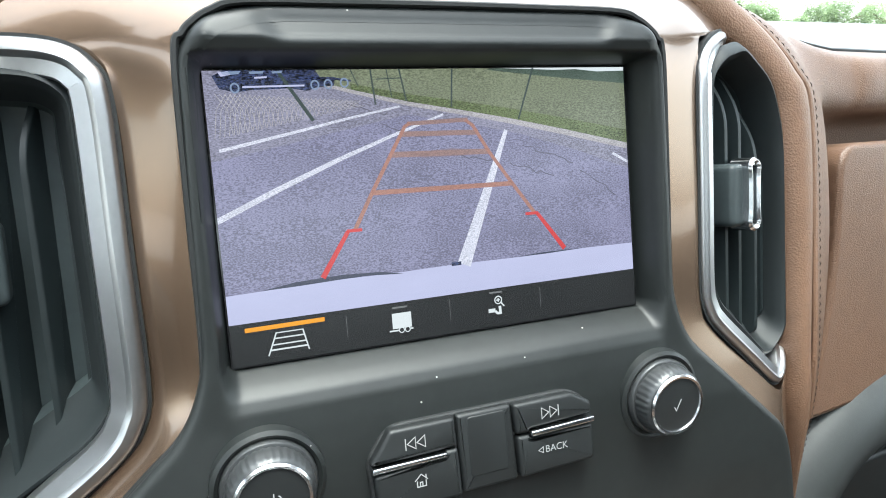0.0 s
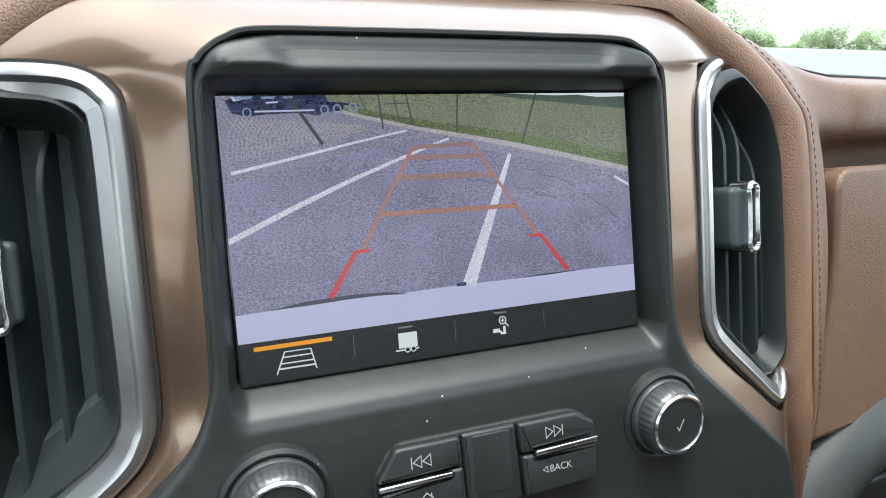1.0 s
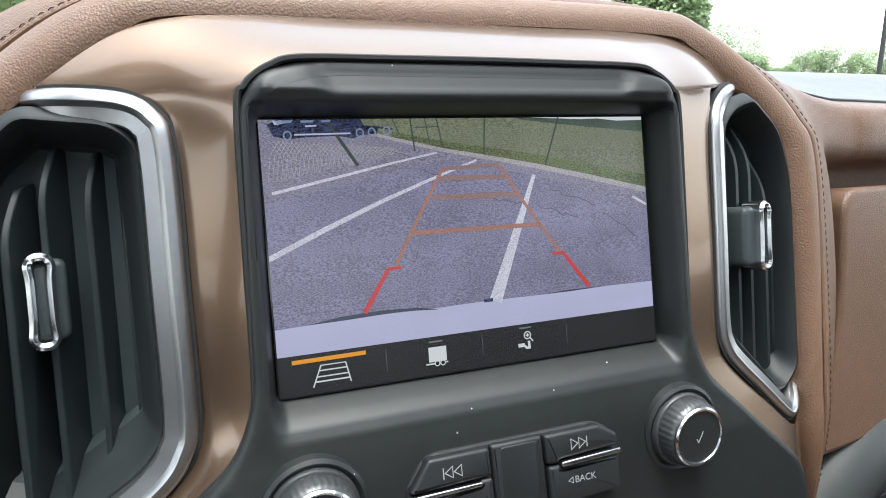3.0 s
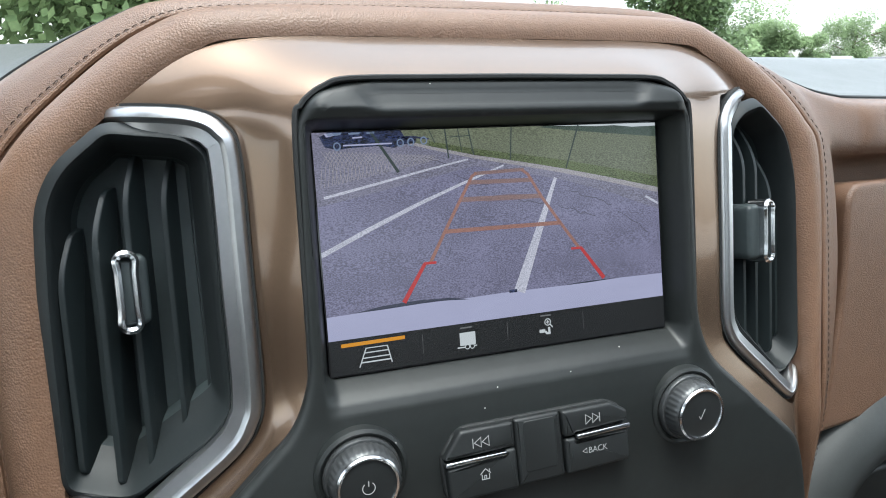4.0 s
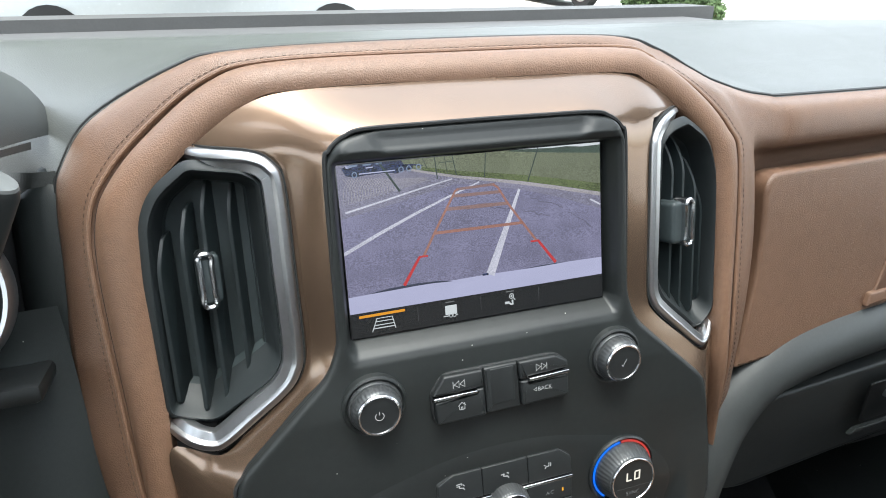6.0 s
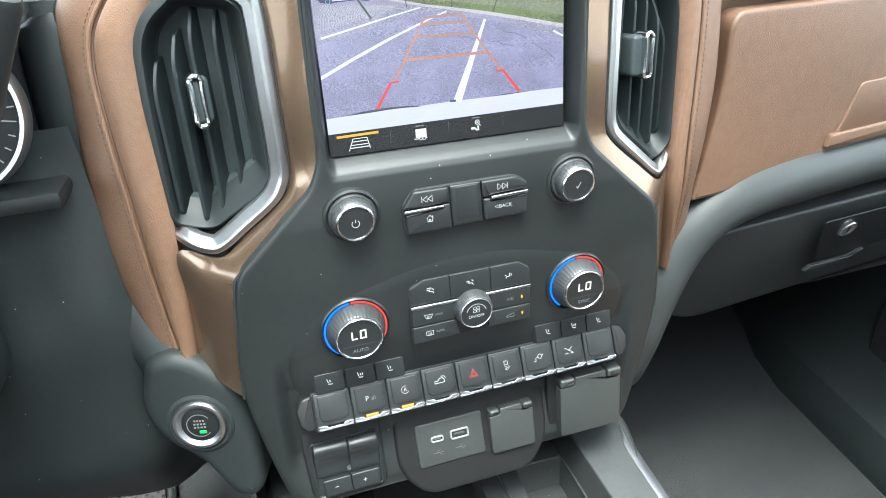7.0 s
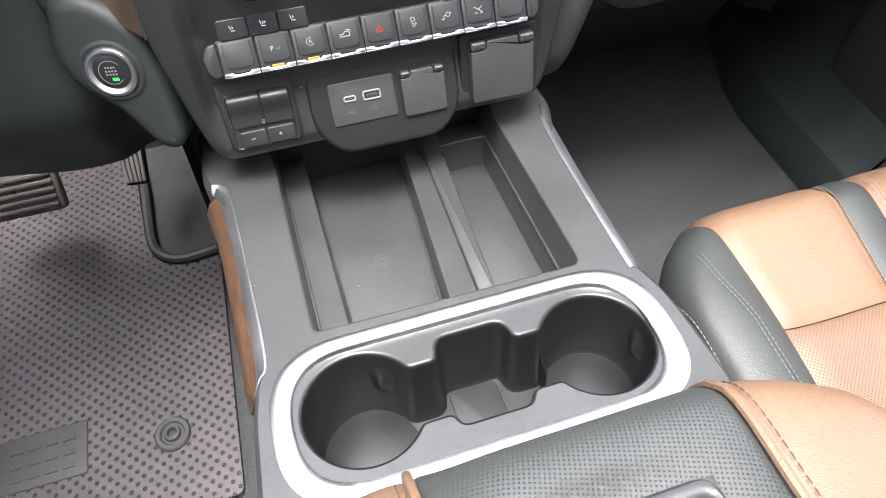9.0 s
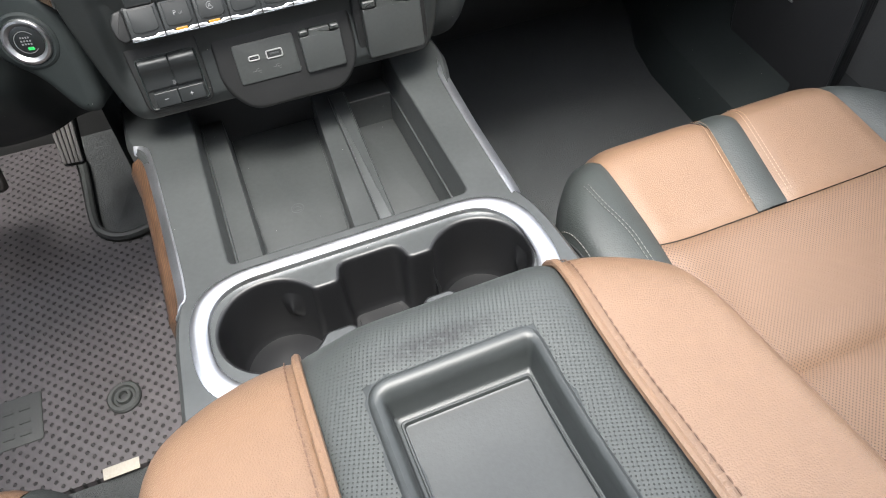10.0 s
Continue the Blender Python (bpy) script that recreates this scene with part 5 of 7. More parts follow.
def vent_shell(ob, right):
    """Chrome bracket, dark housing and the sloping ledge under the slats."""
    k = 0.68 if right else 1.0
    prof = [(-0.0060, -0.006), (-0.0060, -0.0006), (-0.0054, 0.0004), (-0.0020, 0.0012), (-0.0006, 0.0016), (0.0004, 0.0032), (0.0014, 0.0038), (0.0042, 0.0034), (0.0056, 0.0022), (0.0062, 0.0006), (0.0062, -0.006)]
    prof = [(u * k, v * (k if v > 0 else 1)) for u, v in prof]
    if right:
        prof = [(-u, v) for u, v in prof][::-1]
    part("bracket", sweep(bmesh.new(), spline(PATHV_R if right else PATHV, 6), prof, (0, -1, 0)), SATINC, ob, "satin chrome bracket")
    # A black strip stands in for the shadowed gap between bracket and bronze.
    e = 0.0061 * k * (-1 if right else 1)
    w = -0.0013 if right else 0.0013
    part("bracket_gap_shadow", sweep(bmesh.new(), spline(PATHV_R if right else PATHV, 6), [(e, -0.006), (e + w, -0.006), (e + w, 0.0004), (e, 0.0004)], (0, -1, 0)), BLACK, ob, "thin black strip painted as the gap's shadow round the bracket")
    lp = fillet(OPEN_R if right else OPEN, [0.004, 0.008, 0.008, 0.01, 0.006, 0.008, 0.006, 0.02, 0.02, 0.01], 4)
    x0, x1, y0, y1 = (0.225, 0.278, 0.000, 0.0115) if right else (-0.045, -0.110, 0.0125, 0.029)
    on = lambda a, b, h=0.0: Vector((a, y0 + (y1 - y0) * smooth(x0, x1, a) - h, b))
    rings = []
    for d, h, up in ((-0.004, -0.005, 0), (0.0, 0.0004, 0), (0.0012, 0.0008, 0), (0.0026, -0.0010, 0.0), (0.0040, -0.006, 0.001), (0.0065, -0.013, 0.0055), (0.0080, -0.017, 0.0085), (0.0085, -0.019, 0.0090), (0.0095, -0.0235, 0.0095)):
        rings.append([on(a2, b2 + up * smooth(0.752, 0.715, b), h) for (a, b), (a2, b2) in zip(lp, inset(lp, d) if d else lp)])
    part("frame", loft(bmesh.new(), rings[:7]), VENTRIM, ob, "grey plastic frame and ledge inside the bracket")
    part("housing", loft(bmesh.new(), rings[6:], True, False, True), VENT, ob)


def slat(ob, x, y, zb, zt, lean, depth=0.016):
    """An upright blade with rounded front corners; lean: how far it runs sideways as it goes back."""
    pr = fillet([(y + depth, zb), (y + 0.009, zb), (y, zb + 0.002), (y, zt - 0.018), (y + 0.009, zt), (y + depth, zt + 0.002)], [0.001, 0.007, 0.010, 0.012, 0.006, 0.001], 5)
    part("slat", slab(bmesh.new(), pr, lambda a, b, h: Vector((x + h + (a - y) * lean, a, b)), -0.0011, 0.0011, 0.0006, 3), SLAT, ob)


def vent_tab(ob, hx, y, hz, yaw, body):
    """The sliding tab: a dark body in a waisted chrome loop."""
    fon = facing((hx, y, hz), 0, yaw=yaw)
    tab = part("tab", slab(bmesh.new(), rect(body[0], body[1], -0.0150, 0.0150, 0.004, 5), fon, -0.020, -0.0012, 0.0025, 4), VENT, ob)
    o = fillet([(-0.0026, -0.0175), (-0.0054, -0.0140), (-0.0046, -0.0085), (-0.0046, 0.0085), (-0.0054, 0.0140), (-0.0026, 0.0175), (0.0026, 0.0175), (0.0054, 0.0140), (0.0046, 0.0085), (0.0046, -0.0085), (0.0054, -0.0140), (0.0026, -0.0175)], 0.0028, 4)
    part("tab_frame", ring_plate(bmesh.new(), o, inset(o, 0.0027), fon, -0.008, 0.0030, 0.0012), CHROME, tab, "bright chrome tab loop")
    bm = bmesh.new()
    slab(bm, rect(-0.0019, 0.0019, -0.0125, 0.0125, 0.0012, 3), fon, -0.006, 0.0004, 0.0005, 2)
    part("tab_core", bm, VENT, tab)


def air_vent(right):
    ob = thing("air_vent", "black upright-slatted air vent in a satin chrome bracket", "air vent", (0.250 if right else -0.075, 0.03, 0.70), group="dash air vents")
    vent_shell(ob, right)
    if right:
        for x, y, zb, zt in ((0.2355, 0.0075, 0.742, 0.847), (0.2475, 0.0110, 0.732, 0.846), (0.2600, 0.0130, 0.730, 0.830), (0.2715, 0.020, 0.736, 0.815)):
            slat(ob, x, y, zb - 0.018, zt, -0.42)
        vent_tab(ob, 0.2420, -0.0010, 0.7880, 14, (-0.0130, 0.0040))
    else:
        for x, y, zb, zt in ((-0.1040, 0.033, 0.728, 0.812), (-0.0890, 0.028, 0.722, 0.829), (-0.0760, 0.028, 0.722, 0.844), (-0.0610, 0.028, 0.732, 0.844), (-0.0490, 0.031, 0.742, 0.836)):
            slat(ob, x, y, zb - 0.022, zt, 0.50)
        vent_tab(ob, -0.0775, 0.0215, 0.7870, 8, (-0.0045, 0.0085))
    return ob


air_vent(False)
air_vent(True)

# ---- the display ----
display = thing("touchscreen", "lit display showing a rear camera view of a parking lot", "display", (C, 0.0, Z0))
H = Z1 - Z0
son = lambda a, b, h=0.0: Vector((a * W, 0.0003 + (1 - b) * 0.0040 - 0.0006 - h, Z1 - b * H))
FROST = mat("display_glass", (0.010, 0.010, 0.011), 0.12, rvar=0.04, var=0.05)
part("glass", slab(bmesh.new(), [(-0.004, -0.006), (-0.004, 1.006), (1.004, 1.006), (1.004, -0.006)], son, -0.004, 0.0, 0.0003, 1), FROST, display, "black glossy glass")


def lit(name, polys, material, h, label=""):
    for p in polys:
        bm = bmesh.new()
        bm.faces.new([bm.verts.new(son(a, b, h)) for a, b in p])
        part(name, bm, material, display, label)


def lines(name, sets, material, h, label="", joined=False):
    """Lines of the picture: points (a, b) and widths in metres at both ends."""
    bm = bmesh.new()
    for pts, w0, w1 in sets:
        P = [Vector((a * W, -b * H)) for a, b in pts]
        n = len(P)
        L, R = [], []
        for i, p in enumerate(P):
            t = (P[min(i + 1, n - 1)] - P[max(i - 1, 0)]).normalized()
            m = Vector((-t.y, t.x)) * (w0 + (w1 - w0) * i / max(1, n - 1)) / 2
            L.append(p + m)
            R.append(p - m)
        f = lambda q: son(min(1, max(0, q.x / W)), -q.y / H, h)
        loft(bm, [[f(q) for q in L], [f(q) for q in R]], False)
        if not joined:
            part(name, bm, material, display, label)
            bm = bmesh.new()
    if joined:
        tagged(part(name, bm, material, display, label), kind="stuff" if len(sets) > 12 else "")


ASPHALT = glow("picture_asphalt", (0.248, 0.234, 0.372), 1.0, 0.65, (1700, 1300), 0.64)
ASPHALT_FAR = glow("picture_far_asphalt", (0.275, 0.258, 0.365), 1.0, 0.8, (1500, 900), 0.6)
GRASSP = glow("picture_grass", (0.205, 0.222, 0.150), 1.0, 0.8, (1500, 700), 0.62)
SKYP = glow("picture_sky", (0.80, 0.82, 0.88), 1.0)
TREEP = glow("picture_treeline", (0.075, 0.105, 0.085), 1.0, 0.9, (2600, 900), 0.35)
BUMP = glow("picture_bumper", (0.56, 0.55, 0.80), 1.0, 1.5, (60, 300), 0.96)
LINEP = glow("picture_paint_line", (0.70, 0.68, 0.82), 1.0, 0.5, (2200, 900), 0.75)
KERBP = glow("picture_kerb", (0.46, 0.42, 0.46), 1.0, 0.5, (1800, 900), 0.75)
DARKP = glow("picture_dark", (0.035, 0.045, 0.110), 1.0, 0.7, (1300, 900), 0.1)
POSTP = glow("picture_post", (0.05, 0.07, 0.07), 1.0)
GUIDE = glow("guide_orange", (0.42, 0.20, 0.165), 1.0, 0.9, (1500, 900), 0.8)
GUIDE2 = glow("guide_orange_far", (0.325, 0.20, 0.20), 1.0, 0.9, (1500, 900), 0.8)
GUIDER = glow("guide_red", (0.66, 0.055, 0.065), 1.0)
UIBAR = glow("menu_black", (0.010, 0.011, 0.013), 1.0)
UIORANGE = glow("menu_orange", (0.95, 0.38, 0.02), 1.0)
UIWHITE = glow("menu_white", (0.80, 0.82, 0.86), 1.0)
UIGREY = glow("menu_grey", (0.20, 0.20, 0.21), 1.0)
KERB = [(0.205, 0.036), (0.298, 0.077), (0.423, 0.125), (0.557, 0.165), (0.669, 0.201), (0.818, 0.255), (1.0, 0.325)]
BUMPER = [(0.0, 0.752), (0.082, 0.748), (0.203, 0.740), (0.356, 0.742), (0.506, 0.737), (0.696, 0.739), (0.805, 0.733), (1.0, 0.736)]
FARL = [(0.0, 0.30), (0.10, 0.27), (0.25, 0.22), (0.42, 0.165), (0.56, 0.205), (0.70, 0.255), (0.85, 0.33), (1.0, 0.42)]
lit("asphalt", [FARL + BUMPER[::-1]], ASPHALT, 0.00002)
lit("far_asphalt", [[(0.0, 0.0), (0.205, 0.0), *KERB, *FARL[::-1]]], ASPHALT_FAR, 0.00002)
lit("grass", [[(0.205, 0.0), (0.62, 0.0), (1.0, 0.060), *KERB[::-1]]], GRASSP, 0.00002)
VERGE = [(a, b - 0.012 - 0.055 * a) for a, b in KERB[1:]]
lit("grass_verge", [[*VERGE, *KERB[:0:-1]]], glow("picture_verge", (0.135, 0.165, 0.075), 1.0, 0.7, (1700, 900), 0.4), 0.00004)
lit("treeline", [[(0.64, 0.0), (0.74, 0.004), (0.80, 0.008), (0.86, 0.006), (0.92, 0.016), (1.0, 0.014), (1.0, 0.066), (0.90, 0.052), (0.78, 0.034), (0.62, 0.006)]], TREEP, 0.00006)
lit("sky", [[(0.66, 0.0), (0.74, 0.0045), (0.80, 0.0085), (0.86, 0.0065), (0.92, 0.0165), (1.0, 0.0145), (1.0, 0.0)]], SKYP, 0.00007)
lines("kerb", [(KERB, 0.0011, 0.0026)], KERBP, 0.00006)
lines("parking_line", [([(0.018, 0.264), (0.165, 0.214), (0.290, 0.170), (0.404, 0.134)], 0.0012, 0.0008)], LINEP, 0.00008)
lines("parking_line", [([(-0.002, 0.497), (0.130, 0.402), (0.262, 0.312), (0.380, 0.240), (0.506, 0.168)], 0.0024, 0.0008)], LINEP, 0.00008)
lines("parking_line", [([(0.530, 0.742), (0.598, 0.480), (0.661, 0.237)], 0.0060, 0.0016)], LINEP, 0.00008)
lines("parking_line", [([(0.955, 0.352), (1.0, 0.392)], 0.0012, 0.0012)], LINEP, 0.00008)
lines("fence_post", [([(0.147, 0.003), (0.212, 0.175)], 0.0012, 0.0014), ([(0.344, 0.0), (0.350, 0.126)], 0.0006, 0.0007), ([(0.409, 0.0), (0.421, 0.115)], 0.0006, 0.0006), ([(0.355, 0.035), (0.412, 0.032)], 0.0004, 0.0004), ([(0.380, 0.0), (0.388, 0.10)], 0.0004, 0.0004), ([(0.30, 0.0), (0.315, 0.06)], 0.0004, 0.0004), ([(0.535, 0.0), (0.527, 0.142)], 0.0006, 0.0007), ([(0.742, 0.0), (0.696, 0.197)], 0.0008, 0.0007)], POSTP, 0.00010)
lit("parked_truck", [[(0.018, 0.018), (0.04, 0.0), (0.225, 0.0), (0.235, 0.03), (0.265, 0.035), (0.262, 0.056), (0.225, 0.060), (0.205, 0.072), (0.170, 0.062), (0.09, 0.066), (0.06, 0.072), (0.03, 0.060)]], DARKP, 0.00009)
lit("truck_light", [[(0.03, 0.006), (0.05, 0.002), (0.055, 0.014), (0.035, 0.02)], [(0.075, 0.052), (0.20, 0.050), (0.20, 0.056), (0.075, 0.058)], [(0.10, 0.022), (0.125, 0.02), (0.125, 0.026), (0.10, 0.028)]], BUMP, 0.00010)
PALEP = glow("picture_truck_glints", (0.24, 0.30, 0.46), 1.0)
lit("truck_window", [[(0.035, 0.004), (0.075, 0.002), (0.070, 0.012), (0.040, 0.016)], [(0.09, 0.004), (0.12, 0.003), (0.118, 0.011), (0.092, 0.012)], [(0.135, 0.004), (0.158, 0.003), (0.155, 0.010), (0.137, 0.011)]], PALEP, 0.00010)
for a, b in ((0.060, 0.058), (0.222, 0.052), (0.250, 0.050), (0.285, 0.046)):
    lines("truck_wheel", [([(a + 0.008 * math.cos(t), b + 0.015 * math.sin(t)) for t in span(0, 2 * math.pi, 12)], 0.0006, 0.0006)], PALEP, 0.00011)
lines("truck_rail", [([(0.19, 0.028), (0.26, 0.030), (0.30, 0.040)], 0.0012, 0.0006)], DARKP, 0.00009)
mesh = []
for i in range(30):
    a = 0.020 + i * 0.0095
    mesh.append(([(a, 0.075 + 0.0012 * i), (a + 0.022, 0.13), (a + 0.028, 0.215 - 0.0030 * i)], 0.00022, 0.00022))
    mesh.append(([(a + 0.022, 0.075 + 0.0012 * i), (a, 0.13), (a - 0.008, 0.225 - 0.0030 * i)], 0.00022, 0.00022))
lines("chain_link", mesh, KERBP, 0.00007, joined=True)
rng = random.Random(4)
cr = []
for (a, b, da, db, n) in ((0.36, 0.20, 0.10, 0.05, 9), (0.46, 0.305, 0.16, 0.045, 10), (0.70, 0.30, 0.14, 0.08, 10), (0.28, 0.12, 0.10, 0.04, 8), (0.66, 0.36, 0.12, 0.07, 8), (0.86, 0.42, 0.10, 0.10, 6)):
    p = [(a + da * i / n + rng.uniform(-0.006, 0.006), b + db * i / n + rng.uniform(-0.008, 0.008)) for i in range(n + 1)]
    cr.append((p, 0.0003, 0.0004))
lines("asphalt_cracks", cr, glow("picture_crack", (0.12, 0.11, 0.16), 1.0), 0.00007, joined=True)
lit("bumper", [BUMPER + [(1.0, 0.849), (0.0, 0.853)]], BUMP, 0.00004)
lit("bumper_shadow", [[(0.070, 0.748), (0.142, 0.731), (0.241, 0.725), (0.330, 0.731), (0.382, 0.748), (0.30, 0.739), (0.24, 0.741), (0.15, 0.746)], [(0.663, 0.738), (0.742, 0.731), (0.869, 0.733), (0.742, 0.7385)]], glow("picture_shade", (0.06, 0.065, 0.11), 1.0), 0.00010)
lit("hitch_ball", [[(0.499, 0.728), (0.523, 0.728), (0.523, 0.742), (0.499, 0.742)]], DARKP, 0.00011)
lit("tyre_stain", [[(0.43, 0.305), (0.52, 0.295), (0.60, 0.312), (0.55, 0.326), (0.45, 0.325)]], glow("picture_stain", (0.24, 0.19, 0.26), 1.0, 0.9, (2000, 900), 0.7), 0.00005)
lines("guide_line", [([(0.280, 0.568), (0.325, 0.441), (0.376, 0.304), (0.412, 0.208), (0.425, 0.196)], 0.0016, 0.0013), ([(0.724, 0.571), (0.668, 0.445), (0.614, 0.319), (0.576, 0.213), (0.558, 0.192)], 0.0016, 0.0013), ([(0.325, 0.441), (0.668, 0.445)], 0.0019, 0.0019)], GUIDE, 0.00013, "orange distance guides")
lines("guide_line", [([(0.376, 0.308), (0.615, 0.315)], 0.0022, 0.0022), ([(0.399, 0.235), (0.589, 0.240)], 0.0020, 0.0020), ([(0.418, 0.198), (0.565, 0.191)], 0.0016, 0.0016)], GUIDE2, 0.00012)
lines("stop_guide", [([(0.201, 0.728), (0.264, 0.572)], 0.0021, 0.0016), ([(0.262, 0.570), (0.296, 0.570)], 0.0012, 0.0012), ([(0.800, 0.725), (0.730, 0.572)], 0.0021, 0.0016), ([(0.732, 0.570), (0.698, 0.570)], 0.0012, 0.0012)], GUIDER, 0.00014, "red stop guides")
lit("menu_bar", [[(0.0, 0.853), (1.0, 0.849), (1.0, 1.0), (0.0, 1.0)]], UIBAR, 0.00012)
lines("selected_bar", [([(0.030, 0.877), (0.196, 0.875)], 0.0016, 0.0016)], UIORANGE, 0.0002)
lines("menu_mark", [([(0.243, 0.874), (0.243, 0.958)], 0.00022, 0.00022), ([(0.486, 0.869), (0.486, 0.953)], 0.00022, 0.00022), ([(0.7235, 0.872), (0.7235, 0.953)], 0.00022, 0.00022), ([(0.348, 0.871), (0.383, 0.871)], 0.0007, 0.0007), ([(0.588, 0.866), (0.621, 0.867)], 0.0007, 0.0007)], UIGREY, 0.0002)
lines("guide_icon", [([(0.093, 0.897), (0.073, 0.977)], 0.0005, 0.0005), ([(0.148, 0.898), (0.158, 0.974)], 0.0005, 0.0005), ([(0.092, 0.899), (0.149, 0.899)], 0.0004, 0.0004), ([(0.087, 0.918), (0.151, 0.918)], 0.0005, 0.0005), ([(0.081, 0.940), (0.154, 0.940)], 0.0005, 0.0005), ([(0.077, 0.958), (0.156, 0.958)], 0.0006, 0.0006)], UIWHITE, 0.0002, joined=True)
lit("trailer_icon", [[(0.346, 0.892), (0.391, 0.892), (0.391, 0.950), (0.346, 0.950)]], UIWHITE, 0.0002)
lines("trailer_wheels", [([(0.338, 0.957), (0.360, 0.957)], 0.0006, 0.0006), ([(0.3665 + 0.006 * math.cos(t), 0.957 + 0.010 * math.sin(t)) for t in span(0, 2 * math.pi, 12)], 0.0004, 0.0004), ([(0.3805 + 0.006 * math.cos(t), 0.957 + 0.010 * math.sin(t)) for t in span(0, 2 * math.pi, 12)], 0.0004, 0.0004), ([(0.388, 0.956), (0.394, 0.956)], 0.0006, 0.0006)], UIWHITE, 0.00024, joined=True)
lines("hitch_icon", [([(0.610 + 0.009 * math.cos(t), 0.898 + 0.015 * math.sin(t)) for t in span(0, 2 * math.pi, 14)], 0.0005, 0.0005), ([(0.6165, 0.909), (0.625, 0.925)], 0.0006, 0.0006), ([(0.605, 0.898), (0.615, 0.898)], 0.0005, 0.0005), ([(0.610, 0.890), (0.610, 0.906)], 0.0005, 0.0005), ([(0.583, 0.937), (0.601, 0.937)], 0.0016, 0.0016), ([(0.601, 0.940), (0.606, 0.950), (0.612, 0.950)], 0.0011, 0.0011), ([(0.613, 0.922), (0.614, 0.955)], 0.0012, 0.0012)], UIWHITE, 0.0002, joined=True)

# ---- knobs and buttons of the stack ----
yat = lambda x, z: float(stack_y(x, z))


def small_knob(x, z, sign):
    ob = thing("radio_knob", "dark knurled rotary knob with a bright chrome ring", "knob", (x, -0.014, z), group="radio knobs")
    on = facing((x, yat(x, z), z), -4)
    part("collar", lathe(bmesh.new(), [(0.0205, -0.003), (0.0200, 0.0010), (0.0185, 0.0020), (0.0172, 0.0012), (0.0172, -0.003)], on, 0, 0, 56), PANEL, ob)
    part("skirt", lathe(bmesh.new(), [(0.0168, -0.002), (0.0168, 0.0024), (0.0162, 0.0034), (0.0150, 0.0038)], on, 0, 0, 56), GREYKNOB, ob)
    part("grip", lathe(bmesh.new(), [(0.0152, 0.0020), (0.0152, 0.0046, 1), (0.0145, 0.0094, 1), (0.0138, 0.0108), (0.0130, 0.0116)], on, 0, 0, 144, 0.0003), GREYKNOB, ob)
    part("ring", lathe(bmesh.new(), [(0.0134, 0.0108), (0.0134, 0.0122), (0.0127, 0.0130), (0.0118, 0.0128), (0.0113, 0.0116)], on, 0, 0, 56, caps=(False, False)), CHROME, ob, "bright chrome ring")
    face = part("face", lathe(bmesh.new(), [(0.0116, 0.0110), (0.0116, 0.0120), (0.0104, 0.0122)], on, 0, 0, 48), BUTTON, ob)
    bm = bmesh.new()
    for st in sign:
        stroke(bm, [(a * 0.001, b * 0.001) for a, b in st], 0.0004, on, 0.0124)
    part("sign", bm, WHITE, face)


arc = [(2.6 * math.sin(radians(t)), 2.6 * math.cos(radians(t)) - 0.4) for t in range(35, 326, 15)]
small_knob(0.0071, 0.7053, [arc, [(0, 2.8), (0, 0.4)]])
small_knob(0.1742, 0.7058, [[(-1.9, -0.6), (-0.8, -2.4), (1.6, 2.4)]])

media = thing("media_buttons", "cluster of black radio buttons with silver strips", "buttons", (C, -0.015, 0.685))
mon = facing((C, -0.0155, 0.704), 4)
o = [(x - C, z - 0.704) for x, z in [(0.0415, 0.7055), (0.0500, 0.7176), (0.1275, 0.7176), (0.1365, 0.7120), (0.1365, 0.6872), (0.0430, 0.6855)]]
part("surround", slab(bmesh.new(), fillet(o, [0.004, 0.006, 0.006, 0.006, 0.005, 0.005], 5), mon, -0.004, 0.0016, 0.001), BLACK, media)
BTN = {"prev_button": [(0.0422, 0.7057), (0.0503, 0.7168), (0.0757, 0.7168), (0.0762, 0.7055), (0.0430, 0.7048)], "home_button": [(0.0430, 0.7012), (0.0708, 0.7030), (0.0712, 0.7048), (0.0763, 0.7050), (0.0768, 0.6864), (0.0440, 0.6864)],
       "centre_pad": [(0.0768, 0.7170), (0.1000, 0.7170), (0.1010, 0.6868), (0.0776, 0.6866)], "next_button": [(0.1006, 0.7168), (0.1270, 0.7168), (0.1357, 0.7118), (0.1357, 0.7070), (0.1070, 0.7058), (0.1065, 0.7045), (0.1012, 0.7045)], "back_button": [(0.1014, 0.7038), (0.1068, 0.7036), (0.1072, 0.7022), (0.1358, 0.7030), (0.1355, 0.6880), (0.1018, 0.6872)]}
btn = {}
for nm, pts in BTN.items():
    lp = fillet([(x - C, z - 0.704) for x, z in pts], 0.0014, 3)
    btn[nm] = part(nm, slab(bmesh.new(), lp, mon, 0.0, 0.0058 if nm != "centre_pad" else 0.0046, 0.0017, 4), BUTTON, media)
for pts in ([(0.0422, 0.7022), (0.0426, 0.7042), (0.0712, 0.7045), (0.0712, 0.7028)], [(0.1072, 0.7030), (0.1072, 0.7050), (0.1360, 0.7058), (0.1360, 0.7036)]):
    part("strip", slab(bmesh.new(), fillet([(x - C, z - 0.704) for x, z in pts], 0.0005, 2), mon, 0.002, 0.0068, 0.0005), CHROME, media, "bright silver strip")
lp = rect(0.0808 - C, 0.0972 - C, 0.6920 - 0.704, 0.7155 - 0.704, 0.0016, 3)
part("pad_recess", slab(bmesh.new(), lp, mon, 0.003, 0.0049, 0.0006), BUTTON, btn["centre_pad"])
sm = 0.0058 + 0.0001
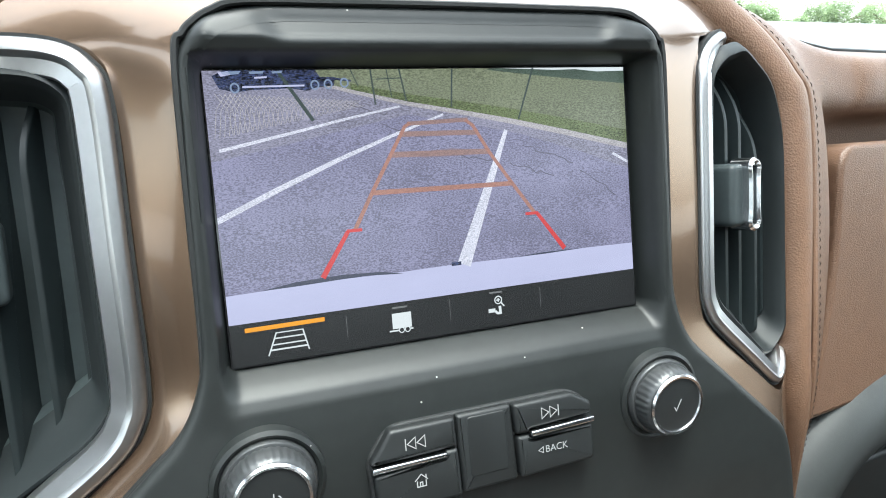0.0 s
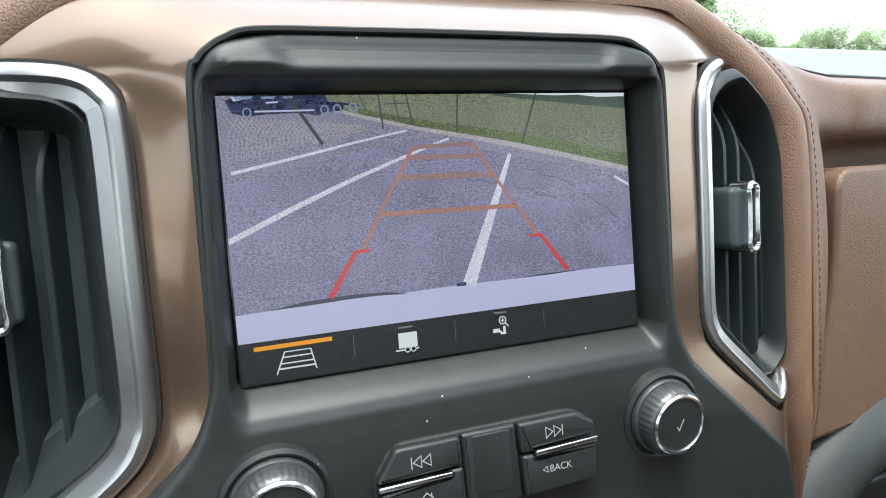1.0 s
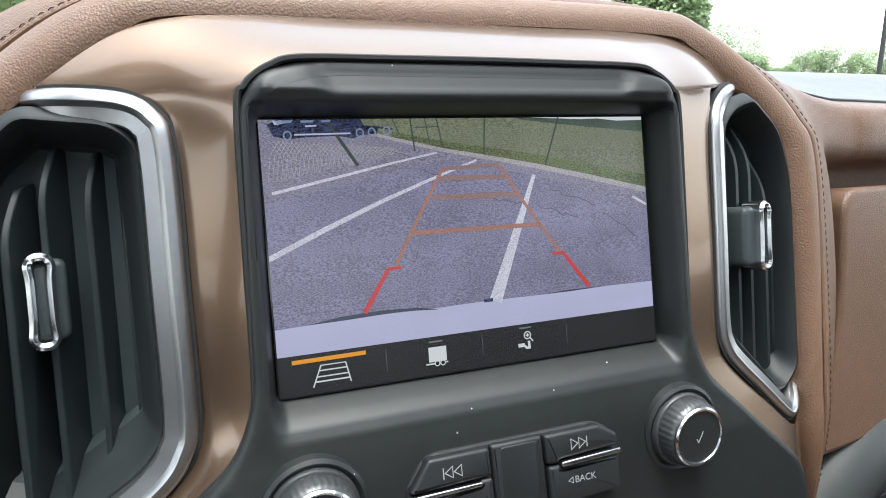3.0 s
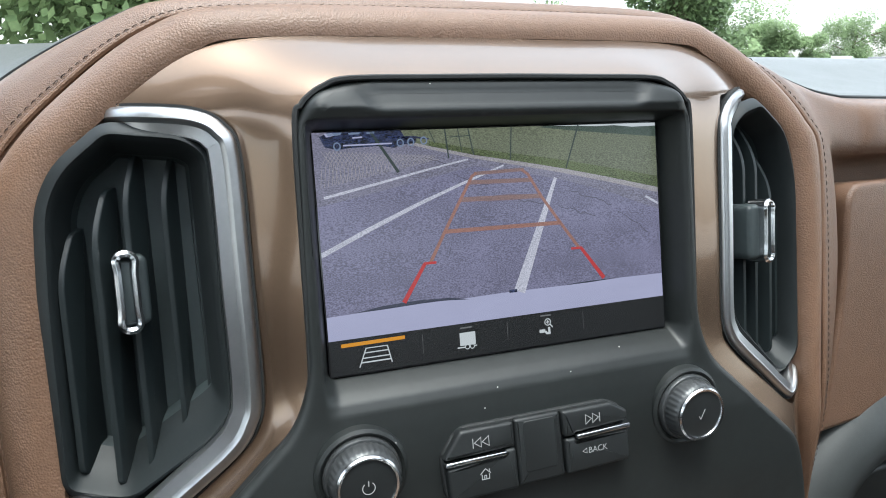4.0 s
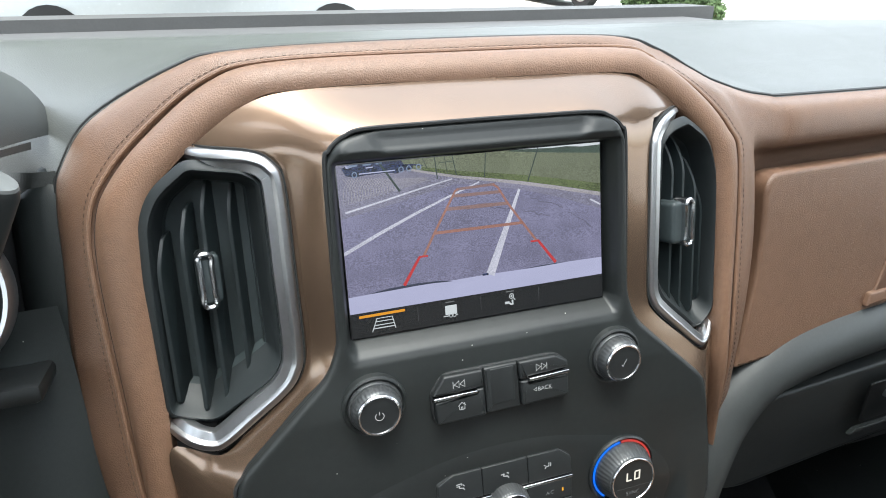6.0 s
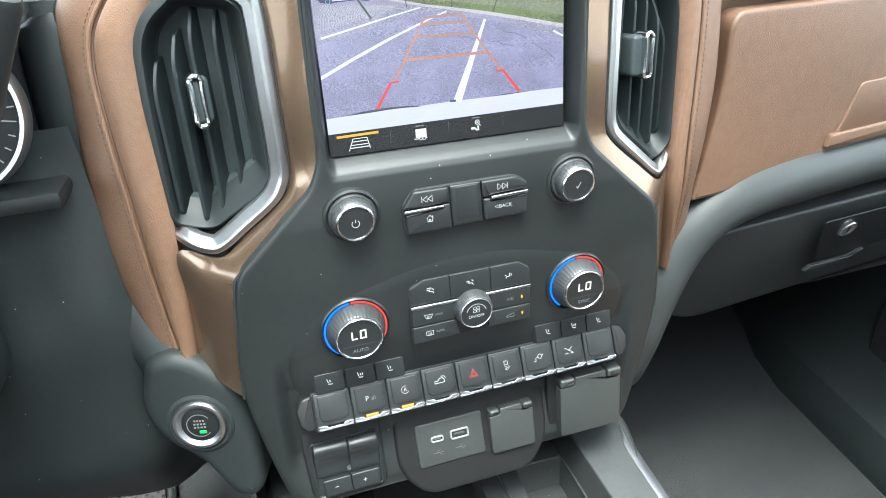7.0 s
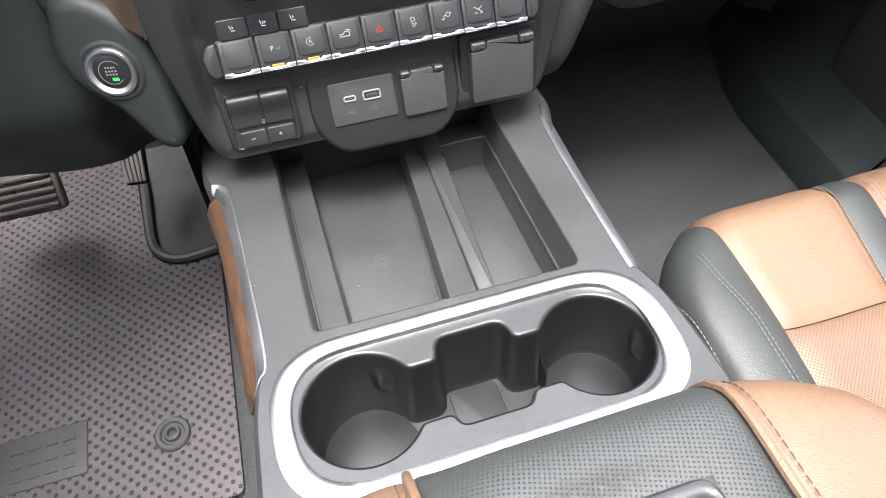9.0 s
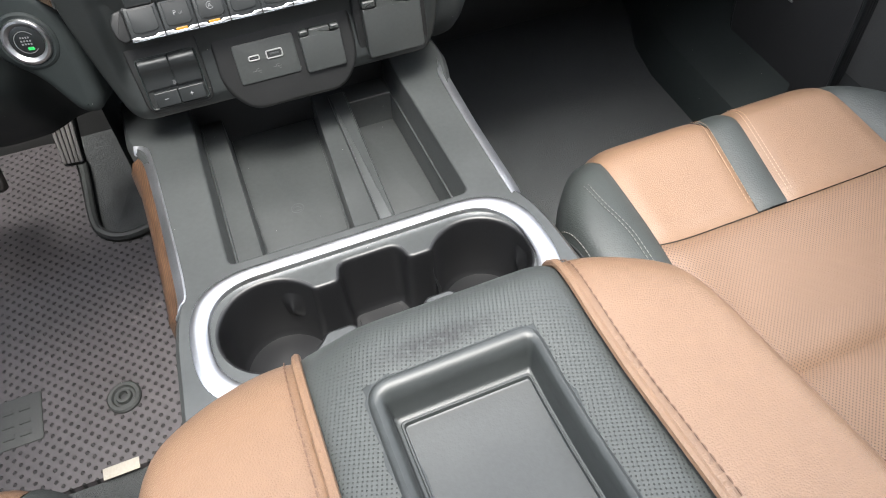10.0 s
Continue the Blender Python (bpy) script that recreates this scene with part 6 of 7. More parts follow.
icon(btn["prev_button"], mon, 0.0595 - C, 0.7106 - 0.704, sm, 0.0022, [[(-1.75, 1), (-1.75, -1)], [(0, 1), (-1.45, 0), (0, -1), (0, 1)], [(1.7, 1), (0.25, 0), (1.7, -1), (1.7, 1)]], w=0.0004)
icon(btn["next_button"], mon, 0.1162 - C, 0.7112 - 0.704, sm, 0.0022, [[(1.75, 1), (1.75, -1)], [(0, 1), (1.45, 0), (0, -1), (0, 1)], [(-1.7, 1), (-0.25, 0), (-1.7, -1), (-1.7, 1)]], w=0.0004)
icon(btn["home_button"], mon, 0.0605 - C, 0.6960 - 0.704, sm, 0.0023, [[(-1.1, 0.1), (0, 1.1), (1.1, 0.1)], [(-0.75, 0.1), (-0.75, -0.9), (0.75, -0.9), (0.75, 0.1)], [(0.15, -0.9), (0.15, -0.2), (-0.25, -0.2), (-0.25, -0.9)], [(0.8, 0.4), (0.8, 1.0)]], w=0.0004)
icon(btn["back_button"], mon, 0.1108 - C, 0.6966 - 0.704, sm, 0.0012, [[(1, 1), (-0.8, 0), (1, -1), (1, 1)]], w=0.0003)
writing("lettering", "BACK", 0.0040, mon, 0.1180 - C, 0.6965 - 0.704, sm + 0.0001, WHITE, btn["back_button"])

# climate panel with two temperature knobs, the fan knob and their buttons
climate = thing("climate_panel", "smooth black climate control panel with buttons", "climate control", (C, -0.012, 0.555))
co = [(-0.048, 0.556), (-0.0545, 0.590), (-0.047, 0.613), (-0.018, 0.640), (0.050, 0.6575), (C, 0.6605)]
loopc = fillet([(x, z) for x, z in co] + [(2 * C - x, z) for x, z in co[-2::-1]], [0.008, 0.02, 0.02, 0.03, 0.04, 0.05, 0.04, 0.03, 0.02, 0.02, 0.008], 6)
ron = lambda a, b, h=0.0: Vector((a, yat(a, b) - h, b))


def draped(loop, h, r, n=5):
    """A thin plate that follows the stack's skin."""
    bm = bmesh.new()
    rings = [[ron(a, b, -0.001) for a, b in loop], [ron(a, b, -0.0002) for a, b in loop], [ron(a, b, h) for a, b in inset(loop, r)]]
    c = (sum(a for a, b in loop) / len(loop), sum(b for a, b in loop) / len(loop))
    for f in span(0.9, 0.1, 9):
        rings.append([ron(c[0] + (a - c[0]) * f, c[1] + (b - c[1]) * f, h) for a, b in inset(loop, r)])
    loft(bm, rings, True, False, True)
    return bm


part("plate", draped(loopc, 0.0009, 0.0050), PLATE, climate)
hon = facing((C, -0.0145, 0.6190), 4)
o = fillet([(x - 0.0912, z - 0.619) for x, z in [(0.0425, 0.635), (0.0425, 0.6405), (0.0535, 0.6462), (0.1310, 0.6462), (0.1405, 0.6390), (0.1400, 0.6080), (0.1390, 0.5945), (0.0418, 0.5930)]], [0.003, 0.004, 0.004, 0.004, 0.004, 0.003, 0.003, 0.003], 4)
H0 = 0.0912 - C
hv = lambda x, z: (x - C, z - 0.619)
part("button_bed", slab(bmesh.new(), [(a + H0, b) for a, b in o], hon, -0.004, 0.0014, 0.0008), BLACK, climate)
HV = {"defog_vent_button": [(0.0432, 0.6265), (0.0432, 0.6402), (0.0540, 0.6456), (0.0737, 0.6456), (0.0740, 0.6262)], "face_vent_button": [(0.0744, 0.6262), (0.0741, 0.6456), (0.1068, 0.6456), (0.1070, 0.6262)], "feet_vent_button": [(0.1074, 0.6262), (0.1072, 0.6456), (0.1308, 0.6456), (0.1398, 0.6386), (0.1398, 0.6265)],
      "max_defrost_button": [(0.0430, 0.6225), (0.0780, 0.6225), (0.0775, 0.6088), (0.0426, 0.6085)], "rear_defrost_button": [(0.0426, 0.6078), (0.0772, 0.6080), (0.0800, 0.5950), (0.0422, 0.5940)], "ac_button": [(0.1060, 0.6225), (0.1398, 0.6225), (0.1396, 0.6092), (0.1060, 0.6090)], "recirculation_button": [(0.1050, 0.6082), (0.1396, 0.6085), (0.1388, 0.5955), (0.1030, 0.5955)]}
hb = {}
for nm, pts in HV.items():
    hb[nm] = part(nm, slab(bmesh.new(), fillet([hv(*p) for p in pts], 0.001, 3), hon, 0.0, 0.0032, 0.0007), BUTTON, climate)
for pts in ([(0.0425, 0.6232), (0.0425, 0.6254), (0.0800, 0.6254), (0.0795, 0.6232)], [(0.1030, 0.6232), (0.1025, 0.6254), (0.1402, 0.6254), (0.1402, 0.6232)]):
    part("strip", slab(bmesh.new(), fillet([hv(*p) for p in pts], 0.0005, 2), hon, 0.001, 0.0042, 0.0005), CHROME, climate, "bright silver strip")
PERSON = [[(-0.7, 0.8), (-0.7, -0.1), (0.6, -0.3), (0.9, -1.0)], [(-1.6, 0.5), (-0.4, 0.5)]]
icon(hb["defog_vent_button"], hon, *hv(0.0592, 0.6360), 0.0033, 0.0022, PERSON + [[(-1.6, 1.1), (0.0, 1.2), (0.0, 0.6)], [(0.4, 0.9), (1.0, 0.2)]], w=0.0006)
icon(hb["face_vent_button"], hon, *hv(0.0908, 0.6365), 0.0033, 0.0022, PERSON + [[(0.3, 0.9), (1.0, 0.5)]], w=0.0007)
icon(hb["feet_vent_button"], hon, *hv(0.1222, 0.6358), 0.0033, 0.0022, [[(0.3, 1.0), (0.2, -0.2), (-0.8, -0.3), (-1.2, -0.9)], [(0.9, 0.8), (0.8, -0.4)], [(-1.5, 0.4), (-0.9, 0.0)]], w=0.0006)
icon(hb["max_defrost_button"], hon, *hv(0.0555, 0.6155), 0.0033, 0.0022, [[(-1.5, 0.7), (1.5, 0.7), (0.8, -0.7), (-0.8, -0.7), (-1.5, 0.7)], [(-0.5, 0.3), (-0.4, -0.9)], [(0.0, 0.3), (0.0, -0.9)], [(0.5, 0.3), (0.4, -0.9)]], w=0.00035)
writing("lettering", "MAX", 0.0028, hon, *hv(0.0640, 0.6158), 0.0034, DIM, hb["max_defrost_button"])
icon(hb["rear_defrost_button"], hon, *hv(0.0555, 0.6012), 0.0033, 0.0022, [[(-1.3, 0.8), (1.3, 0.8), (1.3, -0.7), (-1.3, -0.7), (-1.3, 0.8)], [(-0.5, 0.4), (-0.4, -0.9)], [(0.0, 0.4), (0.0, -0.9)], [(0.5, 0.4), (0.4, -0.9)]], w=0.00035)
writing("lettering", "REAR", 0.0028, hon, *hv(0.0640, 0.6015), 0.0034, DIM, hb["rear_defrost_button"])
writing("lettering", "A/C", 0.0036, hon, *hv(0.1225, 0.6155), 0.0034, DIM, hb["ac_button"])
icon(hb["recirculation_button"], hon, *hv(0.1220, 0.6015), 0.0033, 0.0022, [[(-1.4, -0.3), (-0.8, 0.2), (0.3, 0.3), (0.6, 0.7), (1.4, 0.7), (1.5, -0.5), (-1.4, -0.6), (-1.4, -0.3)]], DIM, w=0.0004)
for nm, z in (("ac_button", 0.6158), ("recirculation_button", 0.6018)):
    part("led", slab(bmesh.new(), rect(0.1318 - C, 0.1330 - C, z - 0.619 - 0.0012, z - 0.619 + 0.0012, 0.0003, 2), hon, 0.003, 0.0036, 0.0002), AMBER, hb[nm], "small amber lamp")


def dial(name, x, z, r, label, word, body):
    ob = thing(name, label, "knob", (x, -0.012, z), group="climate knobs")
    on = facing((x, yat(x, z) - 0.001, z), -3)
    w = 1.07 if body else 1.0
    part("collar", lathe(bmesh.new(), [(r * w * 1.50, -0.004), (r * w * 1.48, 0.0016), (r * w * 1.42, 0.0026), (r * w * 1.36, 0.0016), (r * w * 1.36, -0.004)], on, 0, 0, 64), GLOSS, ob)
    if body:
        for nm, a0, a1, m in (("cold_arc", 97, 232, BLUEL), ("warm_arc", 95, -30, REDL)):
            bm = bmesh.new()
            stroke(bm, disc(0, 0, r * w * 1.30, 40, a0, a1), 0.0014, on, 0.0018, 0.0008)
            part(nm, bm, m, ob, "lit blue arc" if m is BLUEL else "lit red arc")
    d = 0.016 if body else 0.0140
    part("grip", lathe(bmesh.new(), [(r * w * 1.22, -0.002), (r * w * 1.22, d * 0.30, 1), (r * 1.12, d * 0.82, 1), (r * 1.09, d * 0.92), (r * 1.02, d * 0.96)], on, 0, 0, 176, 0.0003), GREYKNOB, ob)
    part("ring", lathe(bmesh.new(), [(r * 1.05, d * 0.92), (r * 1.05, d * 0.99), (r * 1.02, d * 1.03), (r * 0.98, d * 1.03), (r * 0.95, d * 0.98)], on, 0, 0, 64, caps=(False, False)), CHROME, ob, "bright chrome ring")
    face = part("face", lathe(bmesh.new(), [(r * 0.97, d * 0.95), (r * 0.96, d * 0.99)], on, 0, 0, 48), GLOSS, ob)
    return ob, on, face, d


def seven(bm, chars, s, on, a, b, h):
    """Block figures of the little displays."""
    for ch in chars:
        segs = {"L": [[(-1, 1.7), (-1, -1.7), (1, -1.7)]], "O": [[(-1, 1.7), (1, 1.7), (1, -1.7), (-1, -1.7), (-1, 1.7)]]}[ch]
        for st in segs:
            stroke(bm, [(a + x * s, b + y * s) for x, y in st], s * 0.62, on, h)
        a += s * 3.4


for nm, x, word in (("driver_temperature_knob", 0.0003, "AUTO"), ("passenger_temperature_knob", 0.1825, "SYNC")):
    ob, on, face, d = dial(nm, x, 0.6160, 0.0166, "grey knurled knob reading LO inside a lit blue-red arc", word, True)
    bm = bmesh.new()
    seven(bm, "LO", 0.00185, on, -0.0034, 0.0040, d * 0.99 + 0.0001)
    part("reading", bm, glow("reading_white", (1.0, 0.93, 0.82), 1.2) if nm.startswith("d") else bpy.data.materials["reading_white"], face, "lit letters LO")
    bm = bmesh.new()
    stroke(bm, [(-0.0135, -0.0062), (-0.0125, -0.0052), (0.0125, -0.0052), (0.0135, -0.0062)], 0.0004, on, d * 0.99)
    part("key_line", bm, GREYKNOB, face)
    writing("lettering", word, 0.0042, on, 0, -0.0098, d * 0.99 + 0.0001, DIM, face)
ob, on, face, d = dial("fan_knob", 0.0913, 0.6155, 0.0125, "grey fan knob with a chrome ring marked ON/OFF", "", False)
icon(face, on, 0, 0.0032, d * 0.99 + 0.0001, 0.0016, [[(math.cos(t) * 0.8 + 0.85 * sx, math.sin(t) * 0.8 + 0.85 * sy) for t in span(0, 2 * math.pi, 10)] for sx, sy in ((1, 1), (-1, 1), (1, -1), (-1, -1))], w=0.00035)
writing("lettering", "ON/OFF", 0.0036, on, 0, -0.0028, d * 0.99 + 0.0001, WHITE, face)
icon(face, on, 0, 0, d * 0.99 + 0.0001, 0.0100, [disc(0, 0, 0.8, 16, 15, 165)], w=0.0004)

# heated and cooled seat buttons
for nm, x0, x1, lab in (("seat_heat_buttons", -0.0358, 0.0360, "driver"), ("seat_heat_buttons", 0.1495, 0.2215, "passenger")):
    ob = thing(nm, "row of three black seat climate buttons on the centre stack", "buttons", ((x0 + x1) / 2, -0.002, 0.560), group="seat climate buttons")
    on = facing(((x0 + x1) / 2, -0.0035, 0.5685), 12)
    w = (x1 - x0) / 2
    part("bed", slab(bmesh.new(), rect(-w, w, -0.0088, 0.0088, 0.003, 4), on, -0.006, 0.001, 0.0006), BLACK, ob)
    for i in range(3):
        a0, a1 = -w + 0.0006 + i * 2 * w / 3, -w - 0.0002 + (i + 1) * 2 * w / 3
        b = part("button", slab(bmesh.new(), rect(a0, a1, -0.0080, 0.0080, 0.0018, 3), on, 0, 0.0032, 0.0009), BUTTON, ob)
        icon(b, on, (a0 + a1) / 2, 0.0005, 0.0033, 0.0022, [[(-0.9, 1.2), (-0.55, -0.3)], [(-0.6, -0.7), (0.9, -0.9)], [(0.0, 0.8), (0.2, 0.3), (0.0, -0.1)], [(0.7, 0.8), (0.9, 0.3), (0.7, -0.1)]][: 3 + i % 2], WHITE, w=0.0006)

# row of nine rocker keys with silver lips
row = thing("switch_row", "row of nine black rocker keys with stepped silver lips", "switches", (C + 0.003, -0.01, 0.53))
kon = facing((0.0915, -0.0085, 0.5475), 24)
PITCH = 0.0290
SIGNS = [None, "park", "stop", "truck", "hazard", "traction", "trailer", "tailgate", None]
part("bed", slab(bmesh.new(), rect(-0.1315, 0.1315, -0.0165, 0.0140, 0.002, 3), kon, -0.018, 0.0006, 0.0006), BLACK, row)
for s in (-1, 1):
    lp = fillet([(s * 0.1310, -0.0135), (s * 0.1310, 0.0130), (s * 0.1390, 0.0115), (s * 0.1440, 0.002), (s * 0.1420, -0.010), (s * 0.1370, -0.0150)], 0.002, 3)
    part("end_cap", slab(bmesh.new(), lp, kon, -0.014, 0.0042, 0.002), COWL, row)
for i, sign in enumerate(SIGNS):
    c = (i - 4) * PITCH
    a0, a1 = c - PITCH / 2 + 0.0004, c + PITCH / 2 - 0.0004
    key = part("key", slab(bmesh.new(), rect(a0, a1, -0.0125, 0.0132, 0.0012, 3), kon, 0, 0.0040, 0.001), BUTTON, row)
    part("key_pad", slab(bmesh.new(), fillet([(a0 + 0.003, -0.0070), (a0 + 0.006, -0.0092), (a1 - 0.006, -0.0092), (a1 - 0.003, -0.0070), (a1 - 0.003, 0.0110), (a0 + 0.003, 0.0110)], 0.001, 2), kon, 0.003, 0.0050, 0.0007), BUTTON, key)
    lip = [(a0, -0.0158), (a0, -0.0120), (a0 + 0.0065, -0.0120), (a0 + 0.0085, -0.0136), (a1 - 0.0085, -0.0136), (a1 - 0.0065, -0.0120), (a1, -0.0120), (a1, -0.0158)]
    part("lip", slab(bmesh.new(), lip, kon, 0, 0.0052, 0.0004, 2), CHROME, key, "stepped silver lip")
    if i in (1, 2):
        part("led", slab(bmesh.new(), rect(c - 0.0050, c + 0.0050, -0.0132, -0.0112, 0.0004, 2), kon, 0.003, 0.0050, 0.0003), AMBER, key, "lit amber bar")
    kk = 0.0051
    if sign == "hazard":
        icon(key, kon, c, 0.001, kk, 0.0030, [[(-1.2, -0.9), (0, 1.2), (1.2, -0.9), (-1.2, -0.9)], [(-0.6, -0.55), (0, 0.5), (0.6, -0.55), (-0.6, -0.55)]], REDL, w=0.0005)
    elif sign == "park":
        writing("lettering", "P", 0.0056, kon, c - 0.002, 0.001, kk, WHITE, key)
        icon(key, kon, c + 0.003, 0.0005, kk, 0.0016, [[(-0.8, -0.8), (-0.8, 0.4)], [(0, -0.8), (0, 0.8)], [(0.8, -0.8), (0.8, 1.1)]], DIM, w=0.0006)
    elif sign == "stop":
        writing("lettering", "A", 0.0046, kon, c, 0.001, kk, WHITE, key)
        icon(key, kon, c, 0.001, kk, 0.0030, [disc(0, 0, 1, 18, 60, 330)], w=0.0004)
    elif sign == "truck":
        icon(key, kon, c, 0.001, kk, 0.0030, [[(-1.4, -0.4), (-1.4, 0.2), (-0.5, 0.2), (0.0, 0.8), (0.9, 0.8), (1.3, 0.3), (1.3, -0.4), (-1.4, -0.4)], [(0.4, 1.3), (1.4, 1.2), (1.7, 0.6)]], w=0.0006)
    elif sign == "traction":
        icon(key, kon, c, 0.001, kk, 0.0030, [[(-0.5, 1.2), (0.5, 1.2), (0.5, 0.2), (-0.5, 0.2), (-0.5, 1.2)], [(-0.5, -0.2), (0.3, -0.6), (-0.4, -1.0), (0.3, -1.4)], [(0.5, -0.2), (0.9, -0.6), (0.4, -1.0)]], w=0.0005)
    elif sign == "trailer":
        icon(key, kon, c, 0.001, kk, 0.0030, [[(-1.5, -0.9), (-0.7, -0.9), (-0.7, 0.0), (0.0, 0.2)], disc(0.6, 0.3, 0.6, 12) + [(1.2, 0.3)], [(1.2, 0.3), (1.6, 0.8)]], w=0.0005)
    elif sign == "tailgate":
        icon(key, kon, c, 0.001, kk, 0.0030, [[(-1.3, 0.9), (1.1, -0.7)], [(1.1, 0.9), (-0.2, -0.1)], [(-1.3, -0.8), (-0.3, -0.9)], [(0.4, -0.9), (1.3, -0.9)]], w=0.0006)

# lower pod: trailer brake control, sockets and flaps
pod = thing("socket_panel", "dark plastic panel with a USB-C and a USB-A socket", "socket panel", (0.07, -0.006, 0.455))
pon = facing((0.070, -0.0075, 0.4850), 17)
lp = fillet([(-0.048, 0.042), (0.090, 0.042), (0.090, -0.020), (0.070, -0.046), (-0.026, -0.046), (-0.048, -0.020)], [0.004, 0.004, 0.02, 0.014, 0.014, 0.02], 6)
part("cowl", slab(bmesh.new(), lp, pon, -0.020, 0.0008, 0.004, 5), COWL, pod)
part("insert", slab(bmesh.new(), rect(-0.030, 0.0295, -0.0190, 0.0190, 0.0025, 4), pon, 0, 0.0024, 0.0009), FLAP, pod, "dark grey insert plate")
PORT = mat("port_shell", (0.20, 0.20, 0.195), 0.4)
for nm, a, w, h in (("usb_c_port", -0.0120, 0.0056, 0.0026), ("usb_a_port", 0.0080, 0.0082, 0.0042)):
    o = rect(a - w, a + w, 0.004 - h, 0.004 + h, min(h * 0.9, 0.0022), 5)
    prt = part(nm, ring_plate(bmesh.new(), o, inset(o, 0.0012), pon, 0.001, 0.0040, 0.0004), PORT, pod, "pale port collar")
    part("socket", slab(bmesh.new(), inset(o, 0.0013), pon, 0.0005, 0.0030, 0.0003, 1), BLACK, prt)
    part("tongue", slab(bmesh.new(), rect(a - w * 0.55, a + w * 0.55, 0.004 - 0.0004, 0.004 + (0.0004 if h < 0.003 else 0.0012)), pon, 0.003, 0.0034, 0.0002, 1), GREYKNOB, prt)
    bm = bmesh.new()
    stroke(bm, [(a - 0.005, -0.0085), (a + 0.004, -0.0085)], 0.0004, pon, 0.0025)
    stroke(bm, [(a - 0.002, -0.0085), (a + 0.000, -0.0065), (a + 0.002, -0.0065)], 0.0004, pon, 0.0025)
    stroke(bm, [(a - 0.000, -0.0085), (a + 0.002, -0.0105), (a + 0.0035, -0.0105)], 0.0004, pon, 0.0025)
    part("port_sign", bm, mat("worn_print", (0.085, 0.085, 0.082), 0.6) if nm == "usb_c_port" else bpy.data.materials["worn_print"], pod)


def flap(name, x0, x1, z0, z1, y, tilt, label):
    """A hinged socket lid with two knuckles at its top."""
    ob = thing(name, label, "socket cover", ((x0 + x1) / 2, y, z0), group="socket covers")
    w, h = (x1 - x0) / 2, (z1 - z0) / 2
    on = facing(((x0 + x1) / 2, y, (z0 + z1) / 2), tilt)
    part("lid", slab(bmesh.new(), fillet([(-w, -h), (-w, h * 0.72), (-w * 0.52, h * 0.72), (-w * 0.50, h), (w * 0.50, h), (w * 0.52, h * 0.72), (w, h * 0.72), (w, -h)], [0.003, 0.001, 0.002, 0.001, 0.001, 0.002, 0.001, 0.003], 3), on, -0.006, 0.0062, 0.0010), FLAP, ob)
    for s in (-1, 1):
        bm = bmesh.new()
        a0, a1 = sorted((s * w * 0.54, s * w))
        slab(bm, rect(a0, a1, h * 0.75, h * 1.02, 0.0022, 4), on, -0.006, 0.0080, 0.0026, 4)
        part("knuckle", bm, FLAP, ob)
    return ob


flap("power_socket_cover", 0.1050, 0.1455, 0.4635, 0.5045, -0.0085, 12, "closed dark grey socket cover with two hinge knuckles")
oc = flap("outlet_cover", 0.1705, 0.2300, 0.4630, 0.5205, -0.0105, 5, "large closed dark grey outlet cover with two hinge knuckles")
bon2 = facing((0.2005, -0.004, 0.4930), 5)
part("frame", slab(bmesh.new(), fillet([(-0.038, 0.0335), (0.0375, 0.0335), (0.0375, -0.026), (0.032, -0.036), (-0.034, -0.036), (-0.038, -0.02)], 0.005, 4), bon2, -0.02, 0.0032, 0.002), COWL, oc)

brakec = thing("trailer_brake_control", "black trailer brake control with grip lever and plus-minus keys", "switch", (-0.02, -0.006, 0.458))
tb = facing((-0.0205, -0.0060, 0.4925), 14)
o = fillet([(-0.0330, 0.0330), (0.0325, 0.0330), (0.0325, -0.026), (0.028, -0.033), (-0.024, -0.034), (-0.0300, -0.026)], [0.003, 0.003, 0.006, 0.005, 0.006, 0.006], 4)
part("frame", slab(bmesh.new(), o, tb, -0.020, 0.0020, 0.002), COWL, brakec)
o2 = rect(-0.0265, 0.0290, -0.0285, 0.0205, 0.004, 4)
part("well", ring_plate(bmesh.new(), o2, inset(o2, 0.0016), tb, 0.0, 0.0042, 0.0008), SOFT, brakec)
part("bed", slab(bmesh.new(), inset(o2, 0.0016), tb, -0.002, 0.0022, 0.0004), BLACK, brakec)
GRIP = fillet([(0.0195, 0.000), (0.0195, 0.0075), (0.0160, 0.0112), (0.0100, 0.0104), (0.0050, 0.0066), (-0.0020, 0.0046), (-0.0100, 0.0042), (-0.0100, 0.0)], [0.001, 0.003, 0.003, 0.003, 0.004, 0.004, 0.0006, 0.0004], 4)
for a0, a1, lift in ((-0.0245, 0.0030, 0.0), (0.0032, 0.0272, 0.0016)):
    bm = bmesh.new()
    loft(bm, [[tb(a, b * s + 0.0004, h * (1 + lift * 90) * s) for b, h in GRIP] for a, s in ((a0, 0.92), (a0 + 0.0006, 0.98), (a0 + 0.0016, 1.0), (a1 - 0.0016, 1.0), (a1 - 0.0006, 0.98), (a1, 0.92))], True, True, True)
    part("lever", bm, BUTTON, brakec)
for a0, a1, st in ((-0.0205, 0.0018, [[(-1, 0), (1, 0)]]), (0.0022, 0.0258, [[(-1, 0), (1, 0)], [(0, -1), (0, 1)]])):
    b = part("key", slab(bmesh.new(), rect(a0, a1, -0.0265, -0.0125, 0.0016, 3), tb, 0.001, 0.0066, 0.001), BUTTON, brakec)
    icon(b, tb, (a0 + a1) / 2 - 0.001, -0.0195, 0.0067, 0.0016, st, w=0.0005)
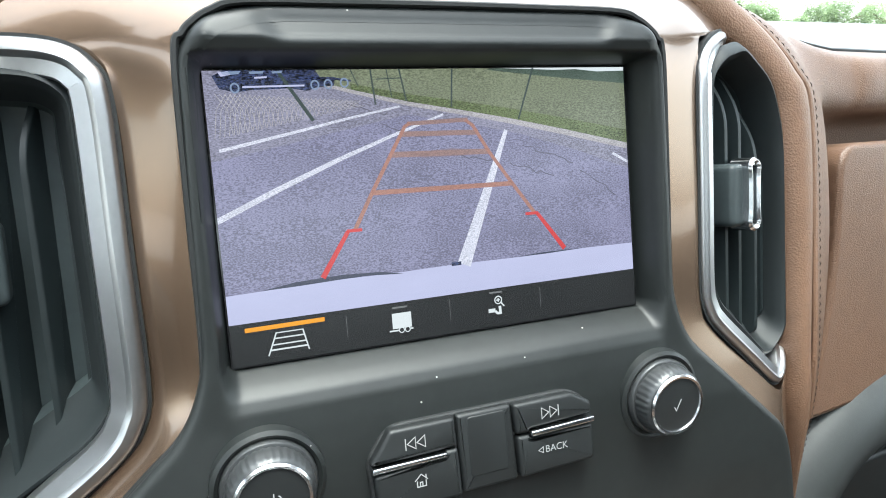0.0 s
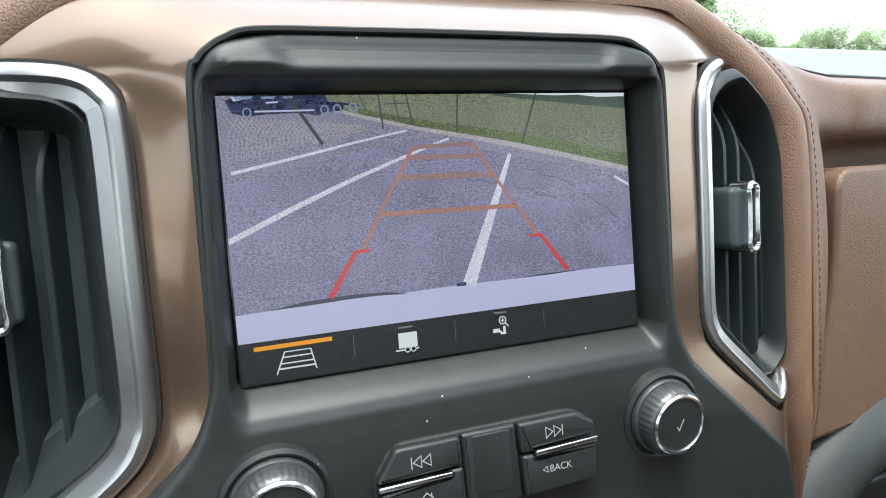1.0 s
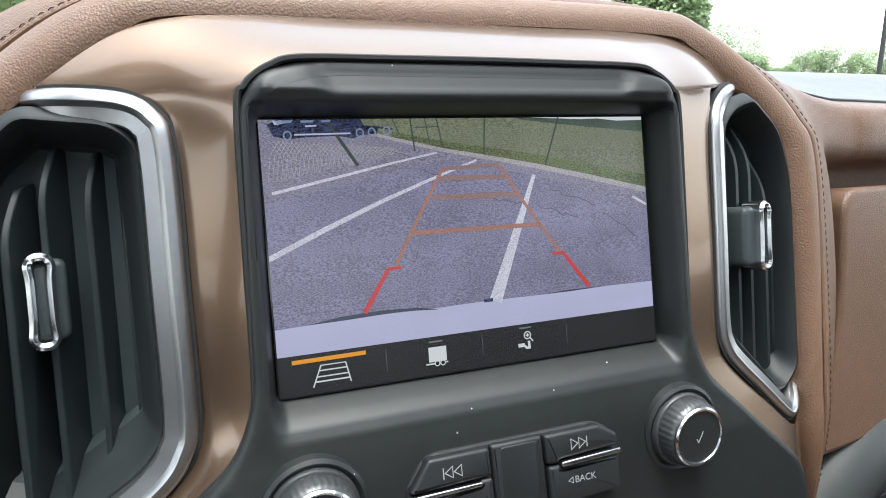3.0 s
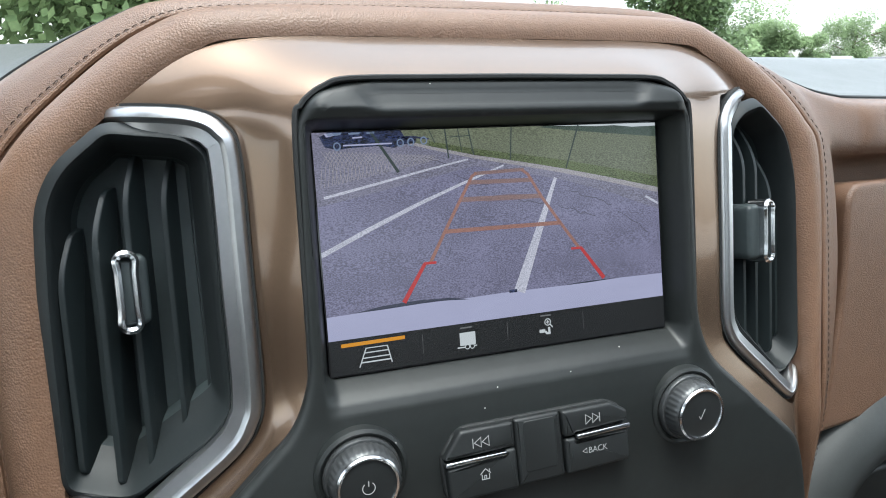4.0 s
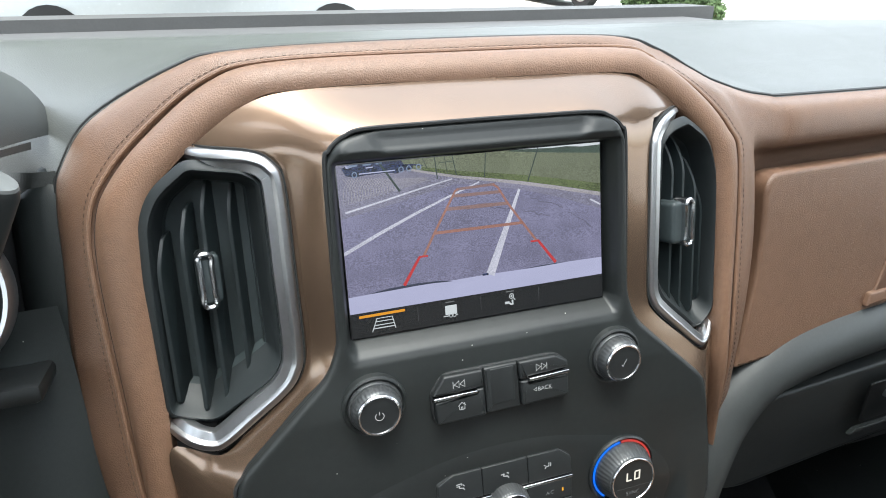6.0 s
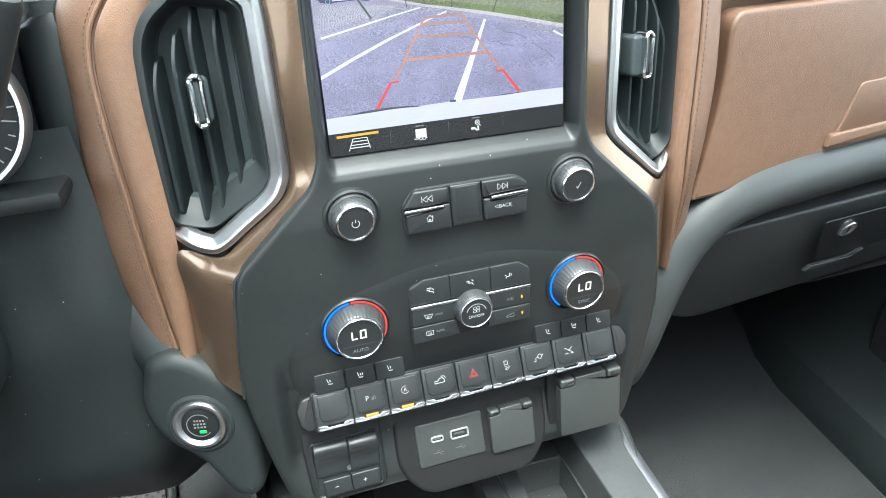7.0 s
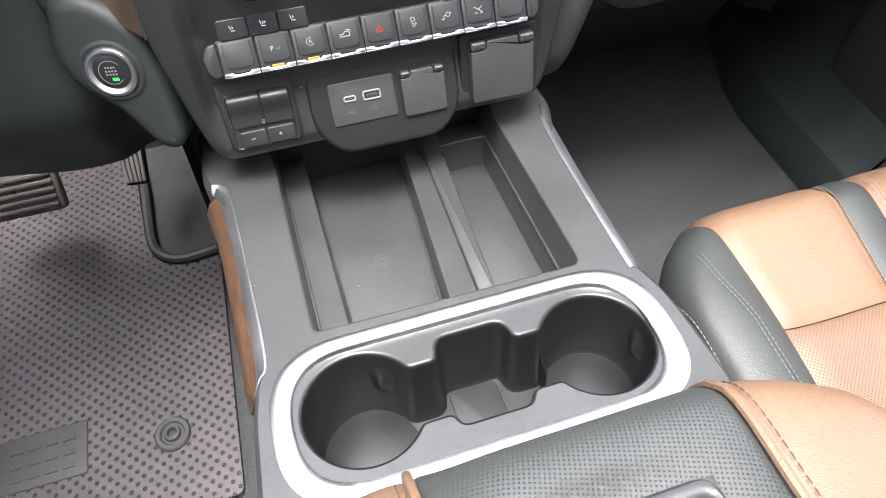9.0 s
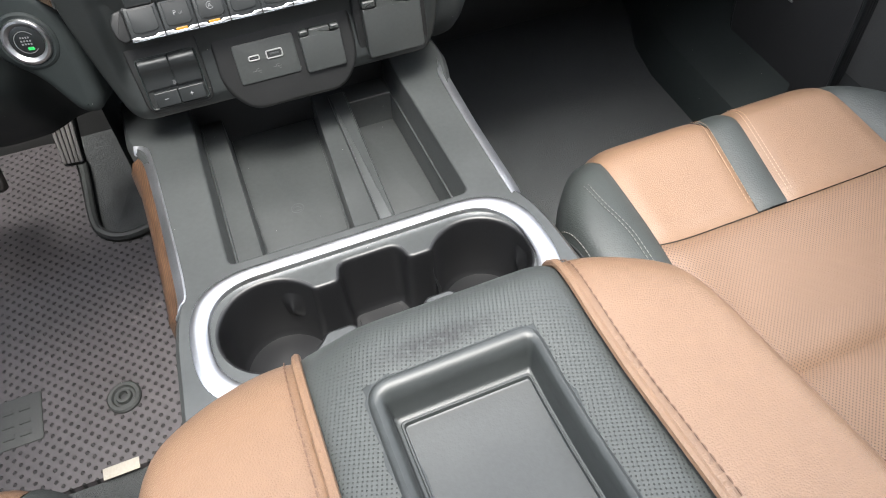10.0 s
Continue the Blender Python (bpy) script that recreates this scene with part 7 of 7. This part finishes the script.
icon(brakec, tb, 0.0015, -0.0060, 0.0064, 0.0016, [[(-1, -0.6), (1, -0.6)], [(-0.6, 0), (-0.6, 1), (0.6, 1), (0.6, 0), (-0.6, 0)], [(-0.4, -1.2), (0.4, -1.2)]], DIM, w=0.0005)


# ---- driver's side ----
knee = thing("knee_panel", "dark grey soft plastic knee panel under the steering column", "dashboard", (-0.35, 0.05, 0.49))


def xr(z):
    return float(np.interp(z, [0.335, 0.42, 0.577, 0.61, 0.632, 0.66, 0.70, 0.77], [-0.112, -0.112, -0.118, -0.122, -0.146, -0.156, -0.162, -0.168]))


bm = bmesh.new()
rows = []
for z in span(0.368, 0.77, 30):
    row = []
    for u in span(0, 1, 26):
        xl = -0.74 + 0.30 * smooth(0.58, 0.46, z)
        x = xl + (xr(z) - xl) * u
        y = 0.036 + 0.036 * smooth(0.60, 0.77, z) + 0.026 * smooth(-0.176, -0.140, x) + 0.02 * smooth(0.66, 0.52, z) * smooth(-0.2, -0.5, x)
        under = max(0.0, 0.515 - z)
        y += 1.02 * under - 0.055 * (1 - math.exp(-under / 0.055))
        deep = smooth(0.51, 0.368, z)
        row.append(Vector((x, y + 0.06 * smooth(-0.18, -0.34, x) * deep, z + (0.022 - 0.030 * smooth(-0.16, -0.34, x)) * deep)))
    rows.append(row)
low = [[p + Vector((0, dy, -dz)) for p in rows[0]] for dy, dz in ((0.10, -0.080), (0.04, -0.030), (0.010, -0.001), (0.003, 0.002))]
loft(bm, low + rows, False)
part("panel", bm, SOFT, knee)
path = spline([(-0.174, 0.135, 0.838), (-0.1745, 0.112, 0.836), (-0.1750, 0.104, 0.822), (-0.175, 0.093, 0.77), (-0.1765, 0.088, 0.70), (-0.170, 0.072, 0.650), (-0.158, 0.052, 0.612), (-0.140, 0.036, 0.585), (-0.122, 0.028, 0.555), (-0.112, 0.024, 0.525), (-0.108, 0.026, 0.492)], 6)
prof = [(-0.022, -0.05), (-0.022, -0.010), (-0.019, -0.002), (-0.010, 0.005), (0.0, 0.007), (0.012, 0.004), (0.024, -0.006), (0.034, -0.022), (0.036, -0.05)]
part("pillar", sweep(bmesh.new(), path, prof, [Vector((-0.35, -1, 0.1))] * len(path)), SOFT, knee)
pon2 = facing((-0.1229, 0.0190, 0.5432), 4, yaw=-16)
lp = fillet([(-0.034, 0.058), (-0.010, 0.0615), (0.0085, 0.0520), (0.0345, 0.0310), (0.0412, -0.006), (0.0400, -0.066), (0.030, -0.079), (0.014, -0.074), (-0.008, -0.036), (-0.034, -0.018), (-0.046, 0.014)], [0.02, 0.012, 0.02, 0.014, 0.02, 0.014, 0.012, 0.014, 0.03, 0.02, 0.02], 6)
part("pod", slab(bmesh.new(), lp, pon2, -0.05, 0.004, 0.012, 6), SOFT, knee)
starter = thing("start_button", "round black push button in chrome ring with green lamp", "button", (-0.121, -0.004, 0.549))
part("collar", lathe(bmesh.new(), [(0.0265, 0.000), (0.0258, 0.0046), (0.0235, 0.0056), (0.0204, 0.0048)], pon2, 0, 0, 56), SOFT, starter)
part("ring", lathe(bmesh.new(), [(0.0205, 0.003), (0.0205, 0.0064), (0.0196, 0.0078), (0.0176, 0.0080), (0.0146, 0.0058), (0.0142, 0.004)], pon2, 0, 0, 56, caps=(False, False)), SATINC, starter, "broad chrome ring")
face = part("face", lathe(bmesh.new(), [(0.0145, 0.003), (0.0142, 0.0058), (0.012, 0.0064)], pon2, 0, 0, 48), GLOSS, starter)
bm = bmesh.new()
stroke(bm, disc(0, 0, 0.0098, 28, 40, 320), 0.0006, pon2, 0.0066)
for b, w in ((0.0042, 0.004), (0.0012, 0.0046), (-0.0016, 0.0046)):
    for i in range(4):
        a = -w + i * w * 0.55
        stroke(bm, [(a, b), (a + w * 0.36, b)], 0.0016, pon2, 0.0066)
part("print_bars", bm, DIM, face)
part("lamp", slab(bmesh.new(), rect(-0.001, 0.0045, -0.0072, -0.0044, 0.0006, 2), pon2, 0.006, 0.0068, 0.0002), GREEN, face, "lit green lamp")
# side of the tunnel below the pod
bm = bmesh.new()
grid(bm, lambda u, v: Vector((-0.094 - 0.004 * v, 0.035 + u, 0.06 + 0.46 * v)), span(0, 0.55, 4), span(0, 1, 6))
part("tunnel_side", bm, SOFT, knee)

cluster = thing("instrument_cluster", "dark instrument cluster with silver-ringed gauge under stitched hood", "instrument cluster", (-0.33, 0.03, 0.73))
bm = bmesh.new()
box(bm, -0.62, -0.192, 0.085, 0.115, 0.70, 0.90, 0.004)
part("face", bm, BLACK, cluster)
gon2 = facing((-0.239, 0.066, 0.787), 8)
part("gauge_ring", lathe(bmesh.new(), [(0.0535, -0.004), (0.0535, 0.010), (0.0520, 0.0125), (0.0495, 0.0120), (0.0480, 0.004)], gon2, 0, 0, 64, caps=(False, False)), SATIN, cluster, "silver gauge ring")
dialf = part("gauge_face", lathe(bmesh.new(), [(0.0482, -0.002), (0.0482, 0.002), (0.040, 0.0022)], gon2, 0, 0, 48), GLOSS, cluster)
bm = bmesh.new()
for i in range(25):
    t = radians(-60 + i * 300 / 24)
    r0 = 0.036 if i % 4 == 0 else 0.041
    stroke(bm, [(r0 * math.cos(t), r0 * math.sin(t)), (0.0455 * math.cos(t), 0.0455 * math.sin(t))], 0.0009, gon2, 0.0024)
part("ticks", bm, DIM, dialf)
bm = bmesh.new()
box(bm, -0.50, -0.1745, 0.030, 0.10, 0.7255, 0.7375, 0.004)
part("ledge", bm, PANEL, cluster)
HOODZ = [(p.x - 0.027, p.z) for p in spline([(-0.139, 0, 0.876), (-0.1415, 0, 0.885), (-0.147, 0, 0.897), (-0.158, 0, 0.910), (-0.18, 0, 0.922), (-0.22, 0, 0.932), (-0.30, 0, 0.940), (-0.5, 0, 0.942)], 4)]
rows = []
for x, zt in HOODZ:
    k2 = zt - 0.870
    rows.append(spline([(x, 0.16, 0.872 + k2 * 0.95), (x, 0.05, zt + 0.004), (x, -0.02, zt), (x, -0.050, 0.872 + k2 * 0.72), (x, -0.064, 0.872 + k2 * 0.25), (x, -0.062, 0.871), (x, -0.045, 0.868), (x, 0.08, 0.866)], 4))
rows = [[Vector((-0.1655, p.y, 0.871 + (p.z - 0.871) * 0.1)) for p in rows[0]]] + rows
part("hood", loft(bmesh.new(), rows, False), HOOD, cluster, "grained dark hood with a stitched lip")
part("hood_lip", tube(bmesh.new(), [(x, -0.062, 0.8685) for x in span(-0.166, -0.5, 8)], 0.0045, 8), HOOD, cluster)
tagged(part("stitching", stitches([Vector((x, -0.0648, 0.8775)) for x in span(-0.168, -0.5, 12)], 0.004, 0.002, 0.0006, Vector((0, -0.0004, 0))), BLACK, cluster), kind="stuff")
lever = thing("shift_lever", "dark column shift lever with a pale grey end cap", "lever", (-0.19, -0.06, 0.72))
a, b = Vector((-0.1545, -0.070, 0.8655)), Vector((-0.262, -0.040, 0.66))
ax = (b - a).normalized()
part("grip", tube(bmesh.new(), [a, a + ax * 0.004, a + ax * 0.06, a + ax * 0.13, b], [0.0150, 0.0163, 0.0168, 0.0150, 0.010], 28), PANEL, lever)
part("cap", tube(bmesh.new(), [a + ax * 0.001, a - ax * 0.0012, a - ax * 0.002], [0.0152, 0.0142, 0.0110], 28), mat("pale_cap", (0.10, 0.104, 0.102), 0.5), lever, "pale grey oval end cap")
bm = bmesh.new()
box(bm, -0.55, -0.235, -0.05, 0.06, 0.664, 0.725, 0.026, 4)
shroud = thing("steering_column_shroud", "dark plastic steering column shroud", "steering column", (-0.39, 0.0, 0.60))
part("upper_shell", bm, SOFT, shroud)
part("lower_shell", box(bmesh.new(), -0.55, -0.236, -0.048, 0.06, 0.60, 0.663, 0.026, 4), SOFT, shroud)

# ---- passenger side low down ----
kick = thing("kick_panel", "dark plastic sill and kick panel beside the passenger's carpet", "trim", (0.9, 0.3, 0.05))
bm = bmesh.new()
KR = [(0.832, -0.01), (0.836, 0.015), (0.862, 0.06), (0.915, 0.11), (0.945, 0.24), (0.965, 0.46)]
krow = lambda x, z, y0, y1: [Vector((x + 0.085 * smooth(0.33, 0.62, y) ** 1.5, y, FL(y) + z)) for y in span(y0, y1, 14)]
loft(bm, [krow(x, z, 0.10, 0.62) for x, z in KR[2:]], False)
part("panel", bm, SOFT, kick)
bm = bmesh.new()
loft(bm, [krow(x, z, -0.6, 0.62) for x, z in KR[:3]], False)
part("sill", bm, SOFT, kick)
bm = bmesh.new()
loft(bm, [krow(x + 0.014, z, -0.6, 0.10) for x, z in KR[2:]], False)
part("door_lining", bm, BLACK, kick)
won = lambda a, b, h=0.0: Vector((0.930 - h, a, b))
spk = thing("door_speaker", "black speaker grille on passenger door with small silver badge", "speaker", (0.93, 0.15, 0.1))
lp = fillet([(0.035, 0.13), (0.02, 0.36), (0.10, 0.42), (0.235, 0.40), (0.275, 0.22), (0.255, 0.12), (0.15, 0.09)], 0.04, 6)
part("grille", slab(bmesh.new(), lp, won, -0.03, 0.010, 0.006, 4), dotted("speaker_mesh", (0.022, 0.022, 0.023), (0.004, 0.004, 0.004), 0.004, 0.002, 0.5), spk)
part("rim", tube(bmesh.new(), [won(a, b, 0.006) for a, b in lp + lp[:1]], 0.004, 6, False), GLOSS, spk)
badge = part("badge", slab(bmesh.new(), fillet([(0.145, 0.281), (0.150, 0.294), (0.192, 0.300), (0.188, 0.287)], 0.002, 3), won, 0.008, 0.013, 0.001), SATIN, spk, "small silver badge plate")
bm = bmesh.new()
stroke(bm, [(0.154, 0.2885), (0.184, 0.2925)], 0.004, won, 0.0131)
part("badge_bar", bm, BLACK, badge)

# small print plate at the rear of the charging tray
tp = thing("warning_label", "black label with a yellow triangle and pale pictograms in the tray", "label", (0.058, -0.150, 0.35))
lon = lambda a, b, h=0.0: Vector((a, b + 0.0165, CZ(b + 0.0165) - 0.0645 + h))
part("plate", slab(bmesh.new(), rect(0.022, 0.090, -0.176, -0.160, 0.001, 2), lon, -0.004, 0.0006, 0.0003, 1), BLACK, tp)
bm = bmesh.new()
bm.faces.new([bm.verts.new(lon(a, b, 0.0008)) for a, b in ((0.0245, -0.1735), (0.0315, -0.1735), (0.0280, -0.1660))])
part("triangle", bm, mat("warning_yellow", (0.75, 0.42, 0.03), 0.5), tp, "yellow warning triangle")
bm = bmesh.new()
for a, w in ((0.034, 0.004), (0.041, 0.010), (0.062, 0.009), (0.076, 0.010)):
    stroke(bm, [(a, -0.170), (a + w, -0.170)], 0.005, lon, 0.0007)
    stroke(bm, [(a, -0.1745), (a + w * 0.7, -0.1745)], 0.0012, lon, 0.0007)
stroke(bm, [(0.0565, -0.1655), (0.0565, -0.175)], 0.0005, lon, 0.0007)
part("pictograms", bm, PRINT, tp)

# ---- outside, through the windscreen ----
LOT = mat("lot_concrete", (0.34, 0.33, 0.31), 0.9, var=0.2, vscale=0.4)


def lot_z(x, y):
    """The parking lot: level round the truck, rising a little ahead."""
    return -0.62 + 0.075 * max(0, y - 3) * (1 - smooth(4, 14, x)) * (1 - smooth(25, 60, y)) + 0.026 * min(60, max(0, y - 2)) * smooth(4, 14, x) + 1.5 * smooth(25, 60, y) * (1 - smooth(4, 14, x))


bm = bmesh.new()
gx = [-900, -300, -100, -60, -40, -25] + span(-15, 45, 30) + [60, 100, 300, 900]
gy = [-900, -300, -60, -20, -5] + span(0, 60, 30) + [80, 120, 300, 900]
grid(bm, lambda x, y: Vector((x, y, lot_z(x, y))), gx, gy)
solid("ground", bm, LOT, "pale concrete parking lot", "ground", kind="structure", m=UP)
TYRE = mat("tyre_rubber", (0.02, 0.02, 0.02), 0.8)
CARGLASS = mat("car_glass", (0.02, 0.025, 0.03), 0.08)


def car(name, label, x, y, turn, paint, length=4.8, width=1.95, height=1.85, truck=False):
    """A parked car: body, cabin, windows, lamps and wheels."""
    z = lot_z(x, y)
    ob = thing(name, label, "car", (0, 0, 0), group="parked cars", m=Matrix.Translation((x, y, z)) @ pose(0, 0, 0, 0, 0, turn))
    l, w, h = length / 2, width / 2, height
    def hull(prof, half, taper):
        bm = bmesh.new()
        rings = []
        for f in (-1, -0.94, -0.6, 0, 0.6, 0.94, 1):
            k = 1 - 0.05 * max(0, abs(f) - 0.9) / 0.1
            rings.append([Vector((half * f * (1 - taper * max(0, (b - 0.9)) / 1.0), a * k, b * (k if abs(f) > 0.95 else 1))) for a, b in prof])
        return loft(bm, rings, True, True, True)
    lowp = fillet([(-l, 0.35), (-l, 0.95), (-l + 0.1, 1.08), (l - 0.9, 1.10), (l - 0.08, 0.92), (l, 0.75), (l, 0.32)], [0.1, 0.1, 0.1, 0.3, 0.1, 0.1, 0.1], 4)
    part("body", hull(lowp, w, 0.0), paint, ob)
    c0 = -l * 0.25 if truck else -l + 0.15
    cab = fillet([(c0, 1.02), (c0 + 0.12, h - 0.06), (c0 + 0.3, h), (l * 0.18, h), (l * 0.45, 1.02)], [0.05, 0.15, 0.2, 0.2, 0.05], 4)
    part("cabin", hull(cab, w * 0.93, 0.16), paint, ob)
    for s in (-1, 1):
        wp = fillet([(c0 + 0.2, 1.12), (c0 + 0.32, h - 0.16), (l * 0.15, h - 0.16), (l * 0.36, 1.12)], 0.06, 3)
        part("side_window", slab(bmesh.new(), wp, lambda a, b, hh: Vector((s * (w * 0.93 * (1 - 0.16 * (b - 0.9)) + 0.004 + hh), a, b)), -0.03, 0.004, 0.002, 1), CARGLASS, ob)
    part("windscreen", grid(bmesh.new(), lambda u, v: Vector((u * w * (0.82 - 0.12 * v), l * 0.43 - (l * 0.25) * v + 0.02, 1.08 + (h - 0.14 - 1.08) * v + 0.02)), [-1, 1], [0, 1]), CARGLASS, ob)
    part("rear_window", grid(bmesh.new(), lambda u, v: Vector((u * w * (0.82 - 0.12 * v), c0 + 0.12 * v - 0.015, 1.12 + (h - 0.18 - 1.12) * v)), [-1, 1], [0, 1]), CARGLASS, ob)
    for sx in (-1, 1):
        for yy in (-l * 0.62, l * 0.62):
            wh = part("wheel", lathe(bmesh.new(), [(0.36, -0.11), (0.37, 0.0), (0.36, 0.11), (0.24, 0.12)], lambda a, b, hh: Vector((sx * (w - 0.1) + sx * hh, yy + a, 0.37 + b)), 0, 0, 24), TYRE, ob)
            part("rim", lathe(bmesh.new(), [(0.23, 0.09), (0.23, 0.125), (0.05, 0.115)], lambda a, b, hh: Vector((sx * (w - 0.1) + sx * hh, yy + a, 0.37 + b)), 0, 0, 20), SATIN, wh)
        part("headlamp", box(bmesh.new(), sx * w * 0.62 - 0.18, sx * w * 0.62 + 0.18, l - 0.10, l + 0.01, 0.74, 0.90, 0.03), SATIN, ob)
        part("tail_lamp", box(bmesh.new(), sx * w * 0.86 - 0.09, sx * w * 0.86 + 0.09, -l - 0.01, -l + 0.1, 0.75, 1.0, 0.03), bpy.data.materials["lamp_red"] if "lamp_red" in bpy.data.materials else mat("lamp_red", (0.4, 0.02, 0.02), 0.3), ob)
    part("grille", box(bmesh.new(), -0.5, 0.5, l - 0.05, l + 0.02, 0.5, 0.82, 0.03), BLACK, ob)
    return ob


PAINTS = {n: mat(n + "_car_paint", c, 0.25, coat=0.6, var=0.04) for n, c in (("red", (0.42, 0.025, 0.03)), ("white", (0.75, 0.75, 0.74)), ("silver", (0.42, 0.44, 0.45)), ("dark", (0.03, 0.03, 0.035)), ("teal", (0.30, 0.40, 0.42)))}


def at_az(az, d):
    return -0.05 + d * math.sin(radians(az)), -0.16 + d * math.cos(radians(az))


for nm, lab, az, d, turn, paint, kw in (("parked_suv", "red suv parked on the lot", 8.0, 16.0, 60, "red", {}), ("parked_suv", "dark red suv parked on the lot", 15.5, 17.0, 100, "red", {"height": 1.95}), ("parked_van", "white van parked on the lot", 22.0, 20.0, 10, "white", {"height": 2.3, "length": 5.4}), ("parked_car", "pale teal car parked on the lot", 25.5, 20.0, 20, "teal", {"height": 1.7}),
                                        ("parked_car", "silver car parked on the lot", 1.5, 9.0, 80, "silver", {"height": 1.62}), ("parked_car", "black car parked on the lot", 29.5, 18.0, 15, "dark", {"height": 1.8}), ("parked_truck", "white pickup truck parked on the lot", 42.9, 36.0, 150, "white", {"height": 1.9, "length": 5.8, "truck": True}), ("parked_car", "silver car parked on the lot", 50.0, 48.0, 125, "silver", {"height": 1.6}),
                                        ("parked_car", "black car parked on the lot", 52.8, 55.0, 122, "dark", {"height": 1.6}), ("parked_car", "white car parked on the lot", 27.4, 24.0, 0, "white", {"height": 1.7})):
    x, y = at_az(az, d)
    car(nm, lab, x, y, turn, PAINTS[paint], **kw)

LEAF = mat("tree_leaf", (0.105, 0.160, 0.062), 0.7, var=0.35, vscale=1.5)
BARK = mat("tree_bark", (0.10, 0.075, 0.055), 0.9, grain=1.0, gscale=20, depth=0.02)


def tree(name, az, d, h, r, low, n, seed, label):
    x, y = at_az(az, d)
    z = lot_z(x, y)
    rg = random.Random(seed)
    ob = thing(name, label, "tree", (0, 0, 0), group="trees", m=Matrix.Translation((x, y, z)))
    bm = bmesh.new()
    tube(bm, [(0, 0, -0.1), (0.03 * h, 0, h * 0.25), (0, 0.02 * h, h * 0.5), (0.0, 0, h * 0.8)], [0.05 * h, 0.036 * h, 0.024 * h, 0.008 * h], 9)
    for i in range(7):
        t = rg.uniform(0, 6.28)
        s = h * rg.uniform(0.3, 0.6)
        tube(bm, [(0, 0, s), (r * 0.35 * math.cos(t), r * 0.35 * math.sin(t), s + 0.12 * h), (r * 0.75 * math.cos(t), r * 0.75 * math.sin(t), s + 0.2 * h)], [0.016 * h, 0.010 * h, 0.004 * h], 6)
    part("trunk", bm, BARK, ob)
    verts, faces = [], []
    blobs = [(rg.uniform(-0.7, 0.7) * r, rg.uniform(-0.7, 0.7) * r, low + (h - low) * rg.random(), r * rg.uniform(0.25, 0.5)) for _ in range(22)]
    for k3 in range(n):
        bx, by, bz, br = blobs[k3 % len(blobs)]
        v = Vector((rg.gauss(0, 1), rg.gauss(0, 1), rg.gauss(0, 0.8))).normalized() * br * rg.uniform(0.55, 1.05)
        c = Vector((bx, by, bz)) + v
        a = Vector((rg.gauss(0, 1), rg.gauss(0, 1), rg.gauss(0, 1))).normalized()
        b = a.orthogonal().normalized() * (0.020 + 0.009 * r) * rg.uniform(0.7, 1.5)
        a = a * (0.024 + 0.0105 * r) * rg.uniform(0.7, 1.4)
        i = len(verts)
        verts += [tuple(c - a), tuple(c + b * 0.9), tuple(c + a), tuple(c - b * 0.9)]
        faces.append((i, i + 1, i + 2, i + 3))
    me = bpy.data.meshes.new("crown")
    me.from_pydata(verts, [], faces)
    me.materials.append(LEAF)
    cr = new("crown", me)
    cr.parent = ob
    return ob


tree("tree", -5.6, 8.5, 5.5, 2.6, 2.15, 110000, 1, "leafy green tree with low hanging branches on the lot")
tree("tree", 39.2, 12.0, 4.6, 1.18, 0.35, 60000, 2, "dense green tree with foliage down to the ground")
tree("tree", 45.6, 37.0, 2.9, 1.25, 0.9, 36000, 3, "light green tree on the lot")
tree("tree", 48.3, 40.0, 2.5, 0.9, 0.7, 26000, 4, "light green tree on the lot")
tree("tree", 51.0, 60.0, 4.2, 2.4, 0.8, 30000, 5, "green tree at the end of the lot")
tree("tree", 54.5, 62.0, 4.8, 2.6, 0.8, 30000, 6, "green tree at the end of the lot")
tree("tree", 40.5, 45.0, 8.0, 4.0, 1.2, 40000, 7, "green tree behind the parked cars")
tree("tree", 12.0, 24.0, 9.0, 4.5, 2.5, 14000, 8, "green tree behind the parked cars")
tree("tree", 24.0, 40.0, 10.0, 6.0, 1.0, 14000, 9, "green tree behind the parked cars")
for az in (46.0, 47.0, 51.6):
    x, y = at_az(az, 33.0)
    rg = random.Random(int(az * 10))
    verts, faces = [], []
    for _ in range(1800):
        c = Vector((rg.gauss(0, 0.5), rg.gauss(0, 0.4), abs(rg.gauss(0.3, 0.25))))
        a = Vector((rg.gauss(0, 1), rg.gauss(0, 1), rg.gauss(0, 1))).normalized() * 0.08
        b = a.orthogonal() * 0.7
        i = len(verts)
        verts += [tuple(c - a), tuple(c + b), tuple(c + a), tuple(c - b)]
        faces.append((i, i + 1, i + 2, i + 3))
    me = bpy.data.meshes.new("shrub")
    me.from_pydata(verts, [], faces)
    me.materials.append(LEAF)
    sh = new("shrub", me)
    sh.location = (x, y, lot_z(x, y))
    tagged(sh, "low rounded green shrub at the edge of the lot", "shrub", "shrubs")
x, y = at_az(54.4, 30.0)
pole = thing("lot_lamp_post", "thin dark lamp post on a concrete foot in the lot", "lamp post", (0, 0, 0), m=Matrix.Translation((x, y, lot_z(x, y))))
part("foot", lathe(bmesh.new(), [(0.35, 0.0), (0.35, 0.75), (0.30, 0.85)], flat((0, 0, 0)), 0, 0, 16), BLACK, pole)
part("pole", tube(bmesh.new(), [(0, 0, 0.8), (0, 0, 8.5)], [0.09, 0.06], 10), BLACK, pole)
